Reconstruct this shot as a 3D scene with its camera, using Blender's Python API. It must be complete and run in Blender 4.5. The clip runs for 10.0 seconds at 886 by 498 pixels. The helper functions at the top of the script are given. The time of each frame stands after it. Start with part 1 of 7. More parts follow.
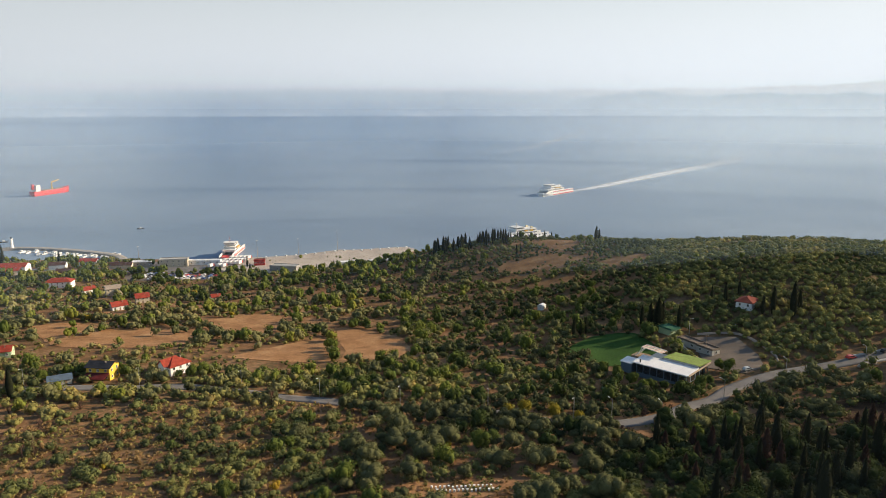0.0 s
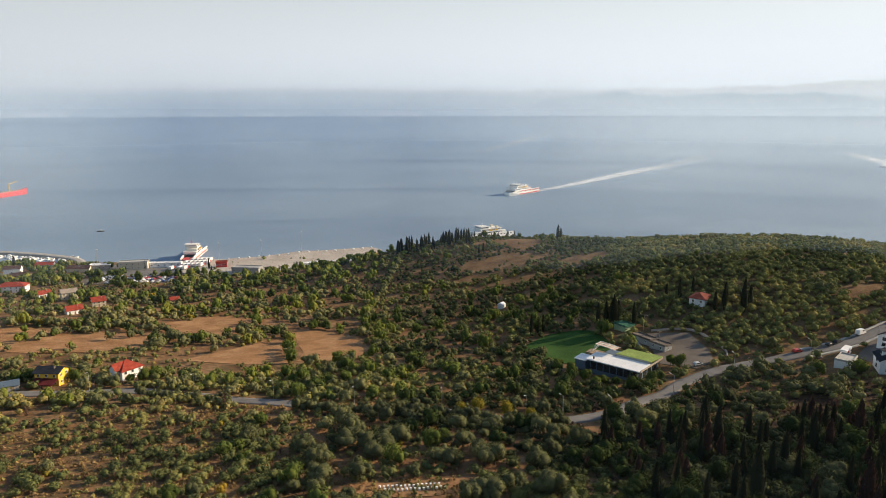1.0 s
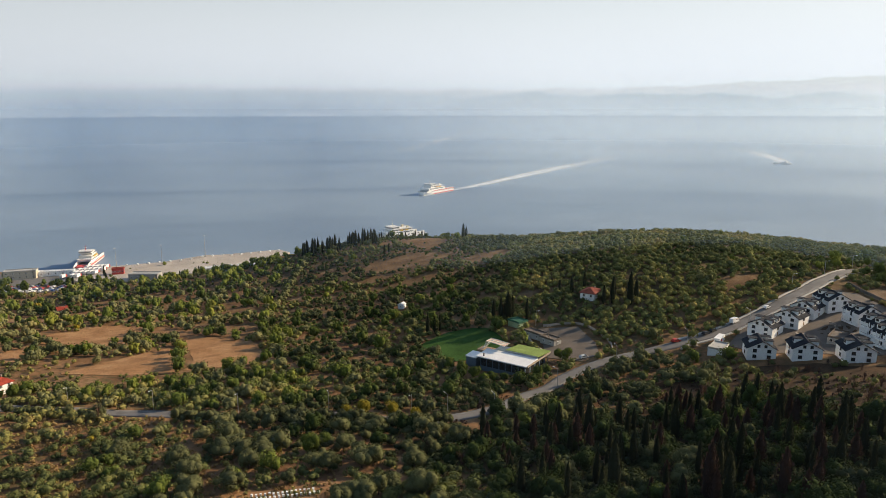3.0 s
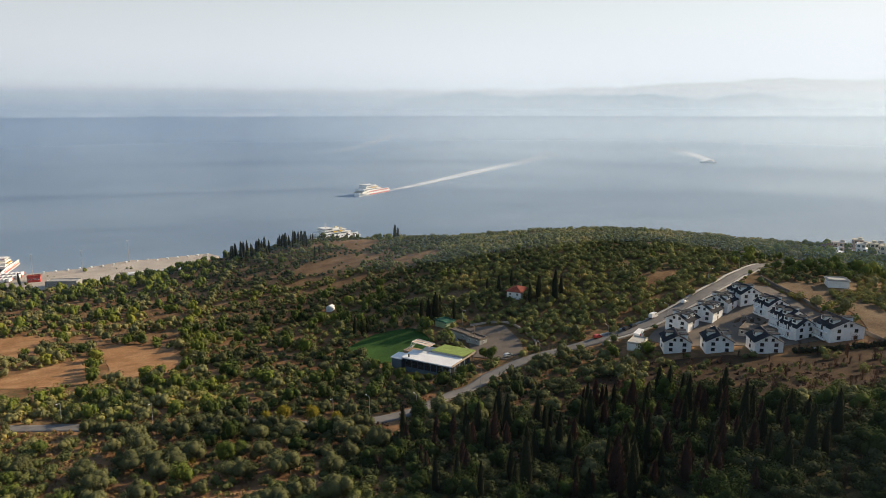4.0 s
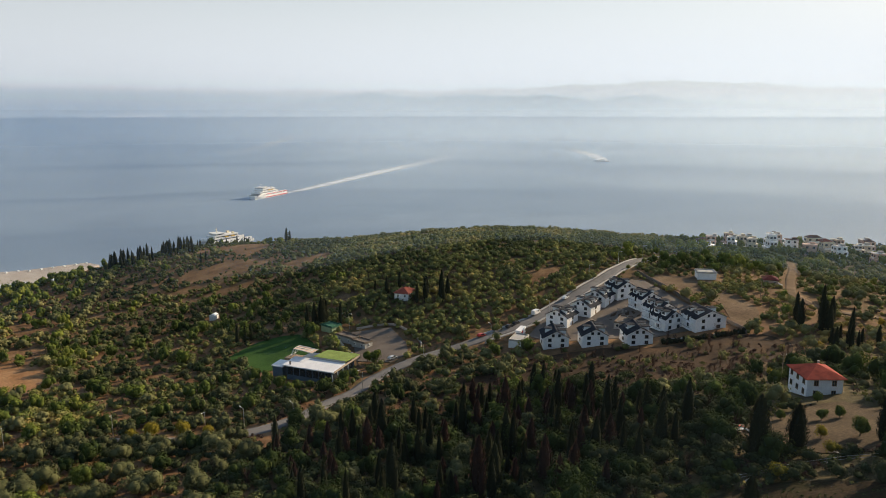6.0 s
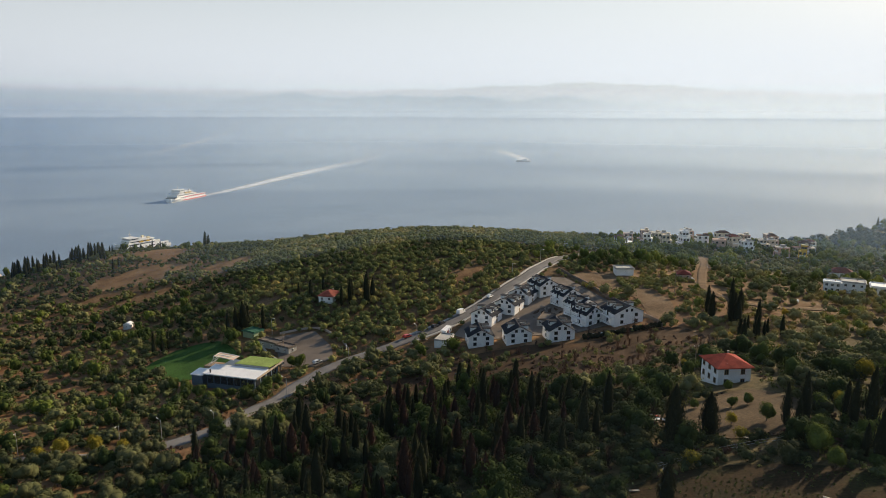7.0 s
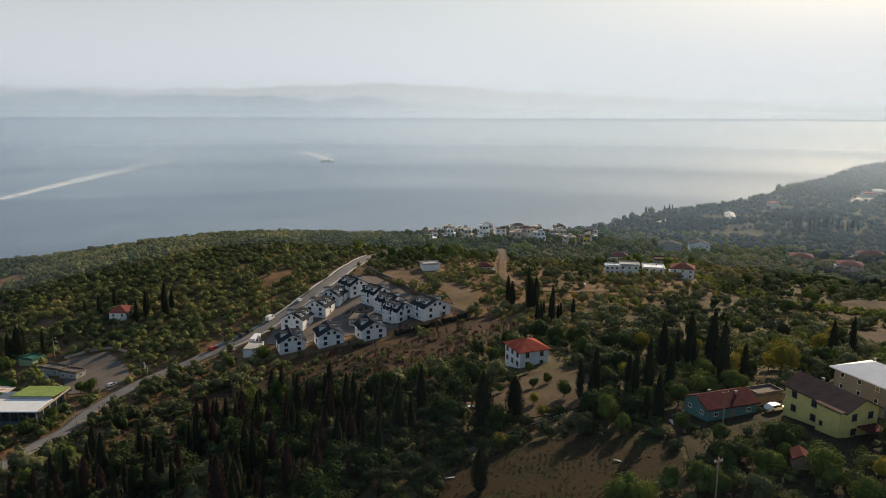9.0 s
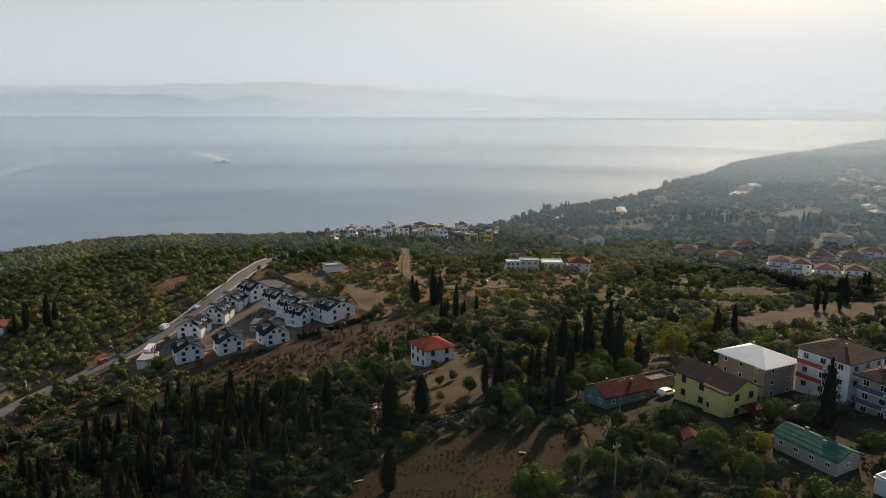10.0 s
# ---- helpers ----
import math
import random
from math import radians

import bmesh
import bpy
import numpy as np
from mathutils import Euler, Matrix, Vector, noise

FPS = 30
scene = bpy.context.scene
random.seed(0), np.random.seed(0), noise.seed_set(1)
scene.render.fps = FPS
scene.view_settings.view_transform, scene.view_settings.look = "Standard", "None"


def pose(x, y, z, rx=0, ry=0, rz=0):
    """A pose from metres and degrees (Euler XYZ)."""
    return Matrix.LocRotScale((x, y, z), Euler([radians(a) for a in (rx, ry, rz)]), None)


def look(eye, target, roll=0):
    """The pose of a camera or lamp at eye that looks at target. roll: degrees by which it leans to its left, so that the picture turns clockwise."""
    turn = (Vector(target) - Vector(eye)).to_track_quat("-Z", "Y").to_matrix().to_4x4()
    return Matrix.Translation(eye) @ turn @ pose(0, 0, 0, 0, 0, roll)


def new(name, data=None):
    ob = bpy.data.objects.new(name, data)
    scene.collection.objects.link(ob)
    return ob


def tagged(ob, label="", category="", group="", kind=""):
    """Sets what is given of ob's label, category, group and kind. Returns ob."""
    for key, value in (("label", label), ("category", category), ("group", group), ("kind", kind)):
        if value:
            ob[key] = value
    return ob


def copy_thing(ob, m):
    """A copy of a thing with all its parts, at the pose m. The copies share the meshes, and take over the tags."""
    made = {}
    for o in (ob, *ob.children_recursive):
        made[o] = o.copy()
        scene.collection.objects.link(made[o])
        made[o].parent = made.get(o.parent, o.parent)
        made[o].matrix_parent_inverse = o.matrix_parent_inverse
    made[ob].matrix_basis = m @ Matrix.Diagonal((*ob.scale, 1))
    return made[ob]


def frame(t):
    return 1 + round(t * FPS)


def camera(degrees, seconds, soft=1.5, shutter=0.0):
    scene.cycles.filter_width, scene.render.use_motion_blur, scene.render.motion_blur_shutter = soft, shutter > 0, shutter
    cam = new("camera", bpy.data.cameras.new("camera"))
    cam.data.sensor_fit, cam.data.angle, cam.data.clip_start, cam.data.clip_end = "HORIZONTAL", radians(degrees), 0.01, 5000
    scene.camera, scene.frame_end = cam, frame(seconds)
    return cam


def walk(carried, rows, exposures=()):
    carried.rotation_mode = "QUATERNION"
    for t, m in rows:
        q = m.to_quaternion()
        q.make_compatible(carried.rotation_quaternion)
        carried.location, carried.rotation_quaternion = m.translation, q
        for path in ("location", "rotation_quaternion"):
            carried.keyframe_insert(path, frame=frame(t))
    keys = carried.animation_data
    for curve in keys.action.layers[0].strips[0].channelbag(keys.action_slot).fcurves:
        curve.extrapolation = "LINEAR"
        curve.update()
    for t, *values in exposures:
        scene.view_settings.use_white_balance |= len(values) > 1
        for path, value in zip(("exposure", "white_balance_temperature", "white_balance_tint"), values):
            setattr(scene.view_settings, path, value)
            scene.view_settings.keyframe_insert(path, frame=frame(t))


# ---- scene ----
cam = camera(64.6, 10.0, soft=0.7)
METRES, EYE, TILT, LEAN, TURN = 44.0, 149.6, -11.2, 0.0, 0.0
ROWS = [
    (0.0, 0.0, 0.0, 0.0, 0.0, 0.0, 0.0),
    (0.5, 0.0814, -0.011, -0.0021, -1.16, -0.0, 0.26),
    (1.0, 0.1654, -0.0182, -0.0034, -2.32, -0.01, 0.52),
    (1.5, 0.2504, -0.0255, -0.0039, -3.51, -0.03, 0.77),
    (2.0, 0.3381, -0.0304, -0.0043, -4.84, -0.05, 1.05),
    (2.5, 0.425, -0.0344, -0.0047, -6.5, -0.09, 1.38),
    (4.0, 0.6859, -0.0448, -0.0078, -13.37, -0.3, 2.68),
    (4.5, 0.7738, -0.0517, -0.0096, -15.96, -0.41, 3.16),
    (5.0, 0.8559, -0.0601, -0.0091, -18.21, -0.53, 3.57),
    (6.5, 0.9706, -0.0676, -0.0084, -23.23, -0.85, 4.43),
    (7.0, 0.9745, -0.0624, -0.0083, -27.02, -1.13, 5.01),
    (7.5, 0.9776, -0.0599, -0.0077, -30.92, -1.48, 5.63),
    (8.0, 0.98, -0.0586, -0.0071, -34.84, -1.9, 6.26),
    (8.5, 0.9828, -0.0581, -0.0067, -38.79, -2.36, 6.85),
    (9.0, 0.9856, -0.0595, -0.0058, -42.75, -2.85, 7.45),
    (9.5, 0.9875, -0.0605, -0.0038, -46.76, -3.42, 7.97),
    (10.0, 0.9902, -0.0604, -0.002, -50.79, -4.03, 8.48),
]
walk(cam, [(t, pose(0, 0, EYE, TILT, LEAN, TURN) @ pose(METRES * x, METRES * y, METRES * z, 90 + pitch, roll, yaw)) for t, x, y, z, yaw, pitch, roll in ROWS], exposures=[(0.0, 0.5), (5.0, 0.42), (7.5, 0.3), (10.0, 0.06)])

# ---- world, sun, exposure ----
SUN_AZ, SUN_EL = 77.0, 23.0          # degrees clockwise from +y, degrees up
world = bpy.data.worlds.new("hazy_sky")
scene.world = world
world.use_nodes = True
wn, wl = world.node_tree.nodes, world.node_tree.links
wn.clear()
sky = wn.new("ShaderNodeTexSky")
sky.sky_type = "NISHITA"
sky.sun_disc = False
sky.sun_elevation, sky.sun_rotation = radians(SUN_EL), radians(SUN_AZ)
sky.air_density, sky.dust_density, sky.ozone_density = 2.0, 2.0, 4.0
# a bright dusty layer lies along the horizon and thins upward
wtc = wn.new("ShaderNodeTexCoord")
wsep = wn.new("ShaderNodeSeparateXYZ")
wl.new(wtc.outputs["Generated"], wsep.inputs[0])
layer = wn.new("ShaderNodeMapRange")
layer.interpolation_type = "SMOOTHSTEP"
layer.inputs[1].default_value, layer.inputs[2].default_value = 0.05, 0.36
layer.inputs[3].default_value, layer.inputs[4].default_value = 0.95, 0.04
wl.new(wsep.outputs[2], layer.inputs[0])
haze_mix = wn.new("ShaderNodeMixRGB")
wl.new(layer.outputs[0], haze_mix.inputs[0])
# the dust scatters forward: brighter towards the sun
toward = wn.new("ShaderNodeVectorMath")
toward.operation = "DOT_PRODUCT"
wl.new(wtc.outputs["Generated"], toward.inputs[0])
toward.inputs[1].default_value = (math.sin(radians(SUN_AZ)) * math.cos(radians(SUN_EL)), math.cos(radians(SUN_AZ)) * math.cos(radians(SUN_EL)), math.sin(radians(SUN_EL)))
glow = wn.new("ShaderNodeMapRange")
glow.inputs[1].default_value, glow.inputs[2].default_value = -0.4, 1.0
glow.inputs[3].default_value, glow.inputs[4].default_value = 0.8, 1.2
wl.new(toward.outputs["Value"], glow.inputs[0])
dust = wn.new("ShaderNodeMixRGB")
dust.blend_type = "MULTIPLY"
dust.inputs[0].default_value, dust.inputs[1].default_value = 1.0, (7.25, 7.75, 8.3, 1)
wl.new(glow.outputs[0], dust.inputs[2])
wl.new(dust.outputs[0], haze_mix.inputs[2])
wbg = wn.new("ShaderNodeBackground")
wbg.inputs[1].default_value = 0.08
wout = wn.new("ShaderNodeOutputWorld")
blue_dome = wn.new("ShaderNodeMixRGB")
blue_dome.blend_type = "MULTIPLY"
blue_dome.inputs[0].default_value, blue_dome.inputs[2].default_value = 1.0, (0.97, 1.0, 1.1, 1)
wl.new(sky.outputs[0], blue_dome.inputs[1])
wl.new(blue_dome.outputs[0], haze_mix.inputs[1])
wl.new(haze_mix.outputs[0], wbg.inputs[0])
wl.new(wbg.outputs[0], wout.inputs[0])
sun = new("sun", bpy.data.lights.new("sun", "SUN"))
sun.data.energy, sun.data.angle, sun.data.color = 5.0, radians(0.8), (1.0, 0.79, 0.53)
sun_dir = Vector((math.sin(radians(SUN_AZ)) * math.cos(radians(SUN_EL)), math.cos(radians(SUN_AZ)) * math.cos(radians(SUN_EL)), math.sin(radians(SUN_EL))))
sun.matrix_world = look(sun_dir * 400, (0, 0, 0))


# ---- materials ----
def mat_base(name):
    m = bpy.data.materials.new(name)
    m.use_nodes = True
    return m, m.node_tree.nodes, m.node_tree.links, m.node_tree.nodes["Principled BSDF"]


def noise_node(n, l, scale, detail=4.0, coord="Object", rough=0.6):
    tc = n.new("ShaderNodeTexCoord")
    if coord == "World":
        tc = n.new("ShaderNodeNewGeometry")
    t = n.new("ShaderNodeTexNoise")
    t.inputs["Scale"].default_value, t.inputs["Detail"].default_value, t.inputs["Roughness"].default_value = scale, detail, rough
    l.new(tc.outputs["Position" if coord == "World" else coord], t.inputs["Vector"])
    return t


def ramp_node(n, l, src, stops):
    r = n.new("ShaderNodeValToRGB")
    while len(r.color_ramp.elements) < len(stops):
        r.color_ramp.elements.new(0.5)
    for e, (p, c) in zip(r.color_ramp.elements, stops):
        e.position, e.color = p, (*c, 1)
    l.new(src, r.inputs[0])
    return r


def mixed(n, l, fac, a, b, mode="MIX"):
    m = n.new("ShaderNodeMixRGB")
    m.blend_type = mode
    for k, v in ((0, fac), (1, a), (2, b)):
        if isinstance(v, (int, float)):
            m.inputs[k].default_value = v
        elif isinstance(v, tuple):
            m.inputs[k].default_value = (*v, 1)
        else:
            l.new(v, m.inputs[k])
    return m.outputs[0]


def surface(name, colour, rough=0.8, metal=0.0, vary=0.25, scale=0.6, fine=6.0, bump=0.3, spec=0.4):
    """A worn plain surface: two scales of stain and a fine relief."""
    m, n, l, p = mat_base(name)
    big, small = noise_node(n, l, scale, 5.0, "World"), noise_node(n, l, fine, 3.0, "World")
    dark, light = tuple(c * (1 - vary) for c in colour), tuple(min(1, c * (1 + vary * 0.6)) for c in colour)
    a = ramp_node(n, l, big.outputs[0], [(0.3, dark), (0.7, light)])
    g = ramp_node(n, l, small.outputs[0], [(0.3, (0.86, 0.86, 0.86)), (0.7, (1.08, 1.08, 1.08))])
    l.new(mixed(n, l, 1.0, a.outputs[0], g.outputs[0], "MULTIPLY"), p.inputs["Base Color"])
    p.inputs["Roughness"].default_value, p.inputs["Metallic"].default_value = rough, metal
    p.inputs["Specular IOR Level"].default_value = spec
    b = n.new("ShaderNodeBump")
    b.inputs["Strength"].default_value, b.inputs["Distance"].default_value = bump, 0.03
    l.new(small.outputs[0], b.inputs["Height"])
    l.new(b.outputs[0], p.inputs["Normal"])
    return m


def foliage(name, stops, through_light=0.3, gain=1.0):
    """Leaves: hue by plant (tint), by object and by leaf, with light passing through."""
    m, n, l, p = mat_base(name)
    at = n.new("ShaderNodeAttribute")
    at.attribute_name = "tint"
    oi = n.new("ShaderNodeObjectInfo")
    geo = n.new("ShaderNodeNewGeometry")
    s1 = n.new("ShaderNodeMath")
    s1.operation = "MULTIPLY_ADD"
    l.new(oi.outputs["Random"], s1.inputs[0])
    s1.inputs[1].default_value = 0.22
    l.new(at.outputs["Fac"], s1.inputs[2])
    s2 = n.new("ShaderNodeMath")
    s2.operation = "MULTIPLY_ADD"
    l.new(geo.outputs["Random Per Island"], s2.inputs[0])
    s2.inputs[1].default_value = 0.12
    l.new(s1.outputs[0], s2.inputs[2])
    r = ramp_node(n, l, s2.outputs[0], [(q, (c[0] * gain, c[1] * gain, c[2] * gain * 1.15)) for q, c in stops])
    l.new(r.outputs[0], p.inputs["Base Color"])
    p.inputs["Roughness"].default_value, p.inputs["Specular IOR Level"].default_value = 0.9, 0.03
    tr = n.new("ShaderNodeBsdfTranslucent")
    l.new(mixed(n, l, 1.0, r.outputs[0], (1.2, 1.2, 0.8), "MULTIPLY"), tr.inputs[0])
    mx = n.new("ShaderNodeMixShader")
    mx.inputs[0].default_value = through_light
    l.new(p.outputs[0], mx.inputs[1])
    l.new(tr.outputs[0], mx.inputs[2])
    l.new(mx.outputs[0], n["Material Output"].inputs[0])
    return m


OLIVE = foliage("olive_leaves", [(0.0, (0.046, 0.052, 0.022)), (0.25, (0.084, 0.09, 0.036)), (0.55, (0.142, 0.142, 0.054)), (0.8, (0.195, 0.182, 0.068)), (1.0, (0.24, 0.2, 0.07))], 0.08, 1.14)
MAQUIS = foliage("shrub_leaves", [(0.0, (0.032, 0.04, 0.016)), (0.25, (0.058, 0.068, 0.024)), (0.55, (0.1, 0.11, 0.034)), (0.8, (0.158, 0.15, 0.044)), (1.0, (0.23, 0.18, 0.055))], 0.1, 1.35)
BROAD = foliage("broad_leaves", [(0.0, (0.024, 0.036, 0.01)), (0.25, (0.05, 0.068, 0.015)), (0.55, (0.09, 0.112, 0.02)), (0.85, (0.16, 0.165, 0.028)), (1.0, (0.22, 0.2, 0.035))], 0.12, 1.3)
YELLOW = foliage("autumn_leaves", [(0.1, (0.153, 0.135, 0.019)), (0.5, (0.283, 0.229, 0.026)), (1.0, (0.414, 0.270, 0.034))], 0.22)
CYPRESS = foliage("cypress_needles", [(0.1, (0.016, 0.020, 0.011)), (0.6, (0.036, 0.040, 0.019)), (1.0, (0.07, 0.066, 0.03))], 0.06)
RUSTY = foliage("dead_needles", [(0.1, (0.036, 0.024, 0.018)), (0.6, (0.068, 0.041, 0.03)), (1.0, (0.12, 0.072, 0.046))], 0.08)
# bluish greens: the headland's distance haze is put into the leaf colour
FARWOOD = foliage("hazed_leaves", [(0.1, (0.027, 0.039, 0.036)), (0.6, (0.053, 0.067, 0.054)), (1.0, (0.089, 0.094, 0.071))], 0.12)
DRYGRASS = foliage("dry_tufts", [(0.1, (0.12, 0.078, 0.03)), (0.5, (0.2, 0.128, 0.05)), (1.0, (0.28, 0.19, 0.075))], 0.15)
BARK = surface("bark", (0.11, 0.085, 0.06), 0.95, vary=0.4, scale=3, fine=20, bump=0.8)


def ground_material():
    m, n, l, p = mat_base("dry_hillside")
    a, b, c, d = (noise_node(n, l, s, dt, "World") for s, dt in ((0.011, 4.0), (0.07, 5.0), (0.45, 6.0), (3.5, 4.0)))
    soil = ramp_node(n, l, b.outputs[0], [(0.32, (0.145, 0.074, 0.037)), (0.5, (0.225, 0.122, 0.062)), (0.68, (0.31, 0.185, 0.1))])
    weeds = ramp_node(n, l, c.outputs[0], [(0.35, (0.035, 0.038, 0.018)), (0.65, (0.09, 0.08, 0.036))])
    w1 = ramp_node(n, l, c.outputs[0], [(0.42, (0, 0, 0)), (0.6, (1, 1, 1))])
    w2 = ramp_node(n, l, a.outputs[0], [(0.4, (0.15, 0.15, 0.15)), (0.6, (0.9, 0.9, 0.9))])
    # the plain east of the hill is greener pasture
    pos, sep, east = n.new("ShaderNodeNewGeometry"), n.new("ShaderNodeSeparateXYZ"), n.new("ShaderNodeMapRange")
    l.new(pos.outputs["Position"], sep.inputs[0])
    l.new(sep.outputs[0], east.inputs[0])
    east.inputs[1].default_value, east.inputs[2].default_value, east.inputs[4].default_value = 225, 560, 0.92
    wet = mixed(n, l, 1.0, mixed(n, l, 1.0, w1.outputs[0], w2.outputs[0], "MULTIPLY"), east.outputs[0], "LIGHTEN")
    # rank grass and litter cover the soil of the wooded quarter in the south-east
    q1, q2 = n.new("ShaderNodeMapRange"), n.new("ShaderNodeMapRange")
    l.new(sep.outputs[0], q1.inputs[0])
    l.new(sep.outputs[1], q2.inputs[0])
    q1.inputs[1].default_value, q1.inputs[2].default_value = 30, 70
    q2.inputs[1].default_value, q2.inputs[2].default_value, q2.inputs[4].default_value = 215, 150, 0.85
    h1, h2 = n.new("ShaderNodeMapRange"), n.new("ShaderNodeMapRange")
    l.new(sep.outputs[0], h1.inputs[0])
    l.new(sep.outputs[1], h2.inputs[0])
    h1.inputs[1].default_value, h1.inputs[2].default_value = 95, 150
    h2.inputs[1].default_value, h2.inputs[2].default_value, h2.inputs[4].default_value = 285, 330, 0.7
    wet = mixed(n, l, 1.0, wet, mixed(n, l, 1.0, h1.outputs[0], h2.outputs[0], "MULTIPLY"), "LIGHTEN")
    wet = mixed(n, l, 1.0, wet, mixed(n, l, 1.0, q1.outputs[0], q2.outputs[0], "MULTIPLY"), "LIGHTEN")
    col = mixed(n, l, wet, soil.outputs[0], weeds.outputs[0])
    g = ramp_node(n, l, d.outputs[0], [(0.3, (0.72, 0.72, 0.72)), (0.7, (1.2, 1.2, 1.2))])
    l.new(mixed(n, l, 1.0, col, g.outputs[0], "MULTIPLY"), p.inputs["Base Color"])
    p.inputs["Roughness"].default_value, p.inputs["Specular IOR Level"].default_value = 0.95, 0.1
    bp = n.new("ShaderNodeBump")
    bp.inputs["Strength"].default_value, bp.inputs["Distance"].default_value = 0.9, 0.5
    l.new(c.outputs[0], bp.inputs["Height"])
    l.new(bp.outputs[0], p.inputs["Normal"])
    return m


def field_material(name, c1, c2, c3, rows=0.0, angle=0.0):
    """Tilled or mown earth: patches, clods and faint plough lines."""
    m, n, l, p = mat_base(name)
    a, b = noise_node(n, l, 0.09, 5.0, "World"), noise_node(n, l, 1.6, 5.0, "World")
    col = ramp_node(n, l, a.outputs[0], [(0.3, c1), (0.5, c2), (0.7, c3)]).outputs[0]
    g = ramp_node(n, l, b.outputs[0], [(0.32, (0.58, 0.58, 0.58)), (0.68, (1.3, 1.3, 1.3))])
    col = mixed(n, l, 1.0, col, g.outputs[0], "MULTIPLY")
    if rows:
        pos = n.new("ShaderNodeNewGeometry")
        mp = n.new("ShaderNodeMapping")
        mp.inputs["Rotation"].default_value = (0, 0, radians(angle))
        l.new(pos.outputs["Position"], mp.inputs[0])
        wv = n.new("ShaderNodeTexWave")
        wv.inputs["Scale"].default_value, wv.inputs["Distortion"].default_value = rows, 1.5
        wv.inputs["Detail Scale"].default_value = 0.4
        l.new(mp.outputs[0], wv.inputs[0])
        r = ramp_node(n, l, wv.outputs["Fac"], [(0.2, (0.84, 0.84, 0.84)), (0.7, (1.06, 1.06, 1.06))])
        col = mixed(n, l, 1.0, col, r.outputs[0], "MULTIPLY")
    l.new(col, p.inputs["Base Color"])
    p.inputs["Roughness"].default_value, p.inputs["Specular IOR Level"].default_value = 0.95, 0.1
    bp = n.new("ShaderNodeBump")
    bp.inputs["Strength"].default_value, bp.inputs["Distance"].default_value = 0.6, 0.15
    l.new(b.outputs[0], bp.inputs["Height"])
    l.new(bp.outputs[0], p.inputs["Normal"])
    return m


def sea_material():
    """Calm sea: still and ruffled patches, swell and ripples."""
    m, n, l, p = mat_base("sea_water")
    pos = n.new("ShaderNodeNewGeometry")
    mp = n.new("ShaderNodeMapping")
    mp.inputs["Rotation"].default_value, mp.inputs["Scale"].default_value = (0, 0, radians(25)), (0.7, 1.0, 1.0)
    l.new(pos.outputs["Position"], mp.inputs[0])
    def wave(scale, detail):
        t = n.new("ShaderNodeTexNoise")
        t.inputs["Scale"].default_value, t.inputs["Detail"].default_value = scale, detail
        l.new(mp.outputs[0], t.inputs["Vector"])
        return t
    slick, swell, ripple = wave(0.0021, 4.0), wave(0.02, 4.0), wave(0.16, 3.0)
    r = ramp_node(n, l, slick.outputs[0], [(0.36, (0.74, 0.74, 0.74)), (0.5, (0.76, 0.76, 0.76)), (0.64, (0.78, 0.78, 0.78))])
    l.new(r.outputs[0], p.inputs["Roughness"])
    c = ramp_node(n, l, slick.outputs[0], [(0.32, (0.172, 0.242, 0.335)), (0.5, (0.21, 0.282, 0.375)), (0.66, (0.24, 0.314, 0.404))])
    fine = ramp_node(n, l, mixed(n, l, 0.5, swell.outputs[0], ripple.outputs[0]), [(0.35, (0.93, 0.93, 0.93)), (0.65, (1.07, 1.07, 1.07))])
    l.new(mixed(n, l, 1.0, c.outputs[0], fine.outputs[0], "MULTIPLY"), p.inputs["Base Color"])
    p.inputs["IOR"].default_value, p.inputs["Specular IOR Level"].default_value = 1.33, 0.3
    b1 = n.new("ShaderNodeBump")
    b1.inputs["Strength"].default_value, b1.inputs["Distance"].default_value = 0.002, 0.1
    l.new(mixed(n, l, 0.5, swell.outputs[0], ripple.outputs[0]), b1.inputs["Height"])
    l.new(b1.outputs[0], p.inputs["Normal"])
    return m


def haze_glow_material(name, colour, vary, nearer=None):
    """Far backdrop that glows; the haze in front of it is put into its colour."""
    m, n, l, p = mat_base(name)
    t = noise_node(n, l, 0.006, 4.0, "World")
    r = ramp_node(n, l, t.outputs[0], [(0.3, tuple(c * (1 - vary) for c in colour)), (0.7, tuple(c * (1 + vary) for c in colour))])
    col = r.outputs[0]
    if nearer:                  # the ridge comes closer towards the east, so its colour holds less haze
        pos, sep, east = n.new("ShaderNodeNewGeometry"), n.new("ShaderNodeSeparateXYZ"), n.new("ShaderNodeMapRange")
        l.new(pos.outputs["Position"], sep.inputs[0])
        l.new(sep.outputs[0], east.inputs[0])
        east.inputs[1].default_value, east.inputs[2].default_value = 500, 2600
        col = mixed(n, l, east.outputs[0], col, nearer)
        glare = n.new("ShaderNodeMapRange")       # bright haze is mixed into the colour towards the sun
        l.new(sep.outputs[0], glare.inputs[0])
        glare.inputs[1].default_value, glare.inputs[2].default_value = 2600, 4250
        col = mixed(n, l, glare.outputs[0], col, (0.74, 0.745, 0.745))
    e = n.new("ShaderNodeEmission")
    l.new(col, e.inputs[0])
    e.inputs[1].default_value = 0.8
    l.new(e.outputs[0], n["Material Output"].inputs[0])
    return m


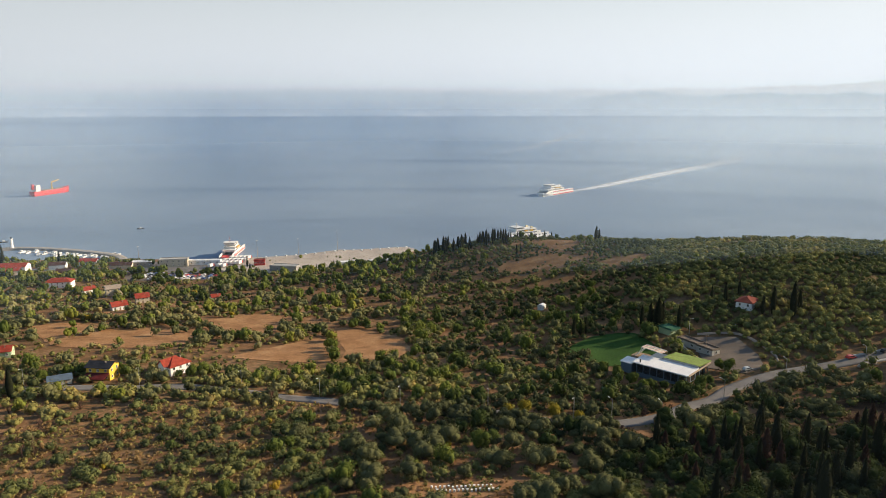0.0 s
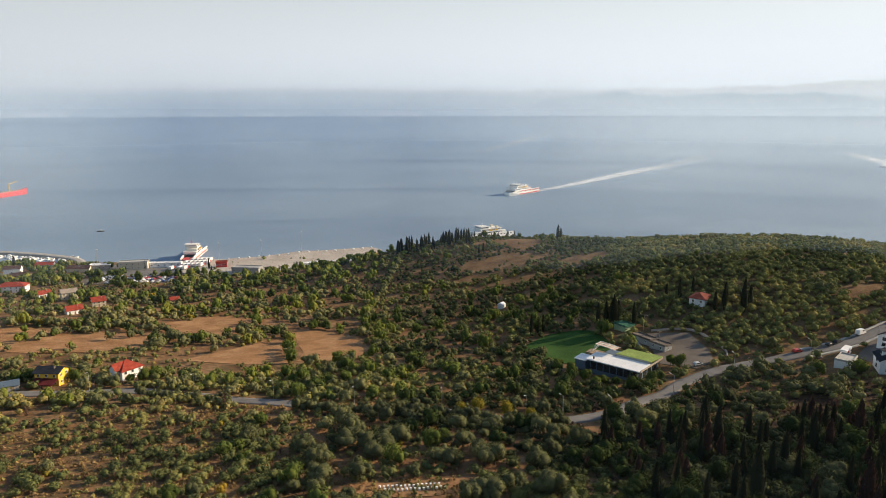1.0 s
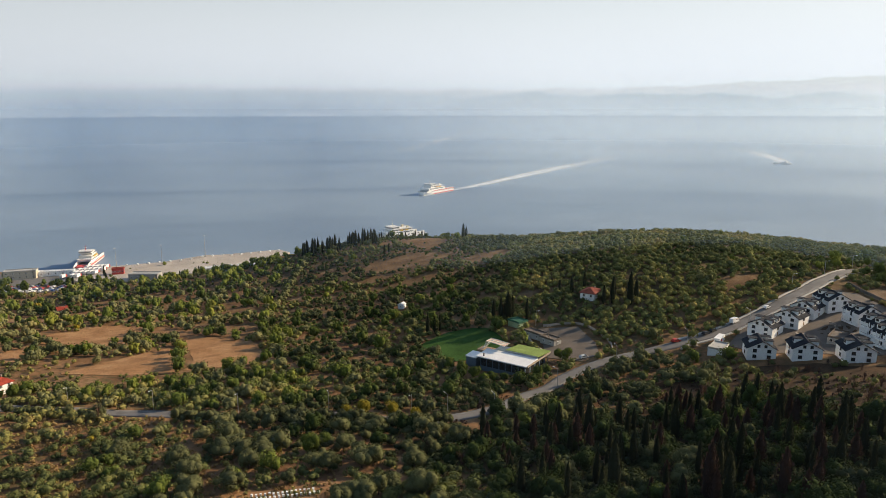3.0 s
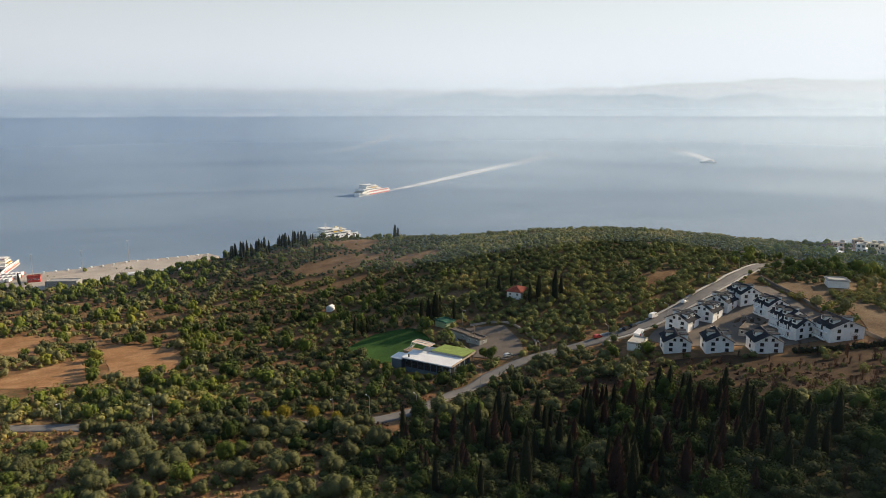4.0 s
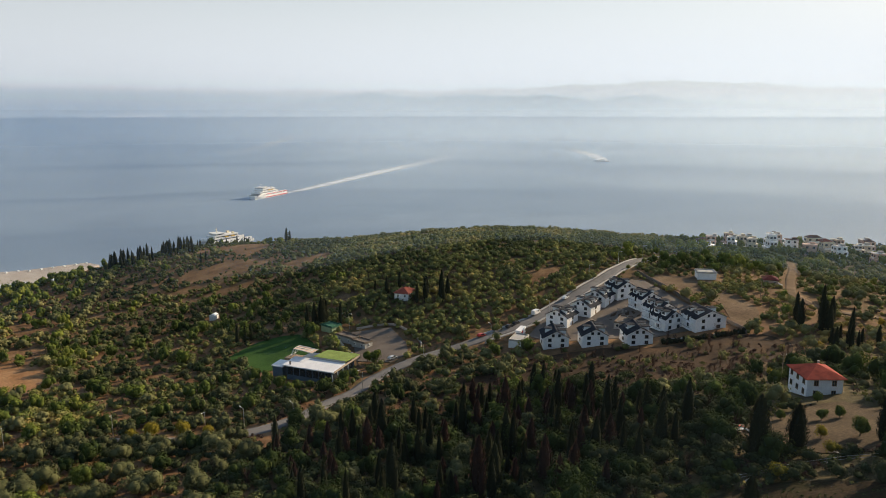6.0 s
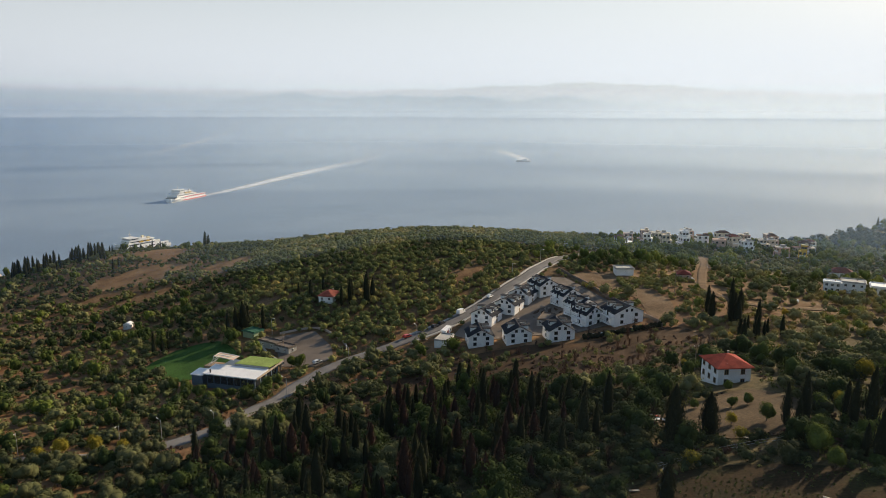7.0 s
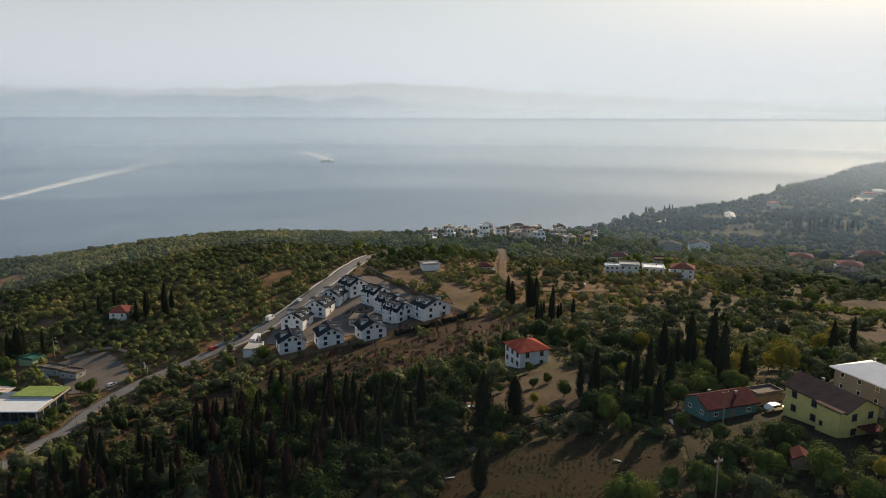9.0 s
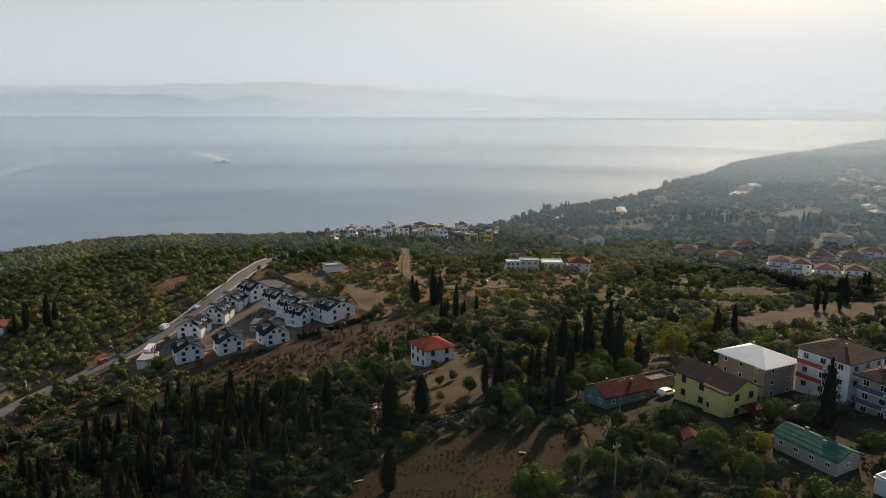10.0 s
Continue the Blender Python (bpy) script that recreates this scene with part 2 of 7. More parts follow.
def glass_material(name, colour=(0.02, 0.025, 0.03), rough=0.08):
    m, n, l, p = mat_base(name)
    t = noise_node(n, l, 1.5, 2.0, "World")
    r = ramp_node(n, l, t.outputs[0], [(0.3, tuple(c * 0.5 for c in colour)), (0.7, tuple(c * 1.6 for c in colour))])
    l.new(r.outputs[0], p.inputs["Base Color"])
    p.inputs["Roughness"].default_value, p.inputs["Specular IOR Level"].default_value = rough, 0.8
    return m


def tile_roof(name, colour, pitch=2.2):
    """Roof covering with courses and weathered patches."""
    m, n, l, p = mat_base(name)
    a, b = noise_node(n, l, 0.5, 5.0), noise_node(n, l, 7.0, 3.0)
    tc = n.new("ShaderNodeTexCoord")
    wv = n.new("ShaderNodeTexWave")
    wv.bands_direction = "Z"
    wv.inputs["Scale"].default_value, wv.inputs["Distortion"].default_value = pitch, 0.4
    l.new(tc.outputs["Object"], wv.inputs[0])
    col = ramp_node(n, l, a.outputs[0], [(0.3, tuple(c * 0.66 for c in colour)), (0.55, colour), (0.75, tuple(min(1, c * 1.25) for c in colour))]).outputs[0]
    col = mixed(n, l, 0.18, col, b.outputs[0], "OVERLAY")
    r = ramp_node(n, l, wv.outputs["Fac"], [(0.1, (0.84, 0.84, 0.84)), (0.5, (1, 1, 1))])
    l.new(mixed(n, l, 1.0, col, r.outputs[0], "MULTIPLY"), p.inputs["Base Color"])
    p.inputs["Roughness"].default_value, p.inputs["Specular IOR Level"].default_value = 0.9, 0.08
    bp = n.new("ShaderNodeBump")
    bp.inputs["Strength"].default_value, bp.inputs["Distance"].default_value = 0.4, 0.05
    l.new(wv.outputs["Fac"], bp.inputs["Height"])
    l.new(bp.outputs[0], p.inputs["Normal"])
    return m


GROUND, SEA = ground_material(), sea_material()
BARE = field_material("bare_brown_field", (0.22, 0.116, 0.054), (0.32, 0.174, 0.084), (0.4, 0.24, 0.122), 0.55, 25)
TILLED = field_material("tilled_garden", (0.022, 0.025, 0.008), (0.044, 0.026, 0.012), (0.034, 0.034, 0.01), 0.5, -35)
SLOPEFIELD = field_material("dry_slope_field", (0.12, 0.068, 0.034), (0.19, 0.112, 0.056), (0.26, 0.165, 0.088), 0.3, 80)
STUBBLE = field_material("dry_grass_ground", (0.052, 0.038, 0.022), (0.088, 0.06, 0.034), (0.125, 0.09, 0.052))
WEEDY = field_material("weedy_yard", (0.026, 0.024, 0.011), (0.045, 0.036, 0.018), (0.072, 0.054, 0.028))
TANLOT = field_material("bare_tan_lot", (0.105, 0.068, 0.04), (0.155, 0.103, 0.06), (0.21, 0.145, 0.09))
SCORCHED = field_material("scorched_grass", (0.036, 0.022, 0.014), (0.06, 0.036, 0.02), (0.11, 0.062, 0.03))
LAWN = field_material("mown_lawn", (0.026, 0.066, 0.013), (0.038, 0.092, 0.018), (0.052, 0.115, 0.024), 0.25, 70)
YARD = surface("concrete_yard", (0.14, 0.113, 0.092), 0.9, vary=0.25, scale=0.15, fine=2.5)
QUAY = surface("quay_concrete", (0.42, 0.37, 0.32), 0.9, vary=0.22, scale=0.05, fine=1.2)
ASPHALT = surface("worn_asphalt", (0.16, 0.152, 0.148), 0.9, vary=0.2, scale=0.25, fine=3.0)
KERB = surface("kerb_stone", (0.42, 0.4, 0.37), 0.9, vary=0.15, scale=0.6)
WHITE = surface("white_render", (0.86, 0.86, 0.86), 0.85, vary=0.09, scale=0.5)
CREAM = surface("cream_render", (0.62, 0.54, 0.42), 0.85, vary=0.12, scale=0.5)
PINK = surface("pink_render", (0.6, 0.42, 0.33), 0.85, vary=0.12, scale=0.5)
GREY = surface("grey_render", (0.4, 0.39, 0.37), 0.85, vary=0.14, scale=0.4)
BROWNWALL = surface("bare_brown_render", (0.34, 0.28, 0.23), 0.9, vary=0.18, scale=0.4)
YELWALL = surface("yellow_render", (0.66, 0.56, 0.2), 0.85, vary=0.12, scale=0.4)
ORANGE = surface("orange_yellow_render", (0.75, 0.48, 0.06), 0.85, vary=0.1, scale=0.4)
TEAL = surface("teal_render", (0.12, 0.24, 0.22), 0.85, vary=0.2, scale=0.5)
GREENWALL = surface("pale_green_render", (0.4, 0.52, 0.33), 0.85, vary=0.12, scale=0.5)
OLDRED = tile_roof("weathered_red_tiles", (0.2, 0.062, 0.048))
REDROOF, BROWNROOF = tile_roof("red_tiles", (0.32, 0.06, 0.04)), tile_roof("brown_tiles", (0.095, 0.055, 0.048))
DARKRED, SLATE = tile_roof("dark_red_sheet", (0.11, 0.022, 0.024), 1.2), tile_roof("dark_slate", (0.032, 0.036, 0.046))
GREENROOF = tile_roof("green_sheet", (0.055, 0.15, 0.1), 0.8)
WHITEROOF = surface("white_sheet_metal", (0.82, 0.82, 0.82), 0.5, vary=0.08, scale=0.3)
TURF = field_material("turf_roof", (0.16, 0.22, 0.06), (0.2, 0.27, 0.08), (0.24, 0.3, 0.1))
PANE = glass_material("dark_window_glass")
FRAME = surface("white_frame_paint", (0.75, 0.75, 0.73), 0.6, vary=0.06)
DARKFRAME = surface("dark_frame_paint", (0.06, 0.06, 0.065), 0.6, vary=0.1)
METAL = surface("galvanised_steel", (0.5, 0.5, 0.5), 0.45, 0.8, vary=0.12)
STEELWHITE = surface("white_ship_paint", (0.8, 0.79, 0.76), 0.5, vary=0.07, scale=0.08)
SHIPRED = surface("red_ship_paint", (0.62, 0.06, 0.055), 0.5, vary=0.12, scale=0.08)
SHIPCREAM = surface("cream_ship_paint", (0.7, 0.62, 0.45), 0.55, vary=0.08, scale=0.08)
DECK = surface("green_grey_deck", (0.2, 0.22, 0.21), 0.8, vary=0.15, scale=0.2)
DARK = surface("dark_rubber", (0.03, 0.03, 0.032), 0.8, vary=0.2)
TIMBER = surface("weathered_timber", (0.3, 0.22, 0.15), 0.9, vary=0.3, scale=1.0)
STONE = surface("pale_stone", (0.5, 0.46, 0.4), 0.9, vary=0.2, scale=0.8)
ROCK = surface("breakwater_rock", (0.33, 0.31, 0.28), 0.95, vary=0.3, scale=0.3)
REDPAINT = surface("red_paint", (0.55, 0.06, 0.05), 0.6, vary=0.12)
BLUEGREY = surface("blue_grey_paint", (0.09, 0.13, 0.18), 0.7, vary=0.12)
CARPAINTS = [surface("car_paint_" + k, c, 0.3, 0.1, vary=0.03) for k, c in (("white", (0.8, 0.8, 0.8)), ("silver", (0.5, 0.51, 0.52)), ("black", (0.03, 0.03, 0.035)), ("red", (0.5, 0.05, 0.04)), ("blue", (0.05, 0.1, 0.25)))]
# far halls glow in haze-pale tones and take no shading from the sun
FARWALL = haze_glow_material("pale_haze_glow_wall", (0.8, 0.8, 0.81), 0.04)
FARROOF = haze_glow_material("reddish_haze_glow_roof", (0.72, 0.66, 0.66), 0.04)


# ---- mesh helpers ----
def part(name, bm, material, parent=None, label="", smooth=False):
    me = bpy.data.meshes.new(name)
    bm.to_mesh(me)
    bm.free()
    me.materials.append(material)
    if smooth:
        me.polygons.foreach_set("use_smooth", [True] * len(me.polygons))
    ob = new(name, me)
    ob.parent = parent
    if label:
        ob["label"] = label
    return ob


def thing(name, x, y, z, yaw, label, category, group="", kind=""):
    """An empty at the thing's base. yaw: degrees clockwise from +y."""
    ob = new(name)
    ob.matrix_world = pose(x, y, z, 0, 0, -yaw)
    return tagged(ob, label, category, group, kind)


def box(bm, cx, cy, cz, sx, sy, sz, yaw=0.0):
    """A box by its centre and full sizes."""
    c, s = math.cos(radians(yaw)), math.sin(radians(yaw))
    vs = []
    for dz in (-0.5, 0.5):
        for dx, dy in ((-0.5, -0.5), (0.5, -0.5), (0.5, 0.5), (-0.5, 0.5)):
            X, Y = dx * sx, dy * sy
            vs.append(bm.verts.new((cx + c * X - s * Y, cy + s * X + c * Y, cz + dz * sz)))
    for f in ((3, 2, 1, 0), (4, 5, 6, 7), (0, 1, 5, 4), (1, 2, 6, 5), (2, 3, 7, 6), (3, 0, 4, 7)):
        bm.faces.new([vs[i] for i in f])
    return bm


def tube(bm, p, q, r0, r1=None, seg=8):
    """A tapered round bar from p to q."""
    p, q = Vector(p), Vector(q)
    r1 = r0 if r1 is None else r1
    d = (q - p).normalized()
    u = d.orthogonal().normalized()
    v = d.cross(u)
    rings = []
    for c, r in ((p, r0), (q, r1)):
        rings.append([bm.verts.new(c + (u * math.cos(2 * math.pi * i / seg) + v * math.sin(2 * math.pi * i / seg)) * r) for i in range(seg)])
    for i in range(seg):
        j = (i + 1) % seg
        bm.faces.new((rings[0][i], rings[0][j], rings[1][j], rings[1][i]))
    bm.faces.new(rings[0][::-1])
    bm.faces.new(rings[1])
    return bm


def loft(bm, rings):
    """Skin over closed rings of equal length, with end caps."""
    vs = [[bm.verts.new(p) for p in r] for r in rings]
    k = len(rings[0])
    for a, b in zip(vs, vs[1:]):
        for i in range(k):
            j = (i + 1) % k
            bm.faces.new((a[i], a[j], b[j], b[i]))
    bm.faces.new(vs[0][::-1])
    bm.faces.new(vs[-1])
    bmesh.ops.recalc_face_normals(bm, faces=bm.faces)
    return bm


def tri_mesh(name, V, F, material, tint=None, smooth=False):
    """A mesh object from arrays of corners and triangles (or quads)."""
    me = bpy.data.meshes.new(name)
    k = F.shape[1]
    me.vertices.add(len(V))
    me.vertices.foreach_set("co", np.ascontiguousarray(V, np.float32).ravel())
    me.loops.add(F.size)
    me.loops.foreach_set("vertex_index", np.ascontiguousarray(F, np.int32).ravel())
    me.polygons.add(len(F))
    me.polygons.foreach_set("loop_start", np.arange(0, F.size, k, dtype=np.int32))
    if smooth:
        me.polygons.foreach_set("use_smooth", np.ones(len(F), bool))
    me.update(calc_edges=True)
    if tint is not None:
        me.attributes.new("tint", "FLOAT", "POINT").data.foreach_set("value", np.ascontiguousarray(tint, np.float32))
    me.materials.append(material)
    return me


# ---- the lie of the land ----
COAST_X = [-900, -442, -320, -225, -183, -40, 60, 150, 300, 500, 640, 773, 935, 1104, 1309, 1650, 2208, 2400, 3000, 3600, 5000]
COAST_Y = [640, 693, 699, 693, 700, 735, 755, 725, 655, 600, 550, 520, 542, 525, 524, 560, 618, 560, 500, 480, 300]
# spot heights on a coarse lattice: a row for each easting
EAST = np.array([-800, -400, -180, -40, 80, 190, 300, 430, 700, 1400, 2600, 5000.0])
NORTH = np.array([-450, -50, 90, 190, 290, 400, 520, 720.0])
SPOT = np.array([
    [54, 42, 33, 27, 22, 17, 12, 3],
    [69, 55, 46, 39, 31, 20, 13, 2],
    [82, 64, 52, 41, 34, 21, 9, 10],
    [93, 74, 52, 42, 33, 20, 14, 31],
    [103, 85, 68, 47, 36, 33, 34, 43],
    [108, 92, 81, 57, 49, 59, 48, 35],
    [105, 83, 68, 61, 60, 60, 52, 32],
    [96, 74, 53, 53, 48, 47, 38, 27],
    [74, 48, 38, 27, 29, 24, 22, 21],
    [57, 39, 34, 25, 18, 9, 9, 14],
    [36, 37, 37, 37, 39, 42, 38, 31],
    [41, 34, 34, 24, 13, 8, 8, 11],
], float)


def ease(a):
    a = np.clip(a, 0, 1)
    return a * a * (3 - 2 * a)


def spline(k):
    """Weights of a natural cubic spline through the knots k."""
    n, h = len(k), np.diff(k)
    A, B = np.zeros((n, n)), np.zeros((n, n))
    A[0, 0] = A[-1, -1] = 1
    for i in range(1, n - 1):
        A[i, i - 1:i + 2] = h[i - 1], 2 * (h[i - 1] + h[i]), h[i]
        B[i, i - 1:i + 2] = 6 / h[i - 1], -6 / h[i - 1] - 6 / h[i], 6 / h[i]
    M, I = np.linalg.solve(A, B), np.eye(n)

    def weights(x):
        x = np.clip(x, k[0], k[-1])
        i = np.clip(np.searchsorted(k, x) - 1, 0, n - 2)
        a = ((k[i + 1] - x) / h[i])[..., None]
        b = 1 - a
        return a * I[i] + b * I[i + 1] + ((a ** 3 - a) * M[i] + (b ** 3 - b) * M[i + 1]) * (h[i] ** 2)[..., None] / 6
    return weights


WX, WY = spline(EAST), spline(NORTH)


def inland(x, y):
    return (np.interp(x, COAST_X, COAST_Y) - y) * 0.93


def height(x, y):
    """Ground height above the sea, for arrays or single places."""
    x, y = np.asarray(x, float), np.asarray(y, float)
    d = inland(x, y)
    lift = 0.9 * ease((d + 4) / 150) + 0.1 * ease((d + 2) / 8)
    h = np.einsum("...i,ij,...j->...", WX(x), SPOT, WY(y)) * lift
    port = ease((1.2 - np.hypot((x + 170) / 175, (y - 700) / 82)) * 3)
    h = h * (1 - port) + 0.3 * port
    small = 0.35 * np.sin(x / 11 + 1.7 * np.sin(y / 17)) * np.sin(y / 9 + 1.3 * np.sin(x / 23)) * ease((d - 60) / 120)
    return h + small + 1.0 - 3 * (1 - ease((d / 0.93 + 6) / 8))


def gz(x, y):
    return float(height(x, y))


def smooth_line(pts, step=4.0):
    """A rounded polyline through pts, at even steps."""
    p = np.array(pts, float)
    out = []
    for i in range(len(p) - 1):
        a, b, c, d = p[max(i - 1, 0)], p[i], p[i + 1], p[min(i + 2, len(p) - 1)]
        for t in np.linspace(0, 1, max(2, int(np.linalg.norm(c - b) / step)), endpoint=False):
            out.append(0.5 * (2 * b + (c - a) * t + (2 * a - 5 * b + 4 * c - d) * t * t + (3 * b - a - 3 * c + d) * t ** 3))
    return np.array(out + [p[-1]])


def strip(name, pts, width, lift, material, offset=0.0, depth=0.5, across=4):
    """A band laid along the ground with real thickness."""
    c = smooth_line(pts)
    t = np.gradient(c, axis=0)
    nrm = np.stack([-t[:, 1], t[:, 0]], -1) / np.linalg.norm(t, axis=1)[:, None]
    us = np.linspace(-0.5, 0.5, across + 1) * width + offset
    P = c[:, None] + nrm[:, None] * us[None, :, None]
    top = np.maximum(height(P[..., 0], P[..., 1]), 1.0)
    top = 0.5 * top + 0.5 * top.mean(1, keepdims=True) + lift
    m, k = top.shape
    V = np.concatenate([np.dstack([P, top]).reshape(-1, 3), np.dstack([P, top - depth]).reshape(-1, 3)])
    F = []
    for i in range(m - 1):
        for j in range(k - 1):
            a = i * k + j
            F.append((a, a + k, a + k + 1, a + 1))
        for j, o in ((0, 0), (k - 1, 1)):
            a, b = i * k + j, m * k + i * k + j
            F.append((a, b, b + k, a + k) if o == 0 else (a, a + k, b + k, b))
    return new(name, tri_mesh(name, V, np.array(F), material))


def patch(name, corners, lift, material, cell=4.0, wobble=2.0, flat=None, seed=1):
    """A piece of ground cover inside an outline, draped on the land, with an uneven edge."""
    r = random.Random(seed)
    pts = smooth_line(list(corners) + [corners[0]], 5.0)[:-1] if wobble else np.array(corners, float)
    bm = bmesh.new()
    ring = [bm.verts.new((x + r.uniform(-1, 1) * wobble * 0.5, y + r.uniform(-1, 1) * wobble * 0.5, 0)) for x, y in pts]
    bm.faces.new(ring)
    xs, ys = pts[:, 0], pts[:, 1]
    for axis, lo, hi in ((0, xs.min(), xs.max()), (1, ys.min(), ys.max())):
        for v in np.arange(lo + cell / 2, hi, cell):
            co, no = [0, 0, 0], [0, 0, 0]
            co[axis], no[axis] = v, 1
            bmesh.ops.bisect_plane(bm, geom=bm.verts[:] + bm.edges[:] + bm.faces[:], plane_co=co, plane_no=no)
    for v in bm.verts:
        v.co.z = (gz(v.co.x, v.co.y) if flat is None else flat) + lift
    bmesh.ops.recalc_face_normals(bm, faces=bm.faces)
    if sum(f.normal.z for f in bm.faces) < 0:
        bmesh.ops.reverse_faces(bm, faces=bm.faces)
    edge = [e for e in bm.edges if e.is_boundary]
    low = bmesh.ops.extrude_edge_only(bm, edges=edge)["geom"]
    for v in low:
        if isinstance(v, bmesh.types.BMVert):
            v.co.z -= lift + 0.8
    return part(name, bm, material)


def axis_steps(*spans):
    out = [spans[0][0]]
    for a, b, s in spans:
        out += list(np.linspace(a, b, max(1, round((b - a) / s)) + 1)[1:])
    return np.array(out)


def sheet(name, xs, ys, z, material):
    X, Y = np.meshgrid(xs, ys, indexing="ij")
    V = np.stack([X, Y, z(X, Y)], -1).reshape(-1, 3)
    i, j = np.meshgrid(np.arange(len(xs) - 1), np.arange(len(ys) - 1), indexing="ij")
    a = (i * len(ys) + j).ravel()
    F = np.stack([a, a + len(ys), a + len(ys) + 1, a + 1], -1)
    return new(name, tri_mesh(name, V, F, material, smooth=True))


ground = sheet("ground", axis_steps((-4900, -900, 250), (-900, -450, 15), (-450, 650, 5), (650, 1600, 12), (1600, 4900, 40)),
               axis_steps((-4900, -500, 250), (-500, -60, 20), (-60, 760, 5), (760, 1000, 20), (1000, 4900, 400)), height, GROUND)
tagged(ground, "dry brown hillside falling to the coast, weedy soil", "ground", kind="structure")

MID = (30.0, 0.0)


def sea_level(r):
    """The gulf is far wider than the model: past its middle the sheet lifts to the far shore's sight line."""
    return 110.0 * np.clip((r - 1700) / 3100, 0, 1.1) ** 2


def make_sea():
    rs = np.concatenate([np.linspace(250, 1700, 60), np.linspace(1750, 4880, 80)])
    an = np.radians(np.linspace(-110, 130, 241))
    R, A = np.meshgrid(rs, an, indexing="ij")
    V = np.stack([MID[0] + R * np.sin(A), MID[1] + R * np.cos(A), sea_level(R)], -1).reshape(-1, 3)
    k = len(an)
    i, j = np.meshgrid(np.arange(len(rs) - 1), np.arange(k - 1), indexing="ij")
    a = (i * k + j).ravel()
    return new("water", tri_mesh("water", V, np.stack([a, a + 1, a + k + 1, a + k], -1)[:, ::-1], SEA, smooth=True))


tagged(make_sea(), "calm blue-grey gulf water with slicks and ripples", "sea", kind="structure")


def at_polar(az, r, z=None):
    a = radians(az)
    return MID[0] + r * math.sin(a), MID[1] + r * math.cos(a), float(sea_level(np.array(r))) if z is None else z


def far_hills(name, r, base, tops, colour, vary, seed, depth=60, nearer=None):
    """A long far ridge; tops: (azimuth, height) of its skyline."""
    az = np.arange(-60, 112, 0.25)
    t = np.array(tops, float)
    g = np.random.default_rng(seed)
    h = np.interp(az, t[:, 0], t[:, 1])
    ker = np.hanning(9) / np.hanning(9).sum()
    h = np.convolve(np.pad(h, 4, mode="edge"), ker, "valid")
    h = h + sum(np.sin(az * f + g.uniform(0, 6)) * a for f, a in ((0.9, 5), (2.3, 3.0), (5.1, 1.5), (11.0, 0.7))) * np.clip((h - base) / 60, 0, 1)
    V, F = [], []
    for q, hh in zip(az, h):
        V += [at_polar(q, r, base - 8), at_polar(q, r + depth * 0.5, base + (hh - base) * 0.6), at_polar(q, r + depth, max(hh, base))]
    for i in range(len(az) - 1):
        for j in range(2):
            a = i * 3 + j
            F.append((a, a + 3, a + 4, a + 1))
    ob = new(name, tri_mesh(name, np.array(V), np.array(F), haze_glow_material(name + "_haze", colour, vary, nearer), smooth=True))
    return tagged(ob, "pale hazy hills along the far shore", "distant hills", kind="structure")


# each ridge's emitted colour carries its own share of haze
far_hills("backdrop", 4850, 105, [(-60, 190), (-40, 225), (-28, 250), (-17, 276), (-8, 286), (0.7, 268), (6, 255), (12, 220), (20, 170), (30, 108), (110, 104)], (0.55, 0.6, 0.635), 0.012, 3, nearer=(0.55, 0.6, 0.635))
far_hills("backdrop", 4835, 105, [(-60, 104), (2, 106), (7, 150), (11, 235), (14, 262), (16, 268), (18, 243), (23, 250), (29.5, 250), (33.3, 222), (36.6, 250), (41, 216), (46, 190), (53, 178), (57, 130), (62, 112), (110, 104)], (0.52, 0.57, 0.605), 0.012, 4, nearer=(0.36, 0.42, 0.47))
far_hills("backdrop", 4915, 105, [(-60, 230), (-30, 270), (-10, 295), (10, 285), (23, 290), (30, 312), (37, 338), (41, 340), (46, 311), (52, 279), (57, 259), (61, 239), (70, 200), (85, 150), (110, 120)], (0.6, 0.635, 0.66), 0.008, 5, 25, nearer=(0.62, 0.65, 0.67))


def haze_material(name, tone):
    """Thin lit sea haze: scatters light forward and back, denser where the sheet says so."""
    m, n, l, p = mat_base(name)
    at = n.new("ShaderNodeAttribute")
    at.attribute_name = "tint"
    df, tr, add = n.new("ShaderNodeBsdfDiffuse"), n.new("ShaderNodeBsdfTranslucent"), n.new("ShaderNodeMixShader")
    df.inputs[0].default_value = tr.inputs[0].default_value = (*tone, 1)
    add.inputs[0].default_value = 0.5
    l.new(df.outputs[0], add.inputs[1])
    l.new(tr.outputs[0], add.inputs[2])
    cl, mx = n.new("ShaderNodeBsdfTransparent"), n.new("ShaderNodeMixShader")
    l.new(at.outputs["Fac"], mx.inputs[0])
    l.new(cl.outputs[0], mx.inputs[1])
    l.new(add.outputs[0], mx.inputs[2])
    l.new(mx.outputs[0], n["Material Output"].inputs[0])
    return m


LAND_HAZE, SEA_HAZE = haze_material("land_haze", (0.5, 0.72, 1.0)), haze_material("sea_haze", (0.69, 0.83, 1.0))


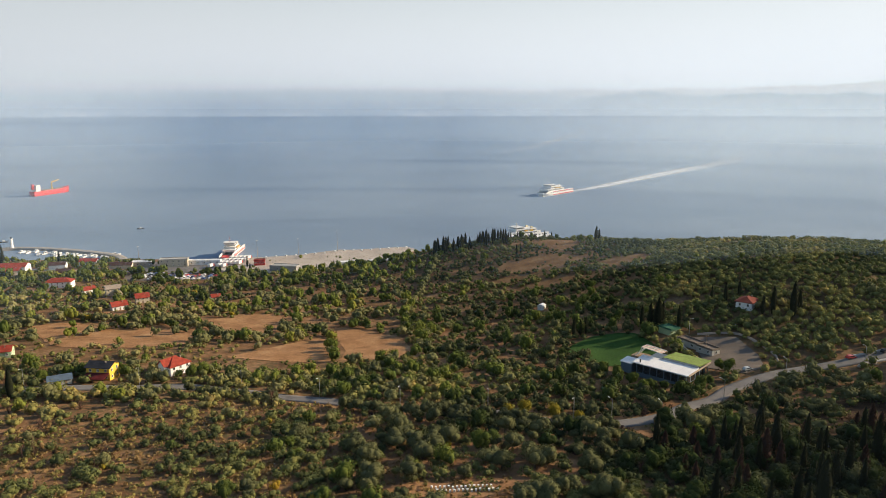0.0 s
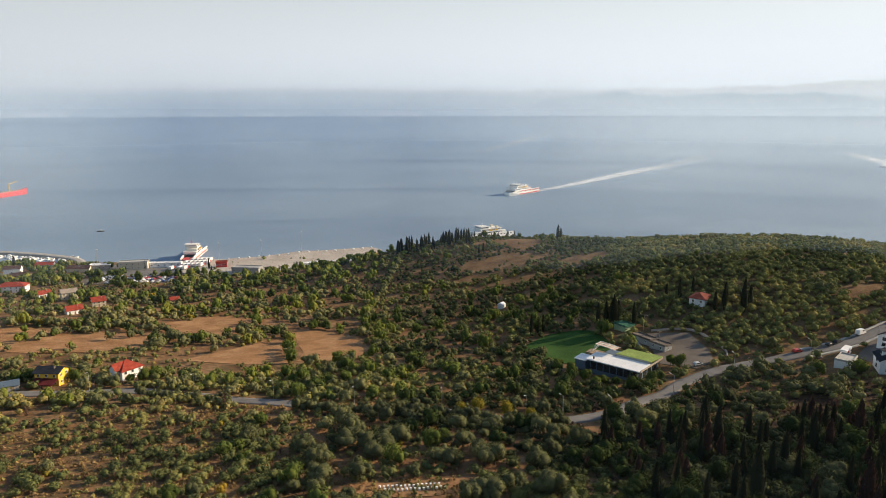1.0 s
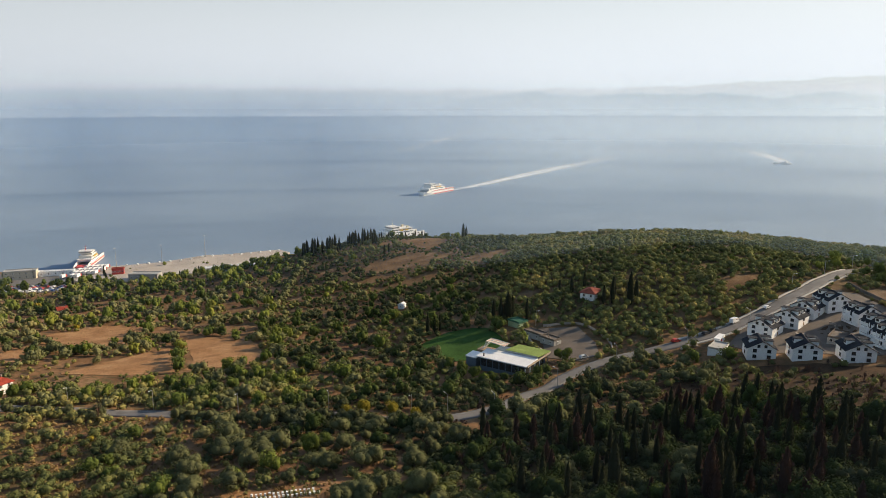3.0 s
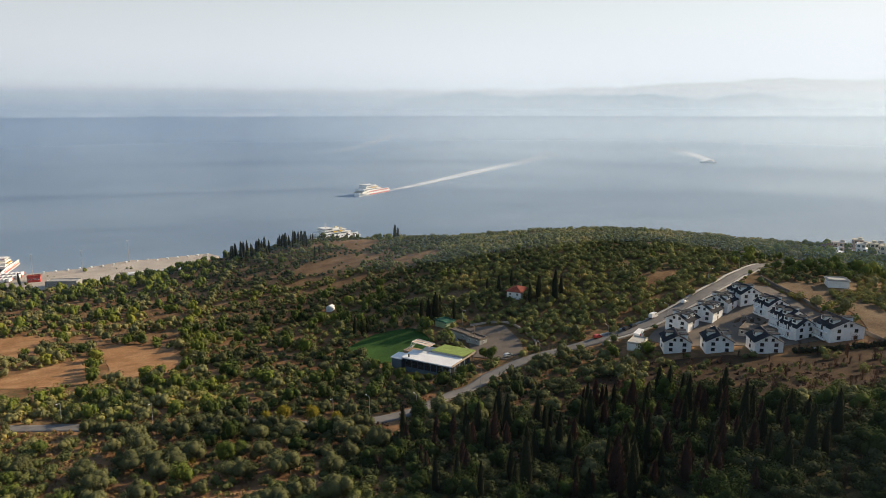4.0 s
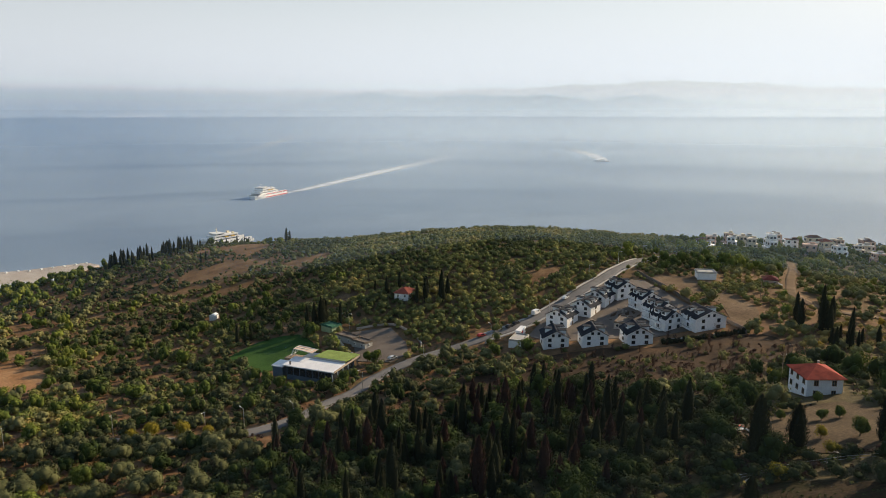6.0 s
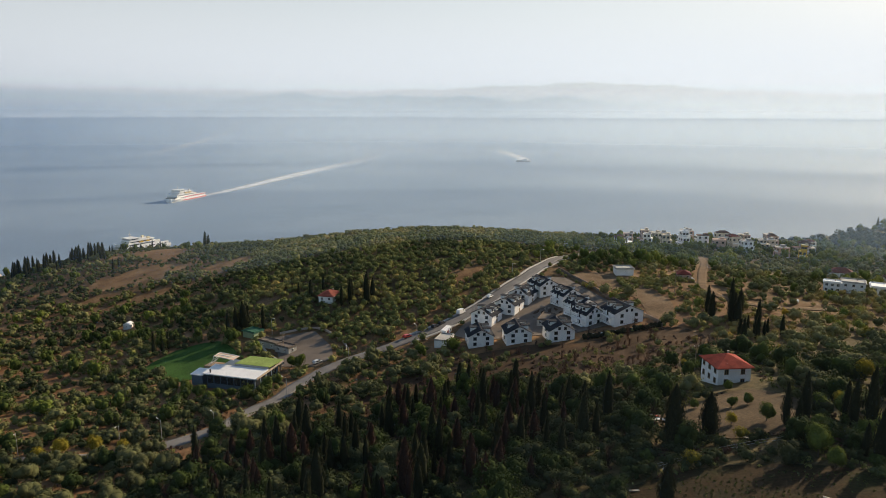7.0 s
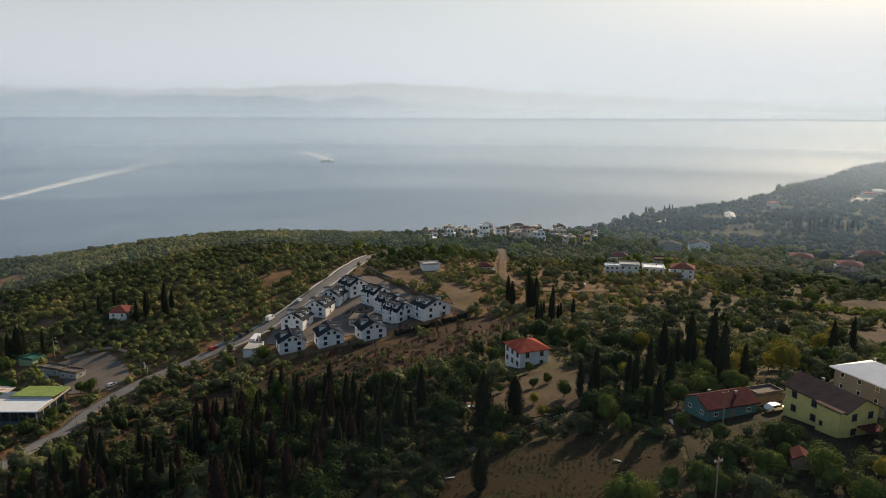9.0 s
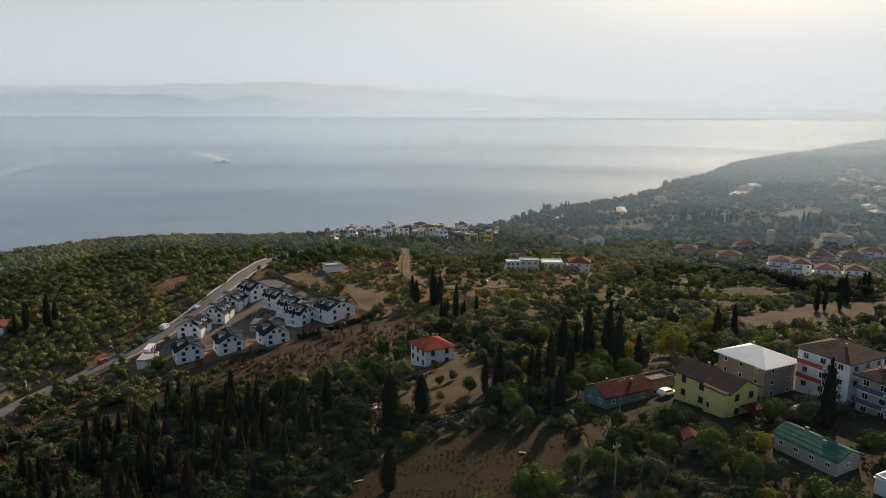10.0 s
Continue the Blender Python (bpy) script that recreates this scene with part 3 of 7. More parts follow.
def haze_sheet(r, density, seed):
    """One thin layer of the sea haze, wavering in plan, fading out upward and towards the water."""
    g = np.random.default_rng(seed)
    az = np.arange(-50, 100, 2.0)
    rr = r * (1 + min(1.0, 700 / r) * (0.05 * np.sin(az / 14 + g.uniform(0, 6)) + 0.03 * np.sin(az / 5 + g.uniform(0, 6))))
    base = sea_level(rr)
    zs = np.array([-6, 0, 10, 20, 30, 40, 50, 60, 70, 80, 95, 115, 140, 170, 200, 230, 260, 300])
    fade = ease(zs / 80.0) * (1 - ease((zs - 80) / 170.0))
    V = np.stack([np.stack([MID[0] + rr * np.sin(np.radians(az)), MID[1] + rr * np.cos(np.radians(az)), base + z], -1) for z in zs], 1).reshape(-1, 3)
    k = len(zs)
    i, j = np.meshgrid(np.arange(len(az) - 1), np.arange(k - 1), indexing="ij")
    a = (i * k + j).ravel()
    ob = new("haze_layer", tri_mesh("haze_layer", V, np.stack([a, a + k, a + k + 1, a + 1], -1), LAND_HAZE if r < 900 else SEA_HAZE, np.tile(fade * density, len(az)), smooth=True))
    tagged(ob, "thin pale sea haze drifting over the gulf", "haze", kind="structure")


for k, (r, dens) in enumerate(((112, 0.004), (480, 0.055), (700, 0.12), (980, 0.16), (1450, 0.26), (2150, 0.36), (3000, 0.38), (4200, 0.24))):
    haze_sheet(r, dens, 80 + k)

# ---- roads, lots and fields ----
ROAD = [(-420, 262), (-300, 268), (-183, 272.7), (-134.8, 274.4), (-107, 276), (-82, 269), (-59, 262), (-40.7, 257.5), (-16, 249.5), (14, 246), (40, 234), (60, 229), (78, 234), (91, 244.5), (103, 251), (115, 262), (134.5, 271.5), (150, 274.5), (171, 277), (190, 280.5), (205, 286), (230, 297.3), (256, 311.6), (281, 327), (306, 341), (345, 352), (400, 362)]
tagged(strip("road", ROAD, 6.4, 0.3, ASPHALT), "worn grey asphalt hillside road", "road", kind="structure")
VILLAGE_SIDE = [p for p in ROAD if 165 < p[0] < 310]
for off in (-4.1, 4.1):
    tagged(strip("pavement", VILLAGE_SIDE, 1.2, 0.45, KERB, off, 0.6, 1), "pale concrete kerb and footway beside the road", "pavement", kind="structure")
LANE = [(430, 345), (400, 315), (363, 283), (340, 262), (325, 247), (317, 225), (322, 205), (345, 190)]
tagged(strip("road", LANE, 5.0, 0.25, TANLOT), "narrow pale lane between plots", "road", kind="structure")
COASTROAD = [(-900, 600), (-500, 640), (-400, 640), (-330, 628), (-262, 640), (-190, 640), (-120, 628), (-60, 640), (0, 660)]
tagged(strip("road", COASTROAD, 8.0, 0.25, ASPHALT), "grey asphalt harbour road", "road", kind="structure")
FIELDS = [
    [(-247, 402), (-225, 372), (-196, 346), (-150, 350), (-128, 372), (-150, 396), (-170, 414), (-186, 392), (-215, 410), (-232, 418)],
    [(-164, 420), (-138, 392), (-120, 376), (-100, 394), (-98, 440), (-122, 456)],
    [(-108, 330), (-88, 322), (-55, 321), (-57, 352), (-64, 381), (-80, 366)],
    [(-51, 325), (-12, 332), (-20, 362), (-27, 384), (-62, 410), (-66, 392), (-52, 352)],
    [(-250, 450), (-232, 432), (-200, 428), (-215, 452)],
    [(40, 520), (75, 500), (112, 520), (98, 548), (52, 545)],
    [(118, 470), (150, 486), (146, 512), (112, 500)],
    [(90, 560), (118, 572), (108, 604), (72, 600)],
    [(60, 455), (95, 465), (92, 482), (58, 474)],
    [(262, 400), (282, 402), (286, 416), (266, 418)],
    [(320, 74), (362, 40), (440, 28), (446, 52), (400, 68), (352, 86)],
    [(380, 96), (430, 84), (470, 72), (492, 90), (440, 112), (398, 122)],
    [(-20, 184), (-10, 176), (22, 174), (28, 181), (4, 188)],
    [(222, 324), (240, 328), (250, 340), (234, 344), (224, 336)],
    [(205, 498), (236, 502), (252, 526), (222, 530), (204, 514)],
    [(258, 470), (284, 474), (290, 488), (262, 488)],
    [(28, 486), (62, 490), (64, 502), (30, 498)],
    [(-56, 470), (-28, 462), (-26, 474), (-52, 486)],
]
HILLSIDE = (5, 6, 7, 8, 9, 13, 14, 15, 16, 17)
for k, f in enumerate(FIELDS):
    tagged(patch("bare_field", f, 0.16, SCORCHED if k in (10, 11) else SLOPEFIELD if k in HILLSIDE else BARE, seed=k), "bare brown field of dry stubble and soil", "field", "bare fields", "stuff")
LOTS = [
    ("tan_lot", [(286, 306), (312, 285), (300, 262), (290, 236), (272, 216), (258, 212), (280, 250), (276, 290)], TANLOT, "levelled tan earth lot beside the villas"),
    ("garden_field", [(134, 92), (150, 86), (166, 66), (156, 52), (140, 56), (128, 66), (122, 82)], TILLED, "tilled vegetable garden with furrows"),
    ("grass_yard", [(160, 118), (182, 120), (200, 118), (196, 100), (178, 88), (164, 94)], STUBBLE, "dry grass yard below the house"),
    ("villa_court", [(188, 266), (216, 292), (262, 312), (276, 300), (262, 222), (226, 228), (206, 244), (192, 254)], YARD, "grey paved court between the villas"),
    ("soil_pit", [(226, 262), (238, 268), (244, 258), (232, 253)], SCORCHED, "bare dark soil dug up between the villas"),
    ("lawn", [(60, 332), (78, 347), (97, 343), (102, 320), (100, 306), (72, 302)], LAWN, "mown green lawn with light stripes"),
    ("car_park", [(114, 288), (121, 325), (139, 318), (140, 296), (136, 281), (126, 276)], YARD, "brown-grey paved forecourt of the club"),
    ("car_park", [(-272, 578), (-198, 586), (-196, 622), (-262, 622), (-282, 606)], YARD, "grey car park full of parked cars"),
    ("pale_yard", [(122, 372), (134, 372), (136, 380), (124, 381)], TANLOT, "pale bare yard among shrubs"),
]
for k, (nm, f, m, lab) in enumerate(LOTS):
    tagged(patch(nm, f, 0.2, m, wobble=0.8 if m is not YARD else 0.0, seed=40 + k), lab, nm.replace("_", " "), kind="structure")
tagged(patch("scorched_slope", [(118, 168), (160, 166), (215, 172), (252, 180), (262, 203), (240, 210), (222, 217), (188, 238), (160, 240), (128, 226)], 0.12, SCORCHED, seed=61), "scorched brown grass slope below the villas", "slope", kind="structure")
tagged(patch("weedy_ground", [(140, 46), (156, 22), (162, -14), (215, -14), (228, 20), (218, 50), (204, 66), (190, 76), (174, 84), (166, 62), (156, 50)], 0.13, WEEDY, seed=62), "dark weedy ground between the houses and sheds", "weedy ground", kind="structure")
CLEAR = []                      # (x, y, radius) kept free of wild plants


def inside(poly, X, Y):
    p = np.array(poly)
    q = np.roll(p, -1, 0)
    r = np.zeros(np.shape(X), bool)
    for (x0, y0), (x1, y1) in zip(p, q):
        c = (y0 > Y) != (y1 > Y)
        r ^= c & (X < (x1 - x0) * (Y - y0) / (y1 - y0 + 1e-9) + x0)
    return r


def line_gap(pts, X, Y):
    c = smooth_line(pts, 5.0)
    out = np.full(np.shape(X), 1e9)
    for x, y in c:
        out = np.minimum(out, (X - x) ** 2 + (Y - y) ** 2)
    return np.sqrt(out)


# ---- plants ----
def ball(level):
    bm = bmesh.new()
    bmesh.ops.create_icosphere(bm, subdivisions=level, radius=1)
    out = np.array([v.co[:] for v in bm.verts]), np.array([[v.index for v in f.verts] for f in bm.faces])
    bm.free()
    return out


ICO = {1: ball(1), 2: ball(2)}


def leaf_cloud(g, lobes, count, size, hearts=9, fine=1):
    """Leaf sprays over rounded, lumpy lobes, with a dense heart in each lobe."""
    V, F, T = [], [], []
    base = 0
    bv, bf = ICO[fine]
    for (cx, cy, cz, rx, ry, rz) in lobes[:hearts]:
        v = bv * np.array([rx, ry, rz]) * (0.9 if count < 60 else 0.84) * g.uniform(0.86, 1.12, (len(bv), 1)) + (cx, cy, cz)
        # heart tints lean slightly dark, a touch of inner-crown shade in the colour
        V.append(v), F.append(bf + base), T.append(np.full(len(v), g.uniform(-0.07, 0.03)))
        base += len(v)
    w = np.array([l[3] * l[5] for l in lobes])
    who = g.choice(len(lobes), count, p=w / w.sum())
    L = np.array(lobes)[who]
    tone = g.uniform(-0.07, 0.07, len(lobes))[who]
    d = g.normal(size=(count, 3))
    d[:, 2] = d[:, 2] * 0.9 + 0.25
    d /= np.linalg.norm(d, axis=1)[:, None]
    c = L[:, :3] + d * L[:, 3:] * g.uniform(0.84, 1.14, (count, 1))
    nrm = d + g.normal(size=(count, 3)) * 0.2
    nrm /= np.linalg.norm(nrm, axis=1)[:, None]
    u = np.cross(nrm, g.normal(size=(count, 3)))
    u /= np.linalg.norm(u, axis=1)[:, None]
    v = np.cross(nrm, u)
    s = 0.82 * size * g.uniform(0.6, 1.3, (count, 1))
    tri = np.stack([c + u * s, c - u * s * 0.5 + v * s * 0.8, c - u * s * 0.6 - v * s * 0.75 + nrm * s * 0.25], 1).reshape(-1, 3)
    V.append(tri), F.append(np.arange(count * 3).reshape(-1, 3) + base), T.append(np.repeat(tone + g.uniform(-0.04, 0.06, count), 3))
    return np.concatenate(V), np.concatenate(F), np.concatenate(T)


def crown_lobes(g, n, r, h, z0):
    """Lobes of an uneven crown of radius r, from z0 up to z0 + h."""
    out = [(0, 0, z0 + h * 0.5, r * 0.62, r * 0.62, h * 0.44)]
    for i in range(n - 1):
        a = 2 * math.pi * (i + g.uniform(-0.3, 0.3)) / max(1, n - 1)
        q = r * g.uniform(0.34, 0.66)
        out.append((math.cos(a) * q, math.sin(a) * q, z0 + h * g.uniform(0.26, 0.72), r * g.uniform(0.34, 0.52), r * g.uniform(0.34, 0.52), h * g.uniform(0.22, 0.36)))
    return out


def cypress_cloud(g, h, r, count, size, seg=7):
    """A slim upright tree: a tapering heart with upswept sprays."""
    zs = np.array([0.03, 0.16, 0.4, 0.68, 0.88, 1.0]) * h
    rs = np.array([0.45, 0.85, 1.0, 0.75, 0.4, 0.04]) * r * 0.8
    a = np.arange(seg) * 2 * math.pi / seg
    V = np.concatenate([np.stack([np.cos(a) * q * g.uniform(0.8, 1.15, seg), np.sin(a) * q * g.uniform(0.8, 1.15, seg), np.full(seg, z)], -1) for z, q in zip(zs, rs)])
    F = []
    for i in range(len(zs) - 1):
        for j in range(seg):
            k, m = i * seg + j, i * seg + (j + 1) % seg
            F += [(k, m, m + seg), (k, m + seg, k + seg)]
    z = h * g.uniform(0.04, 1.02, count) ** 0.9
    q = np.interp(z, zs, rs / 0.8) * g.uniform(0.75, 1.25, count)
    b = g.uniform(0, 2 * math.pi, count)
    c = np.stack([np.cos(b) * q, np.sin(b) * q, z], -1)
    out = np.stack([np.cos(b), np.sin(b), np.full(count, 0.25)], -1)
    side = np.stack([-np.sin(b), np.cos(b), g.uniform(-0.3, 0.3, count)], -1)
    s = size * g.uniform(0.6, 1.3, (count, 1))
    up = np.stack([np.cos(b) * 0.25, np.sin(b) * 0.25, np.ones(count)], -1)
    tri = np.stack([c + up * s * 1.7, c + side * s * 0.55 + out * s * 0.2, c - side * s * 0.55 - up * s * 0.4], 1).reshape(-1, 3)
    n0 = len(V)
    # the heart's tint is darker than the sprays', imitating shade within the tree
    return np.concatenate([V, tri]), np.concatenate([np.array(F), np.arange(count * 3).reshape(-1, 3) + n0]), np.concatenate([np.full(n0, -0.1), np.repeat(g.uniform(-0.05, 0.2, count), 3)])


def twig_cloud(g, h, r, count):
    """A bare tree: a thin stem with twigs spreading from it at all heights."""
    a, q = g.uniform(0, 2 * math.pi, count), g.uniform(0.1, 1, count) * r
    rise = g.uniform(0.0, 0.62, count) * (g.random(count) > 0.1)
    foot = np.stack([np.cos(a) * q * 0.3 * rise, np.sin(a) * q * 0.3 * rise, h * rise], -1)
    tip = np.stack([np.cos(a) * q, np.sin(a) * q, h * np.clip(rise + g.uniform(0.12, 0.5, count), 0.15, 1.05)], -1)
    side = np.stack([-np.sin(a + 0.7), np.cos(a + 0.7), np.zeros(count)], -1) * 0.04
    V = np.stack([foot - side, foot + side, tip], 1).reshape(-1, 3)
    return V, np.arange(count * 3).reshape(-1, 3), np.repeat(g.uniform(0, 0.4, count), 3)


def scatter(name, templates, X, Y, S, tint, material, label, category, sink=0.15):
    """Many plants as one mesh: each a turned and scaled copy of a template."""
    g = np.random.default_rng(len(X) + 7)
    who = g.integers(0, len(templates), len(X))
    Z = height(X, Y) - sink
    VV, FF, TT, base = [], [], [], 0
    for k, (V, F, T) in enumerate(templates):
        i = np.flatnonzero(who == k)
        if not len(i):
            continue
        a, s, zs = g.uniform(0, 2 * math.pi, len(i)), S[i], S[i] * g.uniform(0.82, 1.2, len(i))
        c, n = np.cos(a), np.sin(a)
        P = np.stack([(V[:, 0] * c[:, None] - V[:, 1] * n[:, None]) * s[:, None] + X[i, None],
                      (V[:, 0] * n[:, None] + V[:, 1] * c[:, None]) * s[:, None] + Y[i, None],
                      V[:, 2] * zs[:, None] + Z[i, None]], -1)
        VV.append(P.reshape(-1, 3))
        FF.append((F[None] + (np.arange(len(i)) * len(V))[:, None, None]).reshape(-1, 3) + base)
        TT.append((T[None] + tint[i, None]).ravel())
        base += len(i) * len(V)
    if not VV:
        return None
    ob = new(name, tri_mesh(name, np.concatenate(VV), np.concatenate(FF), material, np.concatenate(TT), True))
    return tagged(ob, label, category, kind="stuff")


def templates(n, lobes, r, h, z0, leaves, size, seed, hearts=9, fine=1):
    out = []
    for k in range(n):
        g = np.random.default_rng(seed + k)
        out.append(leaf_cloud(g, crown_lobes(g, lobes, r, h, z0), leaves, size, hearts, fine))
    return out


def blotch(X, Y, size, seed):
    """Soft patches between 0 and 1."""
    g = np.random.default_rng(seed)
    v = np.zeros(np.shape(X))
    for k in range(7):
        f, a, p = g.uniform(0.6, 1.8) / size, g.uniform(0, 2 * math.pi), g.uniform(0, 6.28)
        v = v + np.sin((X * math.cos(a) + Y * math.sin(a)) * f * 6.28 + p)
    return np.clip(v / 5.0 + 0.5, 0, 1)


def clump(v, a=0.32, b=0.68):
    return ease((v - a) / (b - a))


HEDGEROWS = [[(-24, 405), (-22, 450), (-17, 500), (-12, 550), (-4, 596)], [(-206, 372), (-196, 396), (-186, 404)], [(-172, 352), (-160, 376), (-152, 392)], [(-160, 428), (-136, 396), (-118, 372), (-96, 396), (-92, 446)],
             [(-6, 330), (-14, 366), (-24, 390), (-60, 416)], [(-53, 322), (-58, 352), (-66, 384)], [(-256, 456), (-230, 428), (-196, 424)], [(-195, 408), (-176, 420), (-160, 400)]]


def plant_cover():
    """Scrub on a close lattice and trees on a wide one, zone by zone."""
    g = np.random.default_rng(11)

    def lattice(step):
        X, Y = np.meshgrid(np.arange(-460, 700, step), np.arange(-70, 750, step), indexing="ij")
        X, Y = (X + g.uniform(-0.8, 0.8, X.shape) * step).ravel(), (Y + g.uniform(-0.8, 0.8, Y.shape) * step).ravel()
        az, d = np.degrees(np.arctan2(X - 20, Y)), np.hypot(X - np.clip(X, 0, 44), Y)
        k = (az > -41) & (az < 97) & (d > 90) & (inland(X, Y) > 6)
        return X[k], Y[k]

    # place, scrub (thin, thick, size), trees (thin, thick, size), shares of olive, broadleaf, yellow; share of dry twigs in the scrub
    zones = (
        (lambda X, Y: X < 1e9, (0.25, 0.7, 1.0), (0.1, 0.4, 1.0), (0.7, 0.27, 0.03), 0.0),
        (lambda X, Y: (X < -10) & (Y < 258), (0.1, 0.62, 0.95), (0.02, 0.2, 0.8), (0.75, 0.13, 0.12), 0.1),
        (lambda X, Y: (X > -75) & (X < -5) & (Y < 240) & (X + 0.5 * Y > 40), (0.35, 0.85, 1.0), (0.08, 0.4, 0.85), (0.5, 0.35, 0.15), 0.03),
        (lambda X, Y: (X >= -30) & (X < 110) & (Y < 252), (0.25, 0.6, 1.0), (0.3, 0.9, 1.0), (0.8, 0.15, 0.05), 0.02),
        (lambda X, Y: (X > 20) & (X < 120) & (Y > 250) & (Y < 430), (0.35, 0.85, 1.0), (0.3, 0.75, 0.95), (0.6, 0.4, 0.0), 0.0),
        (lambda X, Y: (X > 110) & (Y > 290) & (Y < 640) & (X < 440), (0.62, 1.0, 1.12), (0.01, 0.16, 0.75), (0.8, 0.2, 0.0), 0.0),
        (lambda X, Y: (X > -20) & (X < 40) & (Y >= 300) & (Y < 420), (0.3, 0.8, 0.95), (0.2, 0.6, 0.95), (0.65, 0.35, 0.0), 0.0),
        (lambda X, Y: (X > -60) & (X <= 125) & (Y >= 420), (0.34, 0.95, 0.85), (0.06, 0.42, 0.85), (0.7, 0.3, 0.0), 0.0),
        (lambda X, Y: (X < -20) & (Y > 285) & (Y <= 475), (0.06, 0.3, 0.85), (0.12, 0.62, 1.05), (0.85, 0.14, 0.01), 0.0),
        (lambda X, Y: (X < -30) & (Y > 455), (0.1, 0.4, 0.9), (0.2, 0.75, 1.0), (0.5, 0.49, 0.01), 0.0),
        (lambda X, Y: (X < 10) & (X > -300) & (Y > 257) & (Y < 306), (0.55, 0.95, 1.15), (0.5, 0.98, 0.9), (0.6, 0.4, 0.0), 0.0),
        (lambda X, Y: (X < -45) & (X > -112) & (Y > 300) & (Y < 334), (0.2, 0.5, 0.6), (0.0, 0.06, 0.6), (0.8, 0.2, 0.0), 0.0),
        (lambda X, Y: (X < -112) & (X > -250) & (Y > 312) & (Y < 352), (0.15, 0.4, 0.7), (0.05, 0.3, 0.7), (0.7, 0.3, 0.0), 0.0),
        (lambda X, Y: (X < -20) & (Y > 545), (0.2, 0.5, 0.9), (0.25, 0.8, 1.0), (0.2, 0.8, 0.0), 0.0),
        (lambda X, Y: (X < -186) & (X > -290) & (Y > 540) & (Y < 582), (0.3, 0.5, 0.7), (0.03, 0.15, 0.7), (0.3, 0.7, 0.0), 0.0),
        (lambda X, Y: (X < -25) & (X > -300) & (Y > 640), (0.01, 0.03, 0.8), (0.0, 0.02, 0.8), (0.2, 0.8, 0.0), 0.0),
        (lambda X, Y: (X > 120) & (X < 262) & (Y > 160) & (Y < 240), (0.12, 0.62, 0.85), (0.0, 0.05, 0.7), (0.5, 0.5, 0.0), 0.72),
        (lambda X, Y: (X > 110) & (X < 178) & (Y > 222) & (Y < 268), (0.2, 0.5, 1.0), (0.4, 0.9, 0.9), (0.9, 0.1, 0.0), 0.0),
        (lambda X, Y: (X > 45) & (X < 175) & (Y > 90) & (Y < 205) & (X + Y > 205), (0.75, 1.0, 1.1), (0.25, 0.6, 0.95), (0.2, 0.78, 0.02), 0.05),
        (lambda X, Y: (X >= 175) & (X < 250) & (Y < 165), (0.25, 0.6, 1.0), (0.35, 0.8, 1.0), (0.45, 0.47, 0.08), 0.01),
        (lambda X, Y: (X >= 258) & (Y < 215) & (X < 640), (0.1, 0.5, 0.9), (0.15, 0.75, 0.9), (0.8, 0.13, 0.07), 0.0),
        (lambda X, Y: (X >= 262) & (Y >= 205) & (Y < 345), (0.15, 0.7, 0.95), (0.08, 0.5, 0.9), (0.65, 0.32, 0.03), 0.0),
        (lambda X, Y: (X > 300) & (X < 432) & (Y > 300) & (Y < 385), (0.4, 0.8, 1.0), (0.5, 0.95, 1.0), (0.2, 0.8, 0.0), 0.0),
        (lambda X, Y: (X >= 440) & (Y >= 205), (0.2, 0.5, 1.0), (0.2, 0.7, 0.95), (0.5, 0.5, 0.0), 0.0),
        (lambda X, Y: (X > 110) & (X < 262) & (Y < 98), (0.5, 0.9, 0.85), (0.35, 0.8, 0.85), (0.3, 0.62, 0.08), 0.04),
    )

    def layer(step, trees):
        X, Y = lattice(step)
        n = len(X)
        bs, row, u = clump(blotch(X, Y, 26, 2)), clump(blotch(X, Y, 60, 9)), g.random(n)
        # terraces run along the hill's western shoulder
        step_line = clump(0.5 + 0.5 * np.sin((Y + 0.16 * X + 7 * np.sin(X / 37)) / 5.2), 0.2, 0.6)
        P, kind, size = np.zeros(n), np.zeros(n, int), np.ones(n)
        for where, scrub, wood, mix, dry in zones:
            m = where(X, Y)
            lo, hi, s = wood if trees else scrub
            v = np.where((X > -60) & (X <= 125) & (Y >= 420), step_line * (0.55 + 0.45 * bs), np.where((X < -20) & (Y > 285), row, bs))
            P[m] = (lo + (hi - lo) * v)[m]
            kind[m] = 1 + np.searchsorted(np.cumsum(mix)[:-1], u[m]) if trees else np.where(u[m] < dry, 4, 0)
            size[m] = g.uniform(0.62, 1.34, m.sum()) * s
        keep = g.random(n) < P
        for f in FIELDS:
            keep &= ~inside(f, X, Y) | (g.random(n) < (0.06 if f[0][0] > 0 and f[0][1] > 430 else 0.012))
        for _, f, _, _ in LOTS:
            keep &= ~inside(f, X, Y)
        for ln, w in ((ROAD, 4.3 + 1.6 * trees), (LANE, 4.2 + trees), (COASTROAD, 6.0)):
            keep &= line_gap(ln, X, Y) > w
        for cx, cy, cr in CLEAR:
            keep &= (X - cx) ** 2 + (Y - cy) ** 2 > (cr + 1.0 * trees) ** 2
        return X[keep], Y[keep], kind[keep], size[keep]

    A, B = layer(3.3, False), layer(6.3, True)
    hx, hy = [], []
    for ln in HEDGEROWS:
        c = smooth_line(ln, 4.2)
        c = c[g.random(len(c)) < 0.82]
        hx += list(c[:, 0] + g.uniform(-2, 2, len(c)))
        hy += list(c[:, 1] + g.uniform(-2, 2, len(c)))
    C = (np.array(hx), np.array(hy), 1 + (g.random(len(hx)) < 0.3).astype(int), g.uniform(0.7, 1.15, len(hx)))
    X, Y, kind, size = (np.concatenate(q) for q in zip(A, B, C))
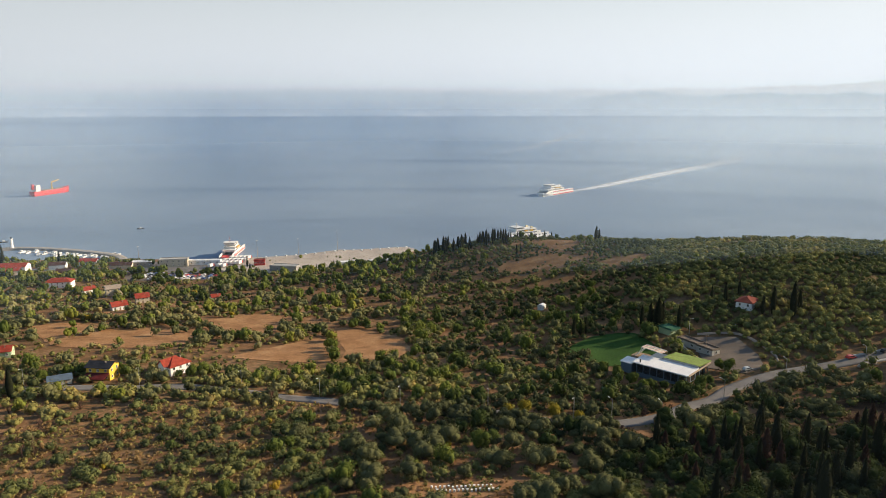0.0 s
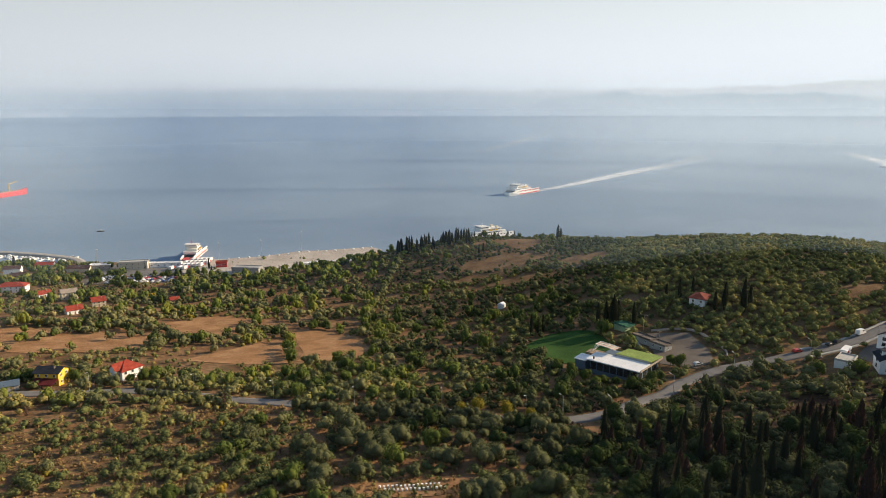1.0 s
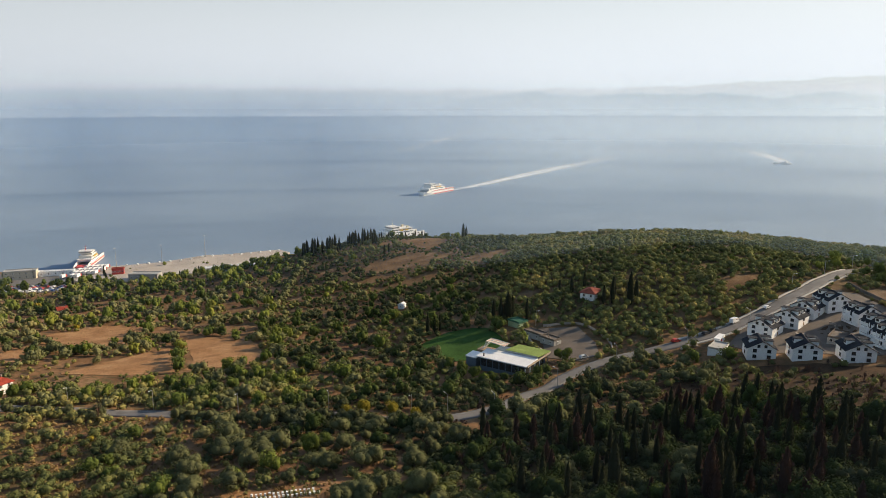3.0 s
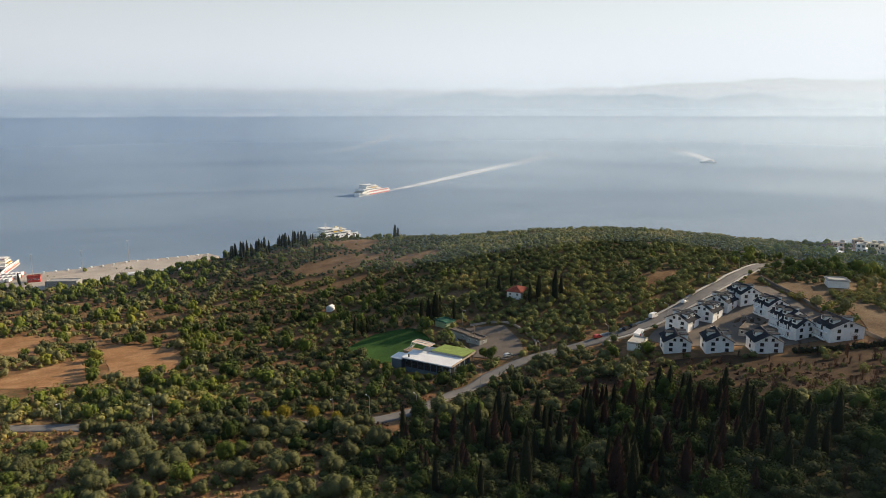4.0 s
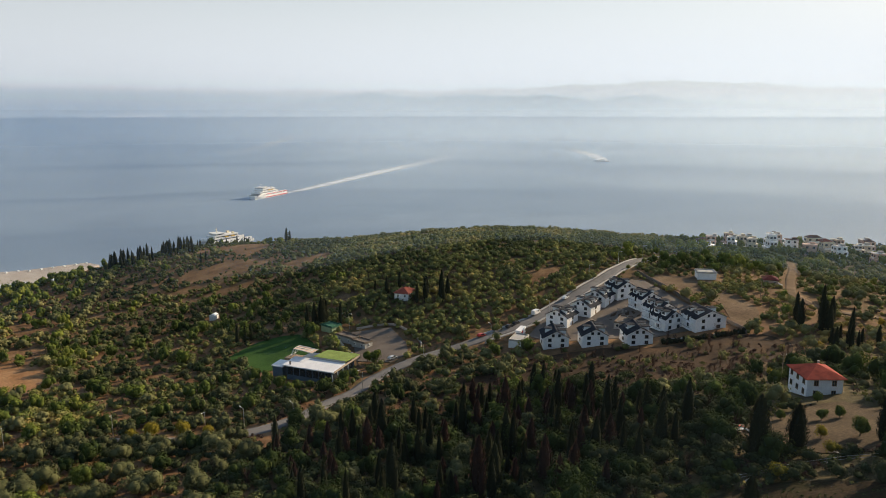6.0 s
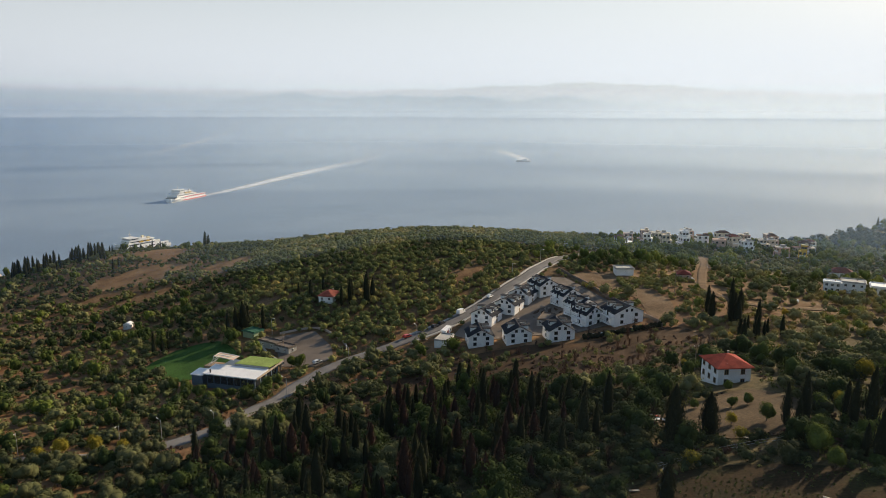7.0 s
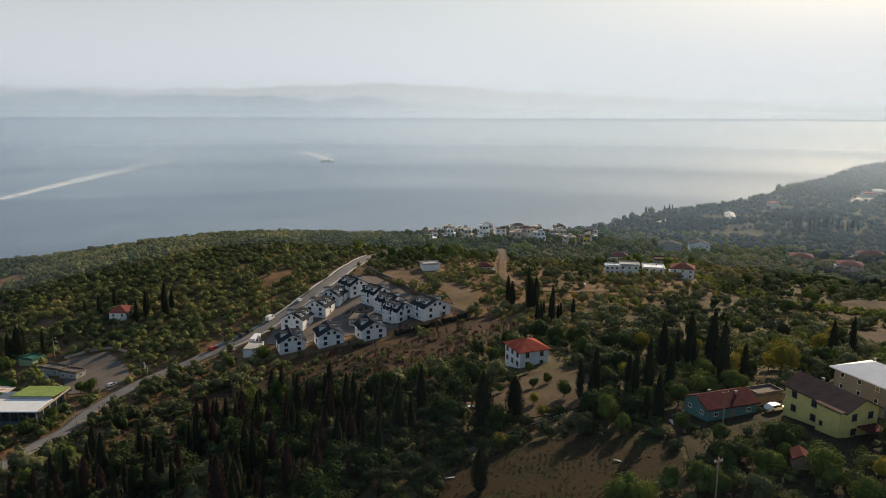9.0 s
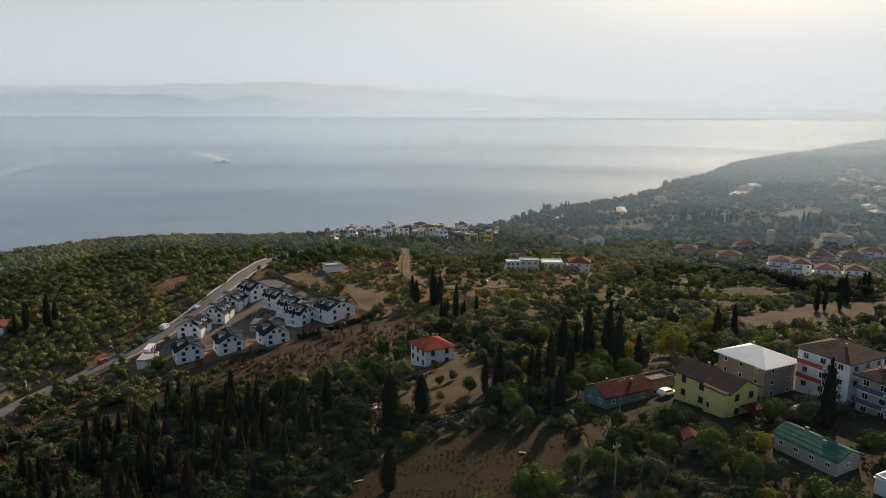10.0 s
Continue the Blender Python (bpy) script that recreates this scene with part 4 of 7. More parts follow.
    d, bl = np.hypot(X - np.clip(X, 0, 44), Y), blotch(X, Y, 90, 1)
    tint = 0.06 + 0.42 * bl + g.normal(0, 0.1, len(X))
    tint -= 0.32 * ((X > 45) & (X < 175) & (Y < 205) & (X + Y > 205))      # old evergreens of the wood, darkened further to imitate its shaded slope
    # offsets by place; the dark ones near the flight also imitate backlit shade
    tint -= 0.2 * ((X > 110) & (Y < 165)) + 0.12 * ((X > 5) & (X < 128) & (Y > 195) & (Y < 425))
    tint -= 0.12 * ((X > -20) & (X < 110) & (Y < 252))
    tint += 0.14 * (X < -5) + 0.2 * ((X > 170) & (X < 420) & (Y > 420)) - 0.06 * ((X > -60) & (X < 125) & (Y > 425))
    tint += 0.06 * ((X > 110) & (Y > 285) & (X < 440)) + 0.26 * ((X > 250) & (Y < 285)) + 0.1 * (X > 440)
    # the grove under the flight stands tree by tree; the rest is massed
    order = np.flatnonzero((kind == 1) & (X > -70) & (X < 110) & (Y < 226))[:290]
    mass = np.ones(len(X), bool)
    mass[order] = False
    specs = (("shrubs", MAQUIS, "dense dark green scrub on the hillside", "shrubs", 2.3, 2.8, ((0, 170, 5, 340, 0.25, 2, 1), (170, 250, 4, 140, 0.34, 2, 1), (250, 420, 3, 40, 0.52, 1, 1), (420, 2000, 3, 18, 0.8, 1, 1))),
             ("olive_trees", OLIVE, "grey-green olive trees massed on the slope", "olive trees", 3.3, 4.8, ((0, 170, 8, 800, 0.26, 5, 1), (170, 250, 8, 380, 0.34, 5, 1), (250, 420, 7, 150, 0.5, 4, 1), (420, 2000, 5, 50, 0.8, 4, 1))),
             ("broadleaf_trees", BROAD, "leafy green broadleaf trees massed on the slope", "trees", 3.3, 6.2, ((0, 170, 9, 900, 0.26, 5, 1), (170, 250, 8, 400, 0.36, 5, 1), (250, 420, 7, 160, 0.52, 4, 1), (420, 2000, 5, 52, 0.85, 4, 1))),
             ("yellowing_bushes", YELLOW, "yellowing autumn bushes", "bushes", 2.4, 3.6, ((0, 170, 7, 480, 0.22, 4, 1), (170, 250, 6, 220, 0.3, 3, 1), (250, 2000, 5, 90, 0.46, 3, 1))))
    for k, (nm, mt, lab, cat, r, h, bands) in enumerate(specs):
        for lo, hi, lobes, leaves, leaf, hearts, fine in bands:
            m = mass & (kind == k) & (d >= lo) & (d < hi)
            if m.any():
                scatter(nm, templates(7, lobes, r, h, 0.0 if k == 0 else 0.4, leaves, leaf, 100 * k + lobes, hearts, fine), X[m], Y[m], size[m], tint[m], mt, lab, cat)
    # dry tufts and dwarf bushes on the open ground below the flight
    TX, TY = np.concatenate([g.uniform(-200, 262, 24000), g.uniform(-200, 20, 9000)]), np.concatenate([g.uniform(-60, 258, 24000), g.uniform(120, 262, 9000)])
    td = np.hypot(TX - 20, TY)
    tk = (td > 120) & (td < 285) & (g.random(33000) < 0.25 + 0.6 * blotch(TX, TY, 16, 44)) & (np.degrees(np.arctan2(TX - 20, TY)) > -42) & (np.degrees(np.arctan2(TX - 20, TY)) < 97)
    for ln, w in ((ROAD, 4.0),):
        tk &= line_gap(ln, TX, TY) > w
    for _, f, _, _ in LOTS:
        tk &= ~inside(f, TX, TY)
    for cx, cy, cr in CLEAR:
        tk &= (TX - cx) ** 2 + (TY - cy) ** 2 > cr * cr * 0.6
    TX, TY = TX[tk], TY[tk]
    tt = blotch(TX, TY, 22, 45) - 0.25 * (TX < -5)
    for mt, m, lab in ((DRYGRASS, (tt < 0.42) & (TX < 40), "dry straw-coloured grass tufts on the slope"), (RUSTY, (tt < 0.42) & (TX >= 40), "withered brown grass tufts on the slope"), (MAQUIS, tt >= 0.42, "dwarf evergreen bushes on the slope")):
        scatter("ground_tufts", templates(5, 1, 0.75, 0.8, 0.0, 14, 0.36, 640, 0), TX[m], TY[m], g.uniform(0.6, 1.6, m.sum()), g.uniform(0.1, 0.6, m.sum()) + 0.3 * (TX[m] < 0), mt, lab, "undergrowth", 0.05)
    m = kind == 4
    scatter("dry_bushes", [twig_cloud(np.random.default_rng(q), 3.0 + 0.9 * q, 2.0 + 0.15 * q, 130) for q in range(5)] + templates(2, 3, 1.2, 1.0, 0.0, 70, 0.3, 660), X[m], Y[m], size[m], tint[m], RUSTY, "leafless brown bushes on the burnt slope", "bushes")
    return X[order], Y[order], size[order]


def tree(name, label, category, trunk_h, trunk_r, crown, material, group, tone=0.2):
    """One tree: tapered trunk with limbs, and its crown."""
    root = tagged(new(name), label, category, group)
    bm = bmesh.new()
    tube(bm, (0, 0, -0.4), (0.1, 0.05, trunk_h), trunk_r, trunk_r * 0.6, 7)
    for a in (0.4, 2.3, 4.4):
        tube(bm, (0.08, 0.04, trunk_h * 0.75), (math.cos(a) * trunk_h * 0.55, math.sin(a) * trunk_h * 0.55, trunk_h * 1.6), trunk_r * 0.5, trunk_r * 0.15, 5)
    part("trunk", bm, BARK, root)
    V, F, T = crown
    c = new("crown", tri_mesh("crown", V, F, material, T + tone, True))
    c.parent = root
    return root


def stand(kinds, places, seed):
    """Trees of a kind set on the land; the first of each build is the first placed."""
    g = random.Random(seed)
    used = set()
    for x, y, s in places:
        k = g.randrange(len(kinds))
        m = pose(x, y, gz(x, y) - 0.1, 0, 0, g.uniform(0, 360))
        ob = kinds[k]
        if k in used:
            ob = copy_thing(ob, m)
        used.add(k)
        ob.matrix_basis = m @ Matrix.Diagonal((s, s, s * g.uniform(0.9, 1.15), 1))
    for k, ob in enumerate(kinds):
        if k not in used:
            for o in (*ob.children_recursive, ob):
                bpy.data.objects.remove(o)


# ---- houses ----
SHARED = {}


def window_unit(parent, w, h, x, y, z, yaw, frame_mat=None):
    """A window set on a wall: frame with sill, and a dark pane."""
    frame_mat = frame_mat or FRAME
    key = (round(w, 2), round(h, 2), frame_mat.name)
    if key not in SHARED:
        bm = bmesh.new()
        t = 0.09
        box(bm, 0, -0.04, h / 2 - t / 2, w, 0.12, t), box(bm, 0, -0.07, -h / 2 + t / 2, w + 0.16, 0.2, t)
        box(bm, -w / 2 + t / 2, -0.04, 0, t, 0.115, h - 2 * t), box(bm, w / 2 - t / 2, -0.04, 0, t, 0.115, h - 2 * t)
        if w > 0.9:
            box(bm, 0, -0.03, 0, 0.06, 0.08, h - 2 * t)
        f = part("window", bm, frame_mat)
        bm = bmesh.new()
        box(bm, 0, -0.01, 0, w - 2 * t, 0.03, h - 2 * t)
        p = part("pane", bm, PANE)
        SHARED[key] = (f.data, p.data)
        bpy.data.objects.remove(f), bpy.data.objects.remove(p)
    f = new("window", SHARED[key][0])
    f.parent = parent
    f.matrix_local = pose(x, y, z, 0, 0, yaw)
    p = new("pane", SHARED[key][1])
    p.parent = f
    return f


def gable_roof(bm, w, l, h, rh, over, thick=0.22):
    a, s = w / 2 + over, rh / (w / 2)
    e = h - over * s
    prof = [(-a, e), (0, h + rh), (a, e), (a, e + thick), (0, h + rh + thick), (-a, e + thick)]
    loft(bm, [[(x, y, z) for x, z in prof] for y in (-l / 2 - over, l / 2 + over)])


def hip_roof(bm, w, l, h, rh, over, thick=0.22):
    a, b = w / 2 + over, l / 2 + over
    e = h - over * rh / (min(w, l) / 2) * 0.6
    k = max(0.05, abs(l - w) / 2)
    top = [(0, -k), (0, k)] if l >= w else [(-k, 0), (k, 0)]
    lo = [bm.verts.new(p) for p in ((-a, -b, e), (a, -b, e), (a, b, e), (-a, b, e))]
    up = [bm.verts.new((v.co.x, v.co.y, e + thick)) for v in lo]
    r = [bm.verts.new((*p, h + rh + thick)) for p in top]
    bm.faces.new(lo[::-1])
    for i in range(4):
        bm.faces.new((lo[i], lo[(i + 1) % 4], up[(i + 1) % 4], up[i]))
    if l >= w:
        fs = ((up[0], up[1], r[0]), (up[1], up[2], r[1], r[0]), (up[2], up[3], r[1]), (up[3], up[0], r[0], r[1]))
    else:
        fs = ((up[0], up[1], r[1], r[0]), (up[1], up[2], r[1]), (up[2], up[3], r[0], r[1]), (up[3], up[0], r[0]))
    for f in fs:
        bm.faces.new(f)
    bmesh.ops.recalc_face_normals(bm, faces=bm.faces)


def house(name, label, x, y, yaw, w, l, h, roof, rh, wall, roofm, rows=2, cols=(2, 3), over=0.5, chimneys=1, base=None, win=(1.1, 1.3), category="house", group="", frame_mat=None, clear=None, door=True, sides=(0, 180, 90, 270)):
    """A house: walls with gables or a hip, roof, windows, door and chimney. Ridge along its own y; yaw clockwise from north."""
    root = thing(name, x, y, (gz(x, y) if base is None else base) + 0.1, yaw, label, category, group)
    CLEAR.append((x, y, clear or 0.62 * math.hypot(w, l) + 1.0))
    bm = bmesh.new()
    if roof == "gable":
        prof = [(-w / 2, -2.5), (w / 2, -2.5), (w / 2, h), (0, h + rh), (-w / 2, h)]
        loft(bm, [[(px, py, pz) for px, pz in prof] for py in (-l / 2, l / 2)])
    else:
        box(bm, 0, 0, (h - 2.5) / 2, w, l, h + 2.5)
    part("wall", bm, wall, root)
    bm = bmesh.new()
    if roof == "gable":
        gable_roof(bm, w, l, h, rh, over)
    elif roof == "hip":
        hip_roof(bm, w, l, h, rh, over)
    else:
        box(bm, 0, 0, h + 0.1, w + 2 * over, l + 2 * over, 0.2)
        for sx, sy, bx, by in ((0, -1, w, 0.2), (0, 1, w, 0.2), (-1, 0, 0.2, l - 0.4), (1, 0, 0.2, l - 0.4)):
            box(bm, sx * (w / 2 - 0.1), sy * (l / 2 - 0.1), h + 0.45, bx, by, 0.5)
    part("roof", bm, roofm, root)
    for i in range(chimneys):
        bm = bmesh.new()
        cz = h + (rh * 0.75 if roof != "flat" else 0.3)
        box(bm, w * 0.16 * (1 if i % 2 == 0 else -1), l * (0.22 - 0.4 * i), cz + 0.1, 0.45, 0.45, 1.1)
        box(bm, w * 0.16 * (1 if i % 2 == 0 else -1), l * (0.22 - 0.4 * i), cz + 0.7, 0.58, 0.58, 0.1)
        part("chimney", bm, BROWNWALL, root)
    sh = h / rows
    for r in range(rows):
        z = sh * (r + 0.55)
        for side, n, span, off in ((0, cols[0], w, l / 2), (180, cols[0], w, l / 2), (90, cols[1], l, w / 2), (270, cols[1], l, w / 2)):
            if side not in sides:
                continue
            for i in range(n):
                if door and r == 0 and side == 90 and i == n // 2:
                    continue
                s = span * ((i + 0.5) / n - 0.5)
                q = pose(0, 0, 0, 0, 0, side) @ Vector((s, -off - 0.02, z))
                window_unit(root, win[0], min(win[1], sh * 0.6), q.x, q.y, q.z, side, frame_mat)
    if door:
        bm = bmesh.new()
        q = w / 2
        box(bm, q + 0.03, l * ((cols[1] // 2 + 0.5) / cols[1] - 0.5) if cols[1] else 0, 1.05, 0.1, 1.0, 2.1)
        part("door", bm, TIMBER, root)
    return root


def villa(x, y, yaw, w=10.8, l=11.0, h=4.7, rh=2.9, dormers=((1, -0.22), (1, 0.24), (-1, 0.0)), balcony=0, group="white villas of the estate"):
    root = house("villa", "white rendered villa with a dark slate gable roof and dormers", x, y, yaw, w, l, h, "gable", rh, WHITE, SLATE, 2, (2, 1), 0.55, 1, group=group, win=(1.45, 1.5), frame_mat=DARKFRAME)
    for i, sx in ((0, -1.3), (1, 1.3)):
        for yy, rot in ((-l / 2 - 0.02, 0), (l / 2 + 0.02, 180)):
            window_unit(root, 1.1, 1.2, sx, yy, h + 0.9, rot, DARKFRAME)
    for s, f in dormers:
        d = part("dormer", box(bmesh.new(), s * w * 0.25, l * f, h + rh * 0.62, 2.9, 2.6, 1.9), WHITE, root, "white dormer under a dark flat roof")
        part("dormer_roof", box(bmesh.new(), s * w * 0.26, l * f, h + rh * 0.62 + 1.05, 3.5, 3.2, 0.2), SLATE, d)
        window_unit(d, 1.5, 1.0, s * (w * 0.25 + 1.47), l * f, h + rh * 0.66, 90 if s > 0 else 270, DARKFRAME)
    for f in (-0.06, 0.4):
        bm = bmesh.new()
        a = math.atan2(rh, w / 2)
        v = []
        for dx, dy in ((-0.6, -0.5), (0.6, -0.5), (0.6, 0.5), (-0.6, 0.5)):
            v.append((-(w * 0.3 + dx * math.cos(a)), l * f + dy, h + rh * (1 - 0.6) + 0.3 - dx * math.sin(a)))
        loft(bm, [v, [(p[0], p[1], p[2] + 0.12) for p in v]])
        part("skylight", bm, PANE, root, "dark roof window")
    if balcony:
        s = balcony
        for lev in (0, 1):
            z = 3.05 * (lev + 0) + 3.0 * lev * 0 + 0.1
            b = part("balcony", box(bmesh.new(), s * (w / 2 + 0.8), 0, z, 1.6, l * 0.7, 0.2), WHITE, root, "white balcony with posts")
            for q in (-0.35, -0.12, 0.12, 0.35):
                part("post", box(bmesh.new(), s * (w / 2 + 1.45), l * q, z + 1.55, 0.22, 0.22, 2.9), WHITE, b)
            part("rail", box(bmesh.new(), s * (w / 2 + 1.55), 0, z + 0.95, 0.06, l * 0.7, 0.08), DARKFRAME, b)
    return root


# the estate on the road's bend
for vx, vy, va, bal in ((192.3, 250, 22, 0), (205, 239.8, 22, 0), (219, 229, 20, 0), (208.6, 271, 58, 0), (224.4, 276, 58, 0), (237, 283, 58, 0)):
    villa(vx, vy, va, balcony=bal)
for vx, vy, va, ww, ll in ((251, 285.5, 4, 10.5, 12), (250, 264.5, 2, 10.5, 10), (246, 248.5, 0, 10.5, 10.5), (239.5, 235.5, -4, 9.5, 9.5), (251, 226, 8, 14.5, 11.5)):
    villa(vx, vy, va, ww, ll, 5.5, 3.0, dormers=((-1, -0.22), (-1, 0.24), (1, 0.0)), balcony=-1)

SHORE_TREES = []               # single trees between the seaside houses
# ---- houses on the near slope ----
house("farmhouse", "white two-storey house with a red hip roof in a dry yard", 205.8, 131.4, 22, 9.8, 10.2, 5.8, "hip", 2.3, WHITE, REDROOF, 2, (2, 3), 0.7, 1, win=(1.25, 1.6), frame_mat=TIMBER, clear=13)
CLEAR.append((199, 121, 9)), CLEAR.append((190, 112, 9))
yel = house("yellow_house", "pale yellow two-storey house with a dark brown roof", 189.5, 39.9, 24.5, 8.0, 14.7, 5.8, "gable", 2.0, YELWALL, BROWNROOF, 2, (2, 3), 0.6, 1, win=(1.2, 1.4), frame_mat=DARKFRAME)
wing = part("wing", loft(bmesh.new(), [[(px, -7.0 + 5.2 * (py > 0), pz) for px, pz in ((-5.2, -2.5), (-3.9, -2.5), (-3.9, 5.9), (-5.2, 5.2))] for py in (-1, 1)]), YELWALL, yel, "yellow projecting bay")
part("wing_roof", box(bmesh.new(), -4.5, -4.4, 5.75, 2.0, 6.2, 0.22), BROWNROOF, wing)
window_unit(wing, 0.7, 1.0, -5.22, -3.0, 2.0, 270, DARKFRAME)
part("porch_roof", box(bmesh.new(), 1.0, -9.0, 2.6, 4.5, 3.0, 0.18), DARKRED, yel, "dark red porch roof")
house("apartment_house", "bare brown three-storey house with a white sheet-metal hip roof", 207.2, 36.3, 24.5, 10.5, 12.5, 7.6, "hip", 2.2, BROWNWALL, WHITEROOF, 3, (2, 3), 0.9, 1, win=(0.9, 1.1), frame_mat=FRAME, category="apartment house")
for ax, ay, ww, ll, hh, wm, bm_, lab in ((211.5, 20.5, 11.5, 12.0, 9.6, WHITE, REDPAINT, "white apartment house with red balconies and brown hip roof"), (204.5, 8.5, 11.0, 10.5, 8.4, GREY, BLUEGREY, "grey apartment house with blue-grey balconies and brown roof")):
    ap = house("apartment_house", lab, ax, ay, 24.5, ww, ll, hh, "hip", 2.4, wm, BROWNROOF, 3, (3, 3), 0.8, 2, base=gz(204, 18) - 0.5, win=(1.3, 1.3), category="apartment house")
    for lev in (1, 2):
        z = hh / 3 * lev + 0.1
        for side, bx, by, sx, sy in ((0, 0, -ll / 2 - 0.7, ww * 0.8, 1.4), (1, -ww / 2 - 0.7, ll * 0.18, 1.4, ll * 0.5)):
            b = part("balcony", box(bmesh.new(), bx, by, z, sx, sy, 0.18), WHITE, ap)
            rail = bmesh.new()
            if side == 0:
                box(rail, bx, by - sy / 2 + 0.06, z + 0.55, sx, 0.1, 0.95)
            else:
                box(rail, bx - sx / 2 + 0.06, by, z + 0.55, 0.1, sy, 0.95)
            part("parapet", rail, bm_, b, "coloured balcony parapet")
house("shed", "long farm shed with a green sheet roof", 173.4, 17.4, 24.5, 6.2, 12.0, 2.7, "gable", 1.3, GREY, GREENROOF, 1, (1, 4), 0.4, 2, win=(1.0, 0.8), category="shed")
house("barn", "low teal-walled barn with a dark red sheet roof", 183.6, 59.2, 115, 7.4, 12.5, 2.9, "gable", 1.7, TEAL, DARKRED, 1, (2, 3), 0.5, 2, win=(1.1, 0.9), category="barn")
house("shed", "small white flat-roofed shed", 166.6, 4.4, 24.5, 4.0, 5.0, 2.3, "flat", 0, WHITE, WHITEROOF, 1, (1, 1), 0.2, 0, category="shed", clear=7)
house("lean_to", "open timber lean-to with a flat grey roof", 195.5, 55.0, 115, 4.0, 7.0, 2.4, "flat", 0, TIMBER, YARD, 1, (0, 0), 0.4, 0, category="shed", door=False)
house("shed", "tiny hut with a dark red roof among garden trees", 167, 37, 60, 2.6, 3.4, 1.9, "gable", 0.8, TIMBER, DARKRED, 1, (0, 0), 0.3, 0, category="shed", door=False)
# ---- houses by the lower road ----
rh_ = house("house", "white house with a bright red tiled roof beside the road", -120.5, 298.5, 35, 8.8, 10.0, 4.8, "hip", 3.0, WHITE, REDROOF, 2, (2, 3), 0.6, 1)
part("cross_gable", loft(bmesh.new(), [[(px, py, pz) for px, pz in ((-2.2, 3.0), (2.2, 3.0), (2.2, 5.4), (0, 7.4), (-2.2, 5.4))] for py in (-6.6, 0)]), WHITE, rh_, "white front gable")
part("gable_roof", loft(bmesh.new(), [[(px, py, pz) for px, pz in ((-2.8, 5.0), (0, 7.55), (2.8, 5.0), (2.8, 5.2), (0, 7.8), (-2.8, 5.2))] for py in (-7.1, 0.4)]), REDROOF, rh_)
oh = house("house", "orange-yellow house with a dark grey roof and red porch roof", -148.5, 290, 96, 7.5, 10.5, 6.0, "gable", 1.5, ORANGE, SLATE, 2, (2, 3), 0.7, 1)
part("porch", loft(bmesh.new(), [[(px, py, pz) for px, pz in ((3.7, 3.4), (8.6, 2.2), (8.6, 2.45), (3.7, 3.65))] for py in (-5.0, 5.2)]), DARKRED, oh, "dark red tiled porch roof")
for q in (-4.8, 0, 4.8):
    part("post", box(bmesh.new(), 8.3, q, 0.2, 0.22, 0.22, 4.2), TIMBER, oh)
house("shed", "low grey shed with a dark roof beside the road", -163, 281.5, 60, 7.5, 9.0, 2.4, "gable", 1.0, GREY, BLUEGREY, 1, (1, 2), 0.4, 0, category="shed")
house("house", "pale green cottage with a red roof among trees", -216, 326, 70, 8, 10, 3.4, "gable", 1.8, GREENWALL, REDROOF, 1, (2, 3))
house("house", "white cottage with a red gable roof among olive trees", -222.9, 465, 50, 7, 10, 3.4, "gable", 2.4, WHITE, REDROOF, 1, (2, 3))
house("house", "cream cottage with a red-brown gable roof", -217.9, 491, 60, 7.5, 9, 4.4, "gable", 2.4, CREAM, REDROOF, 2, (2, 3))
house("house", "cream two-storey house with a grey roof", -252, 519, 55, 8.5, 11, 5.4, "gable", 2.0, CREAM, BROWNWALL, 2, (2, 3))
house("house", "low white cottage with a red roof", -274, 525, 40, 7, 9, 3.0, "gable", 2.0, WHITE, REDROOF, 1, (2, 3))
house("house", "long white house with a red hip roof", -307, 545, 80, 10, 20, 4.8, "hip", 2.6, WHITE, REDROOF, 2, (2, 5), chimneys=2)
house("house", "small pink cottage among trees", -170, 507, 60, 5.5, 6.5, 3.0, "gable", 1.6, PINK, REDROOF, 1, (2, 2))
house("warehouse", "long low hall with a red roof near the harbour", -399, 627, 80, 14, 34, 5.0, "gable", 2.5, WHITE, REDROOF, 1, (2, 6), category="warehouse", chimneys=0)
for hx, hy, ha, hw, hl, hh, wm, rm in ((-360, 640, 75, 9, 14, 5, WHITE, BROWNROOF), (-378, 600, 60, 9, 12, 5, CREAM, REDROOF), (-345, 668, 85, 8, 16, 4, WHITE, REDROOF), (-420, 575, 60, 9, 12, 5, PINK, REDROOF), (-333, 600, 70, 9, 12, 4.5, BROWNWALL, BROWNROOF), (-306, 652, 85, 8, 20, 4, CREAM, BROWNROOF)):
    house("house", "harbour-side house under a weathered tiled roof", hx, hy, ha, hw, hl, hh, "gable", 2.2, wm, rm, 2, (2, 3), group="harbour houses", sides=(0, 270))
# ---- houses on the hill and beyond ----
house("house", "white cottage with a dark red hip roof amid scrub", 157.5, 350.5, 40, 8.0, 11.0, 3.2, "hip", 1.9, WHITE, OLDRED, 1, (2, 3), 0.7, clear=6)
house("hut", "tiny white field hut in the scrub", 60.5, 414.6, 30, 3.6, 4.4, 2.4, "gable", 0.9, WHITE, WHITEROOF, 1, (1, 1), 0.2, 0, win=(0.6, 0.6), category="hut", door=False)
house("warehouse", "white windowless store with a grey-green flat roof", 307, 288, 30, 9.5, 8.0, 3.6, "flat", 0, WHITE, GREY, 1, (0, 0), 0.6, 0, category="store", door=False)
house("hut", "low hut with a red hip roof beside the lane", 333, 269, 40, 7, 8, 2.8, "hip", 1.6, PINK, DARKRED, 1, (2, 2), category="hut")
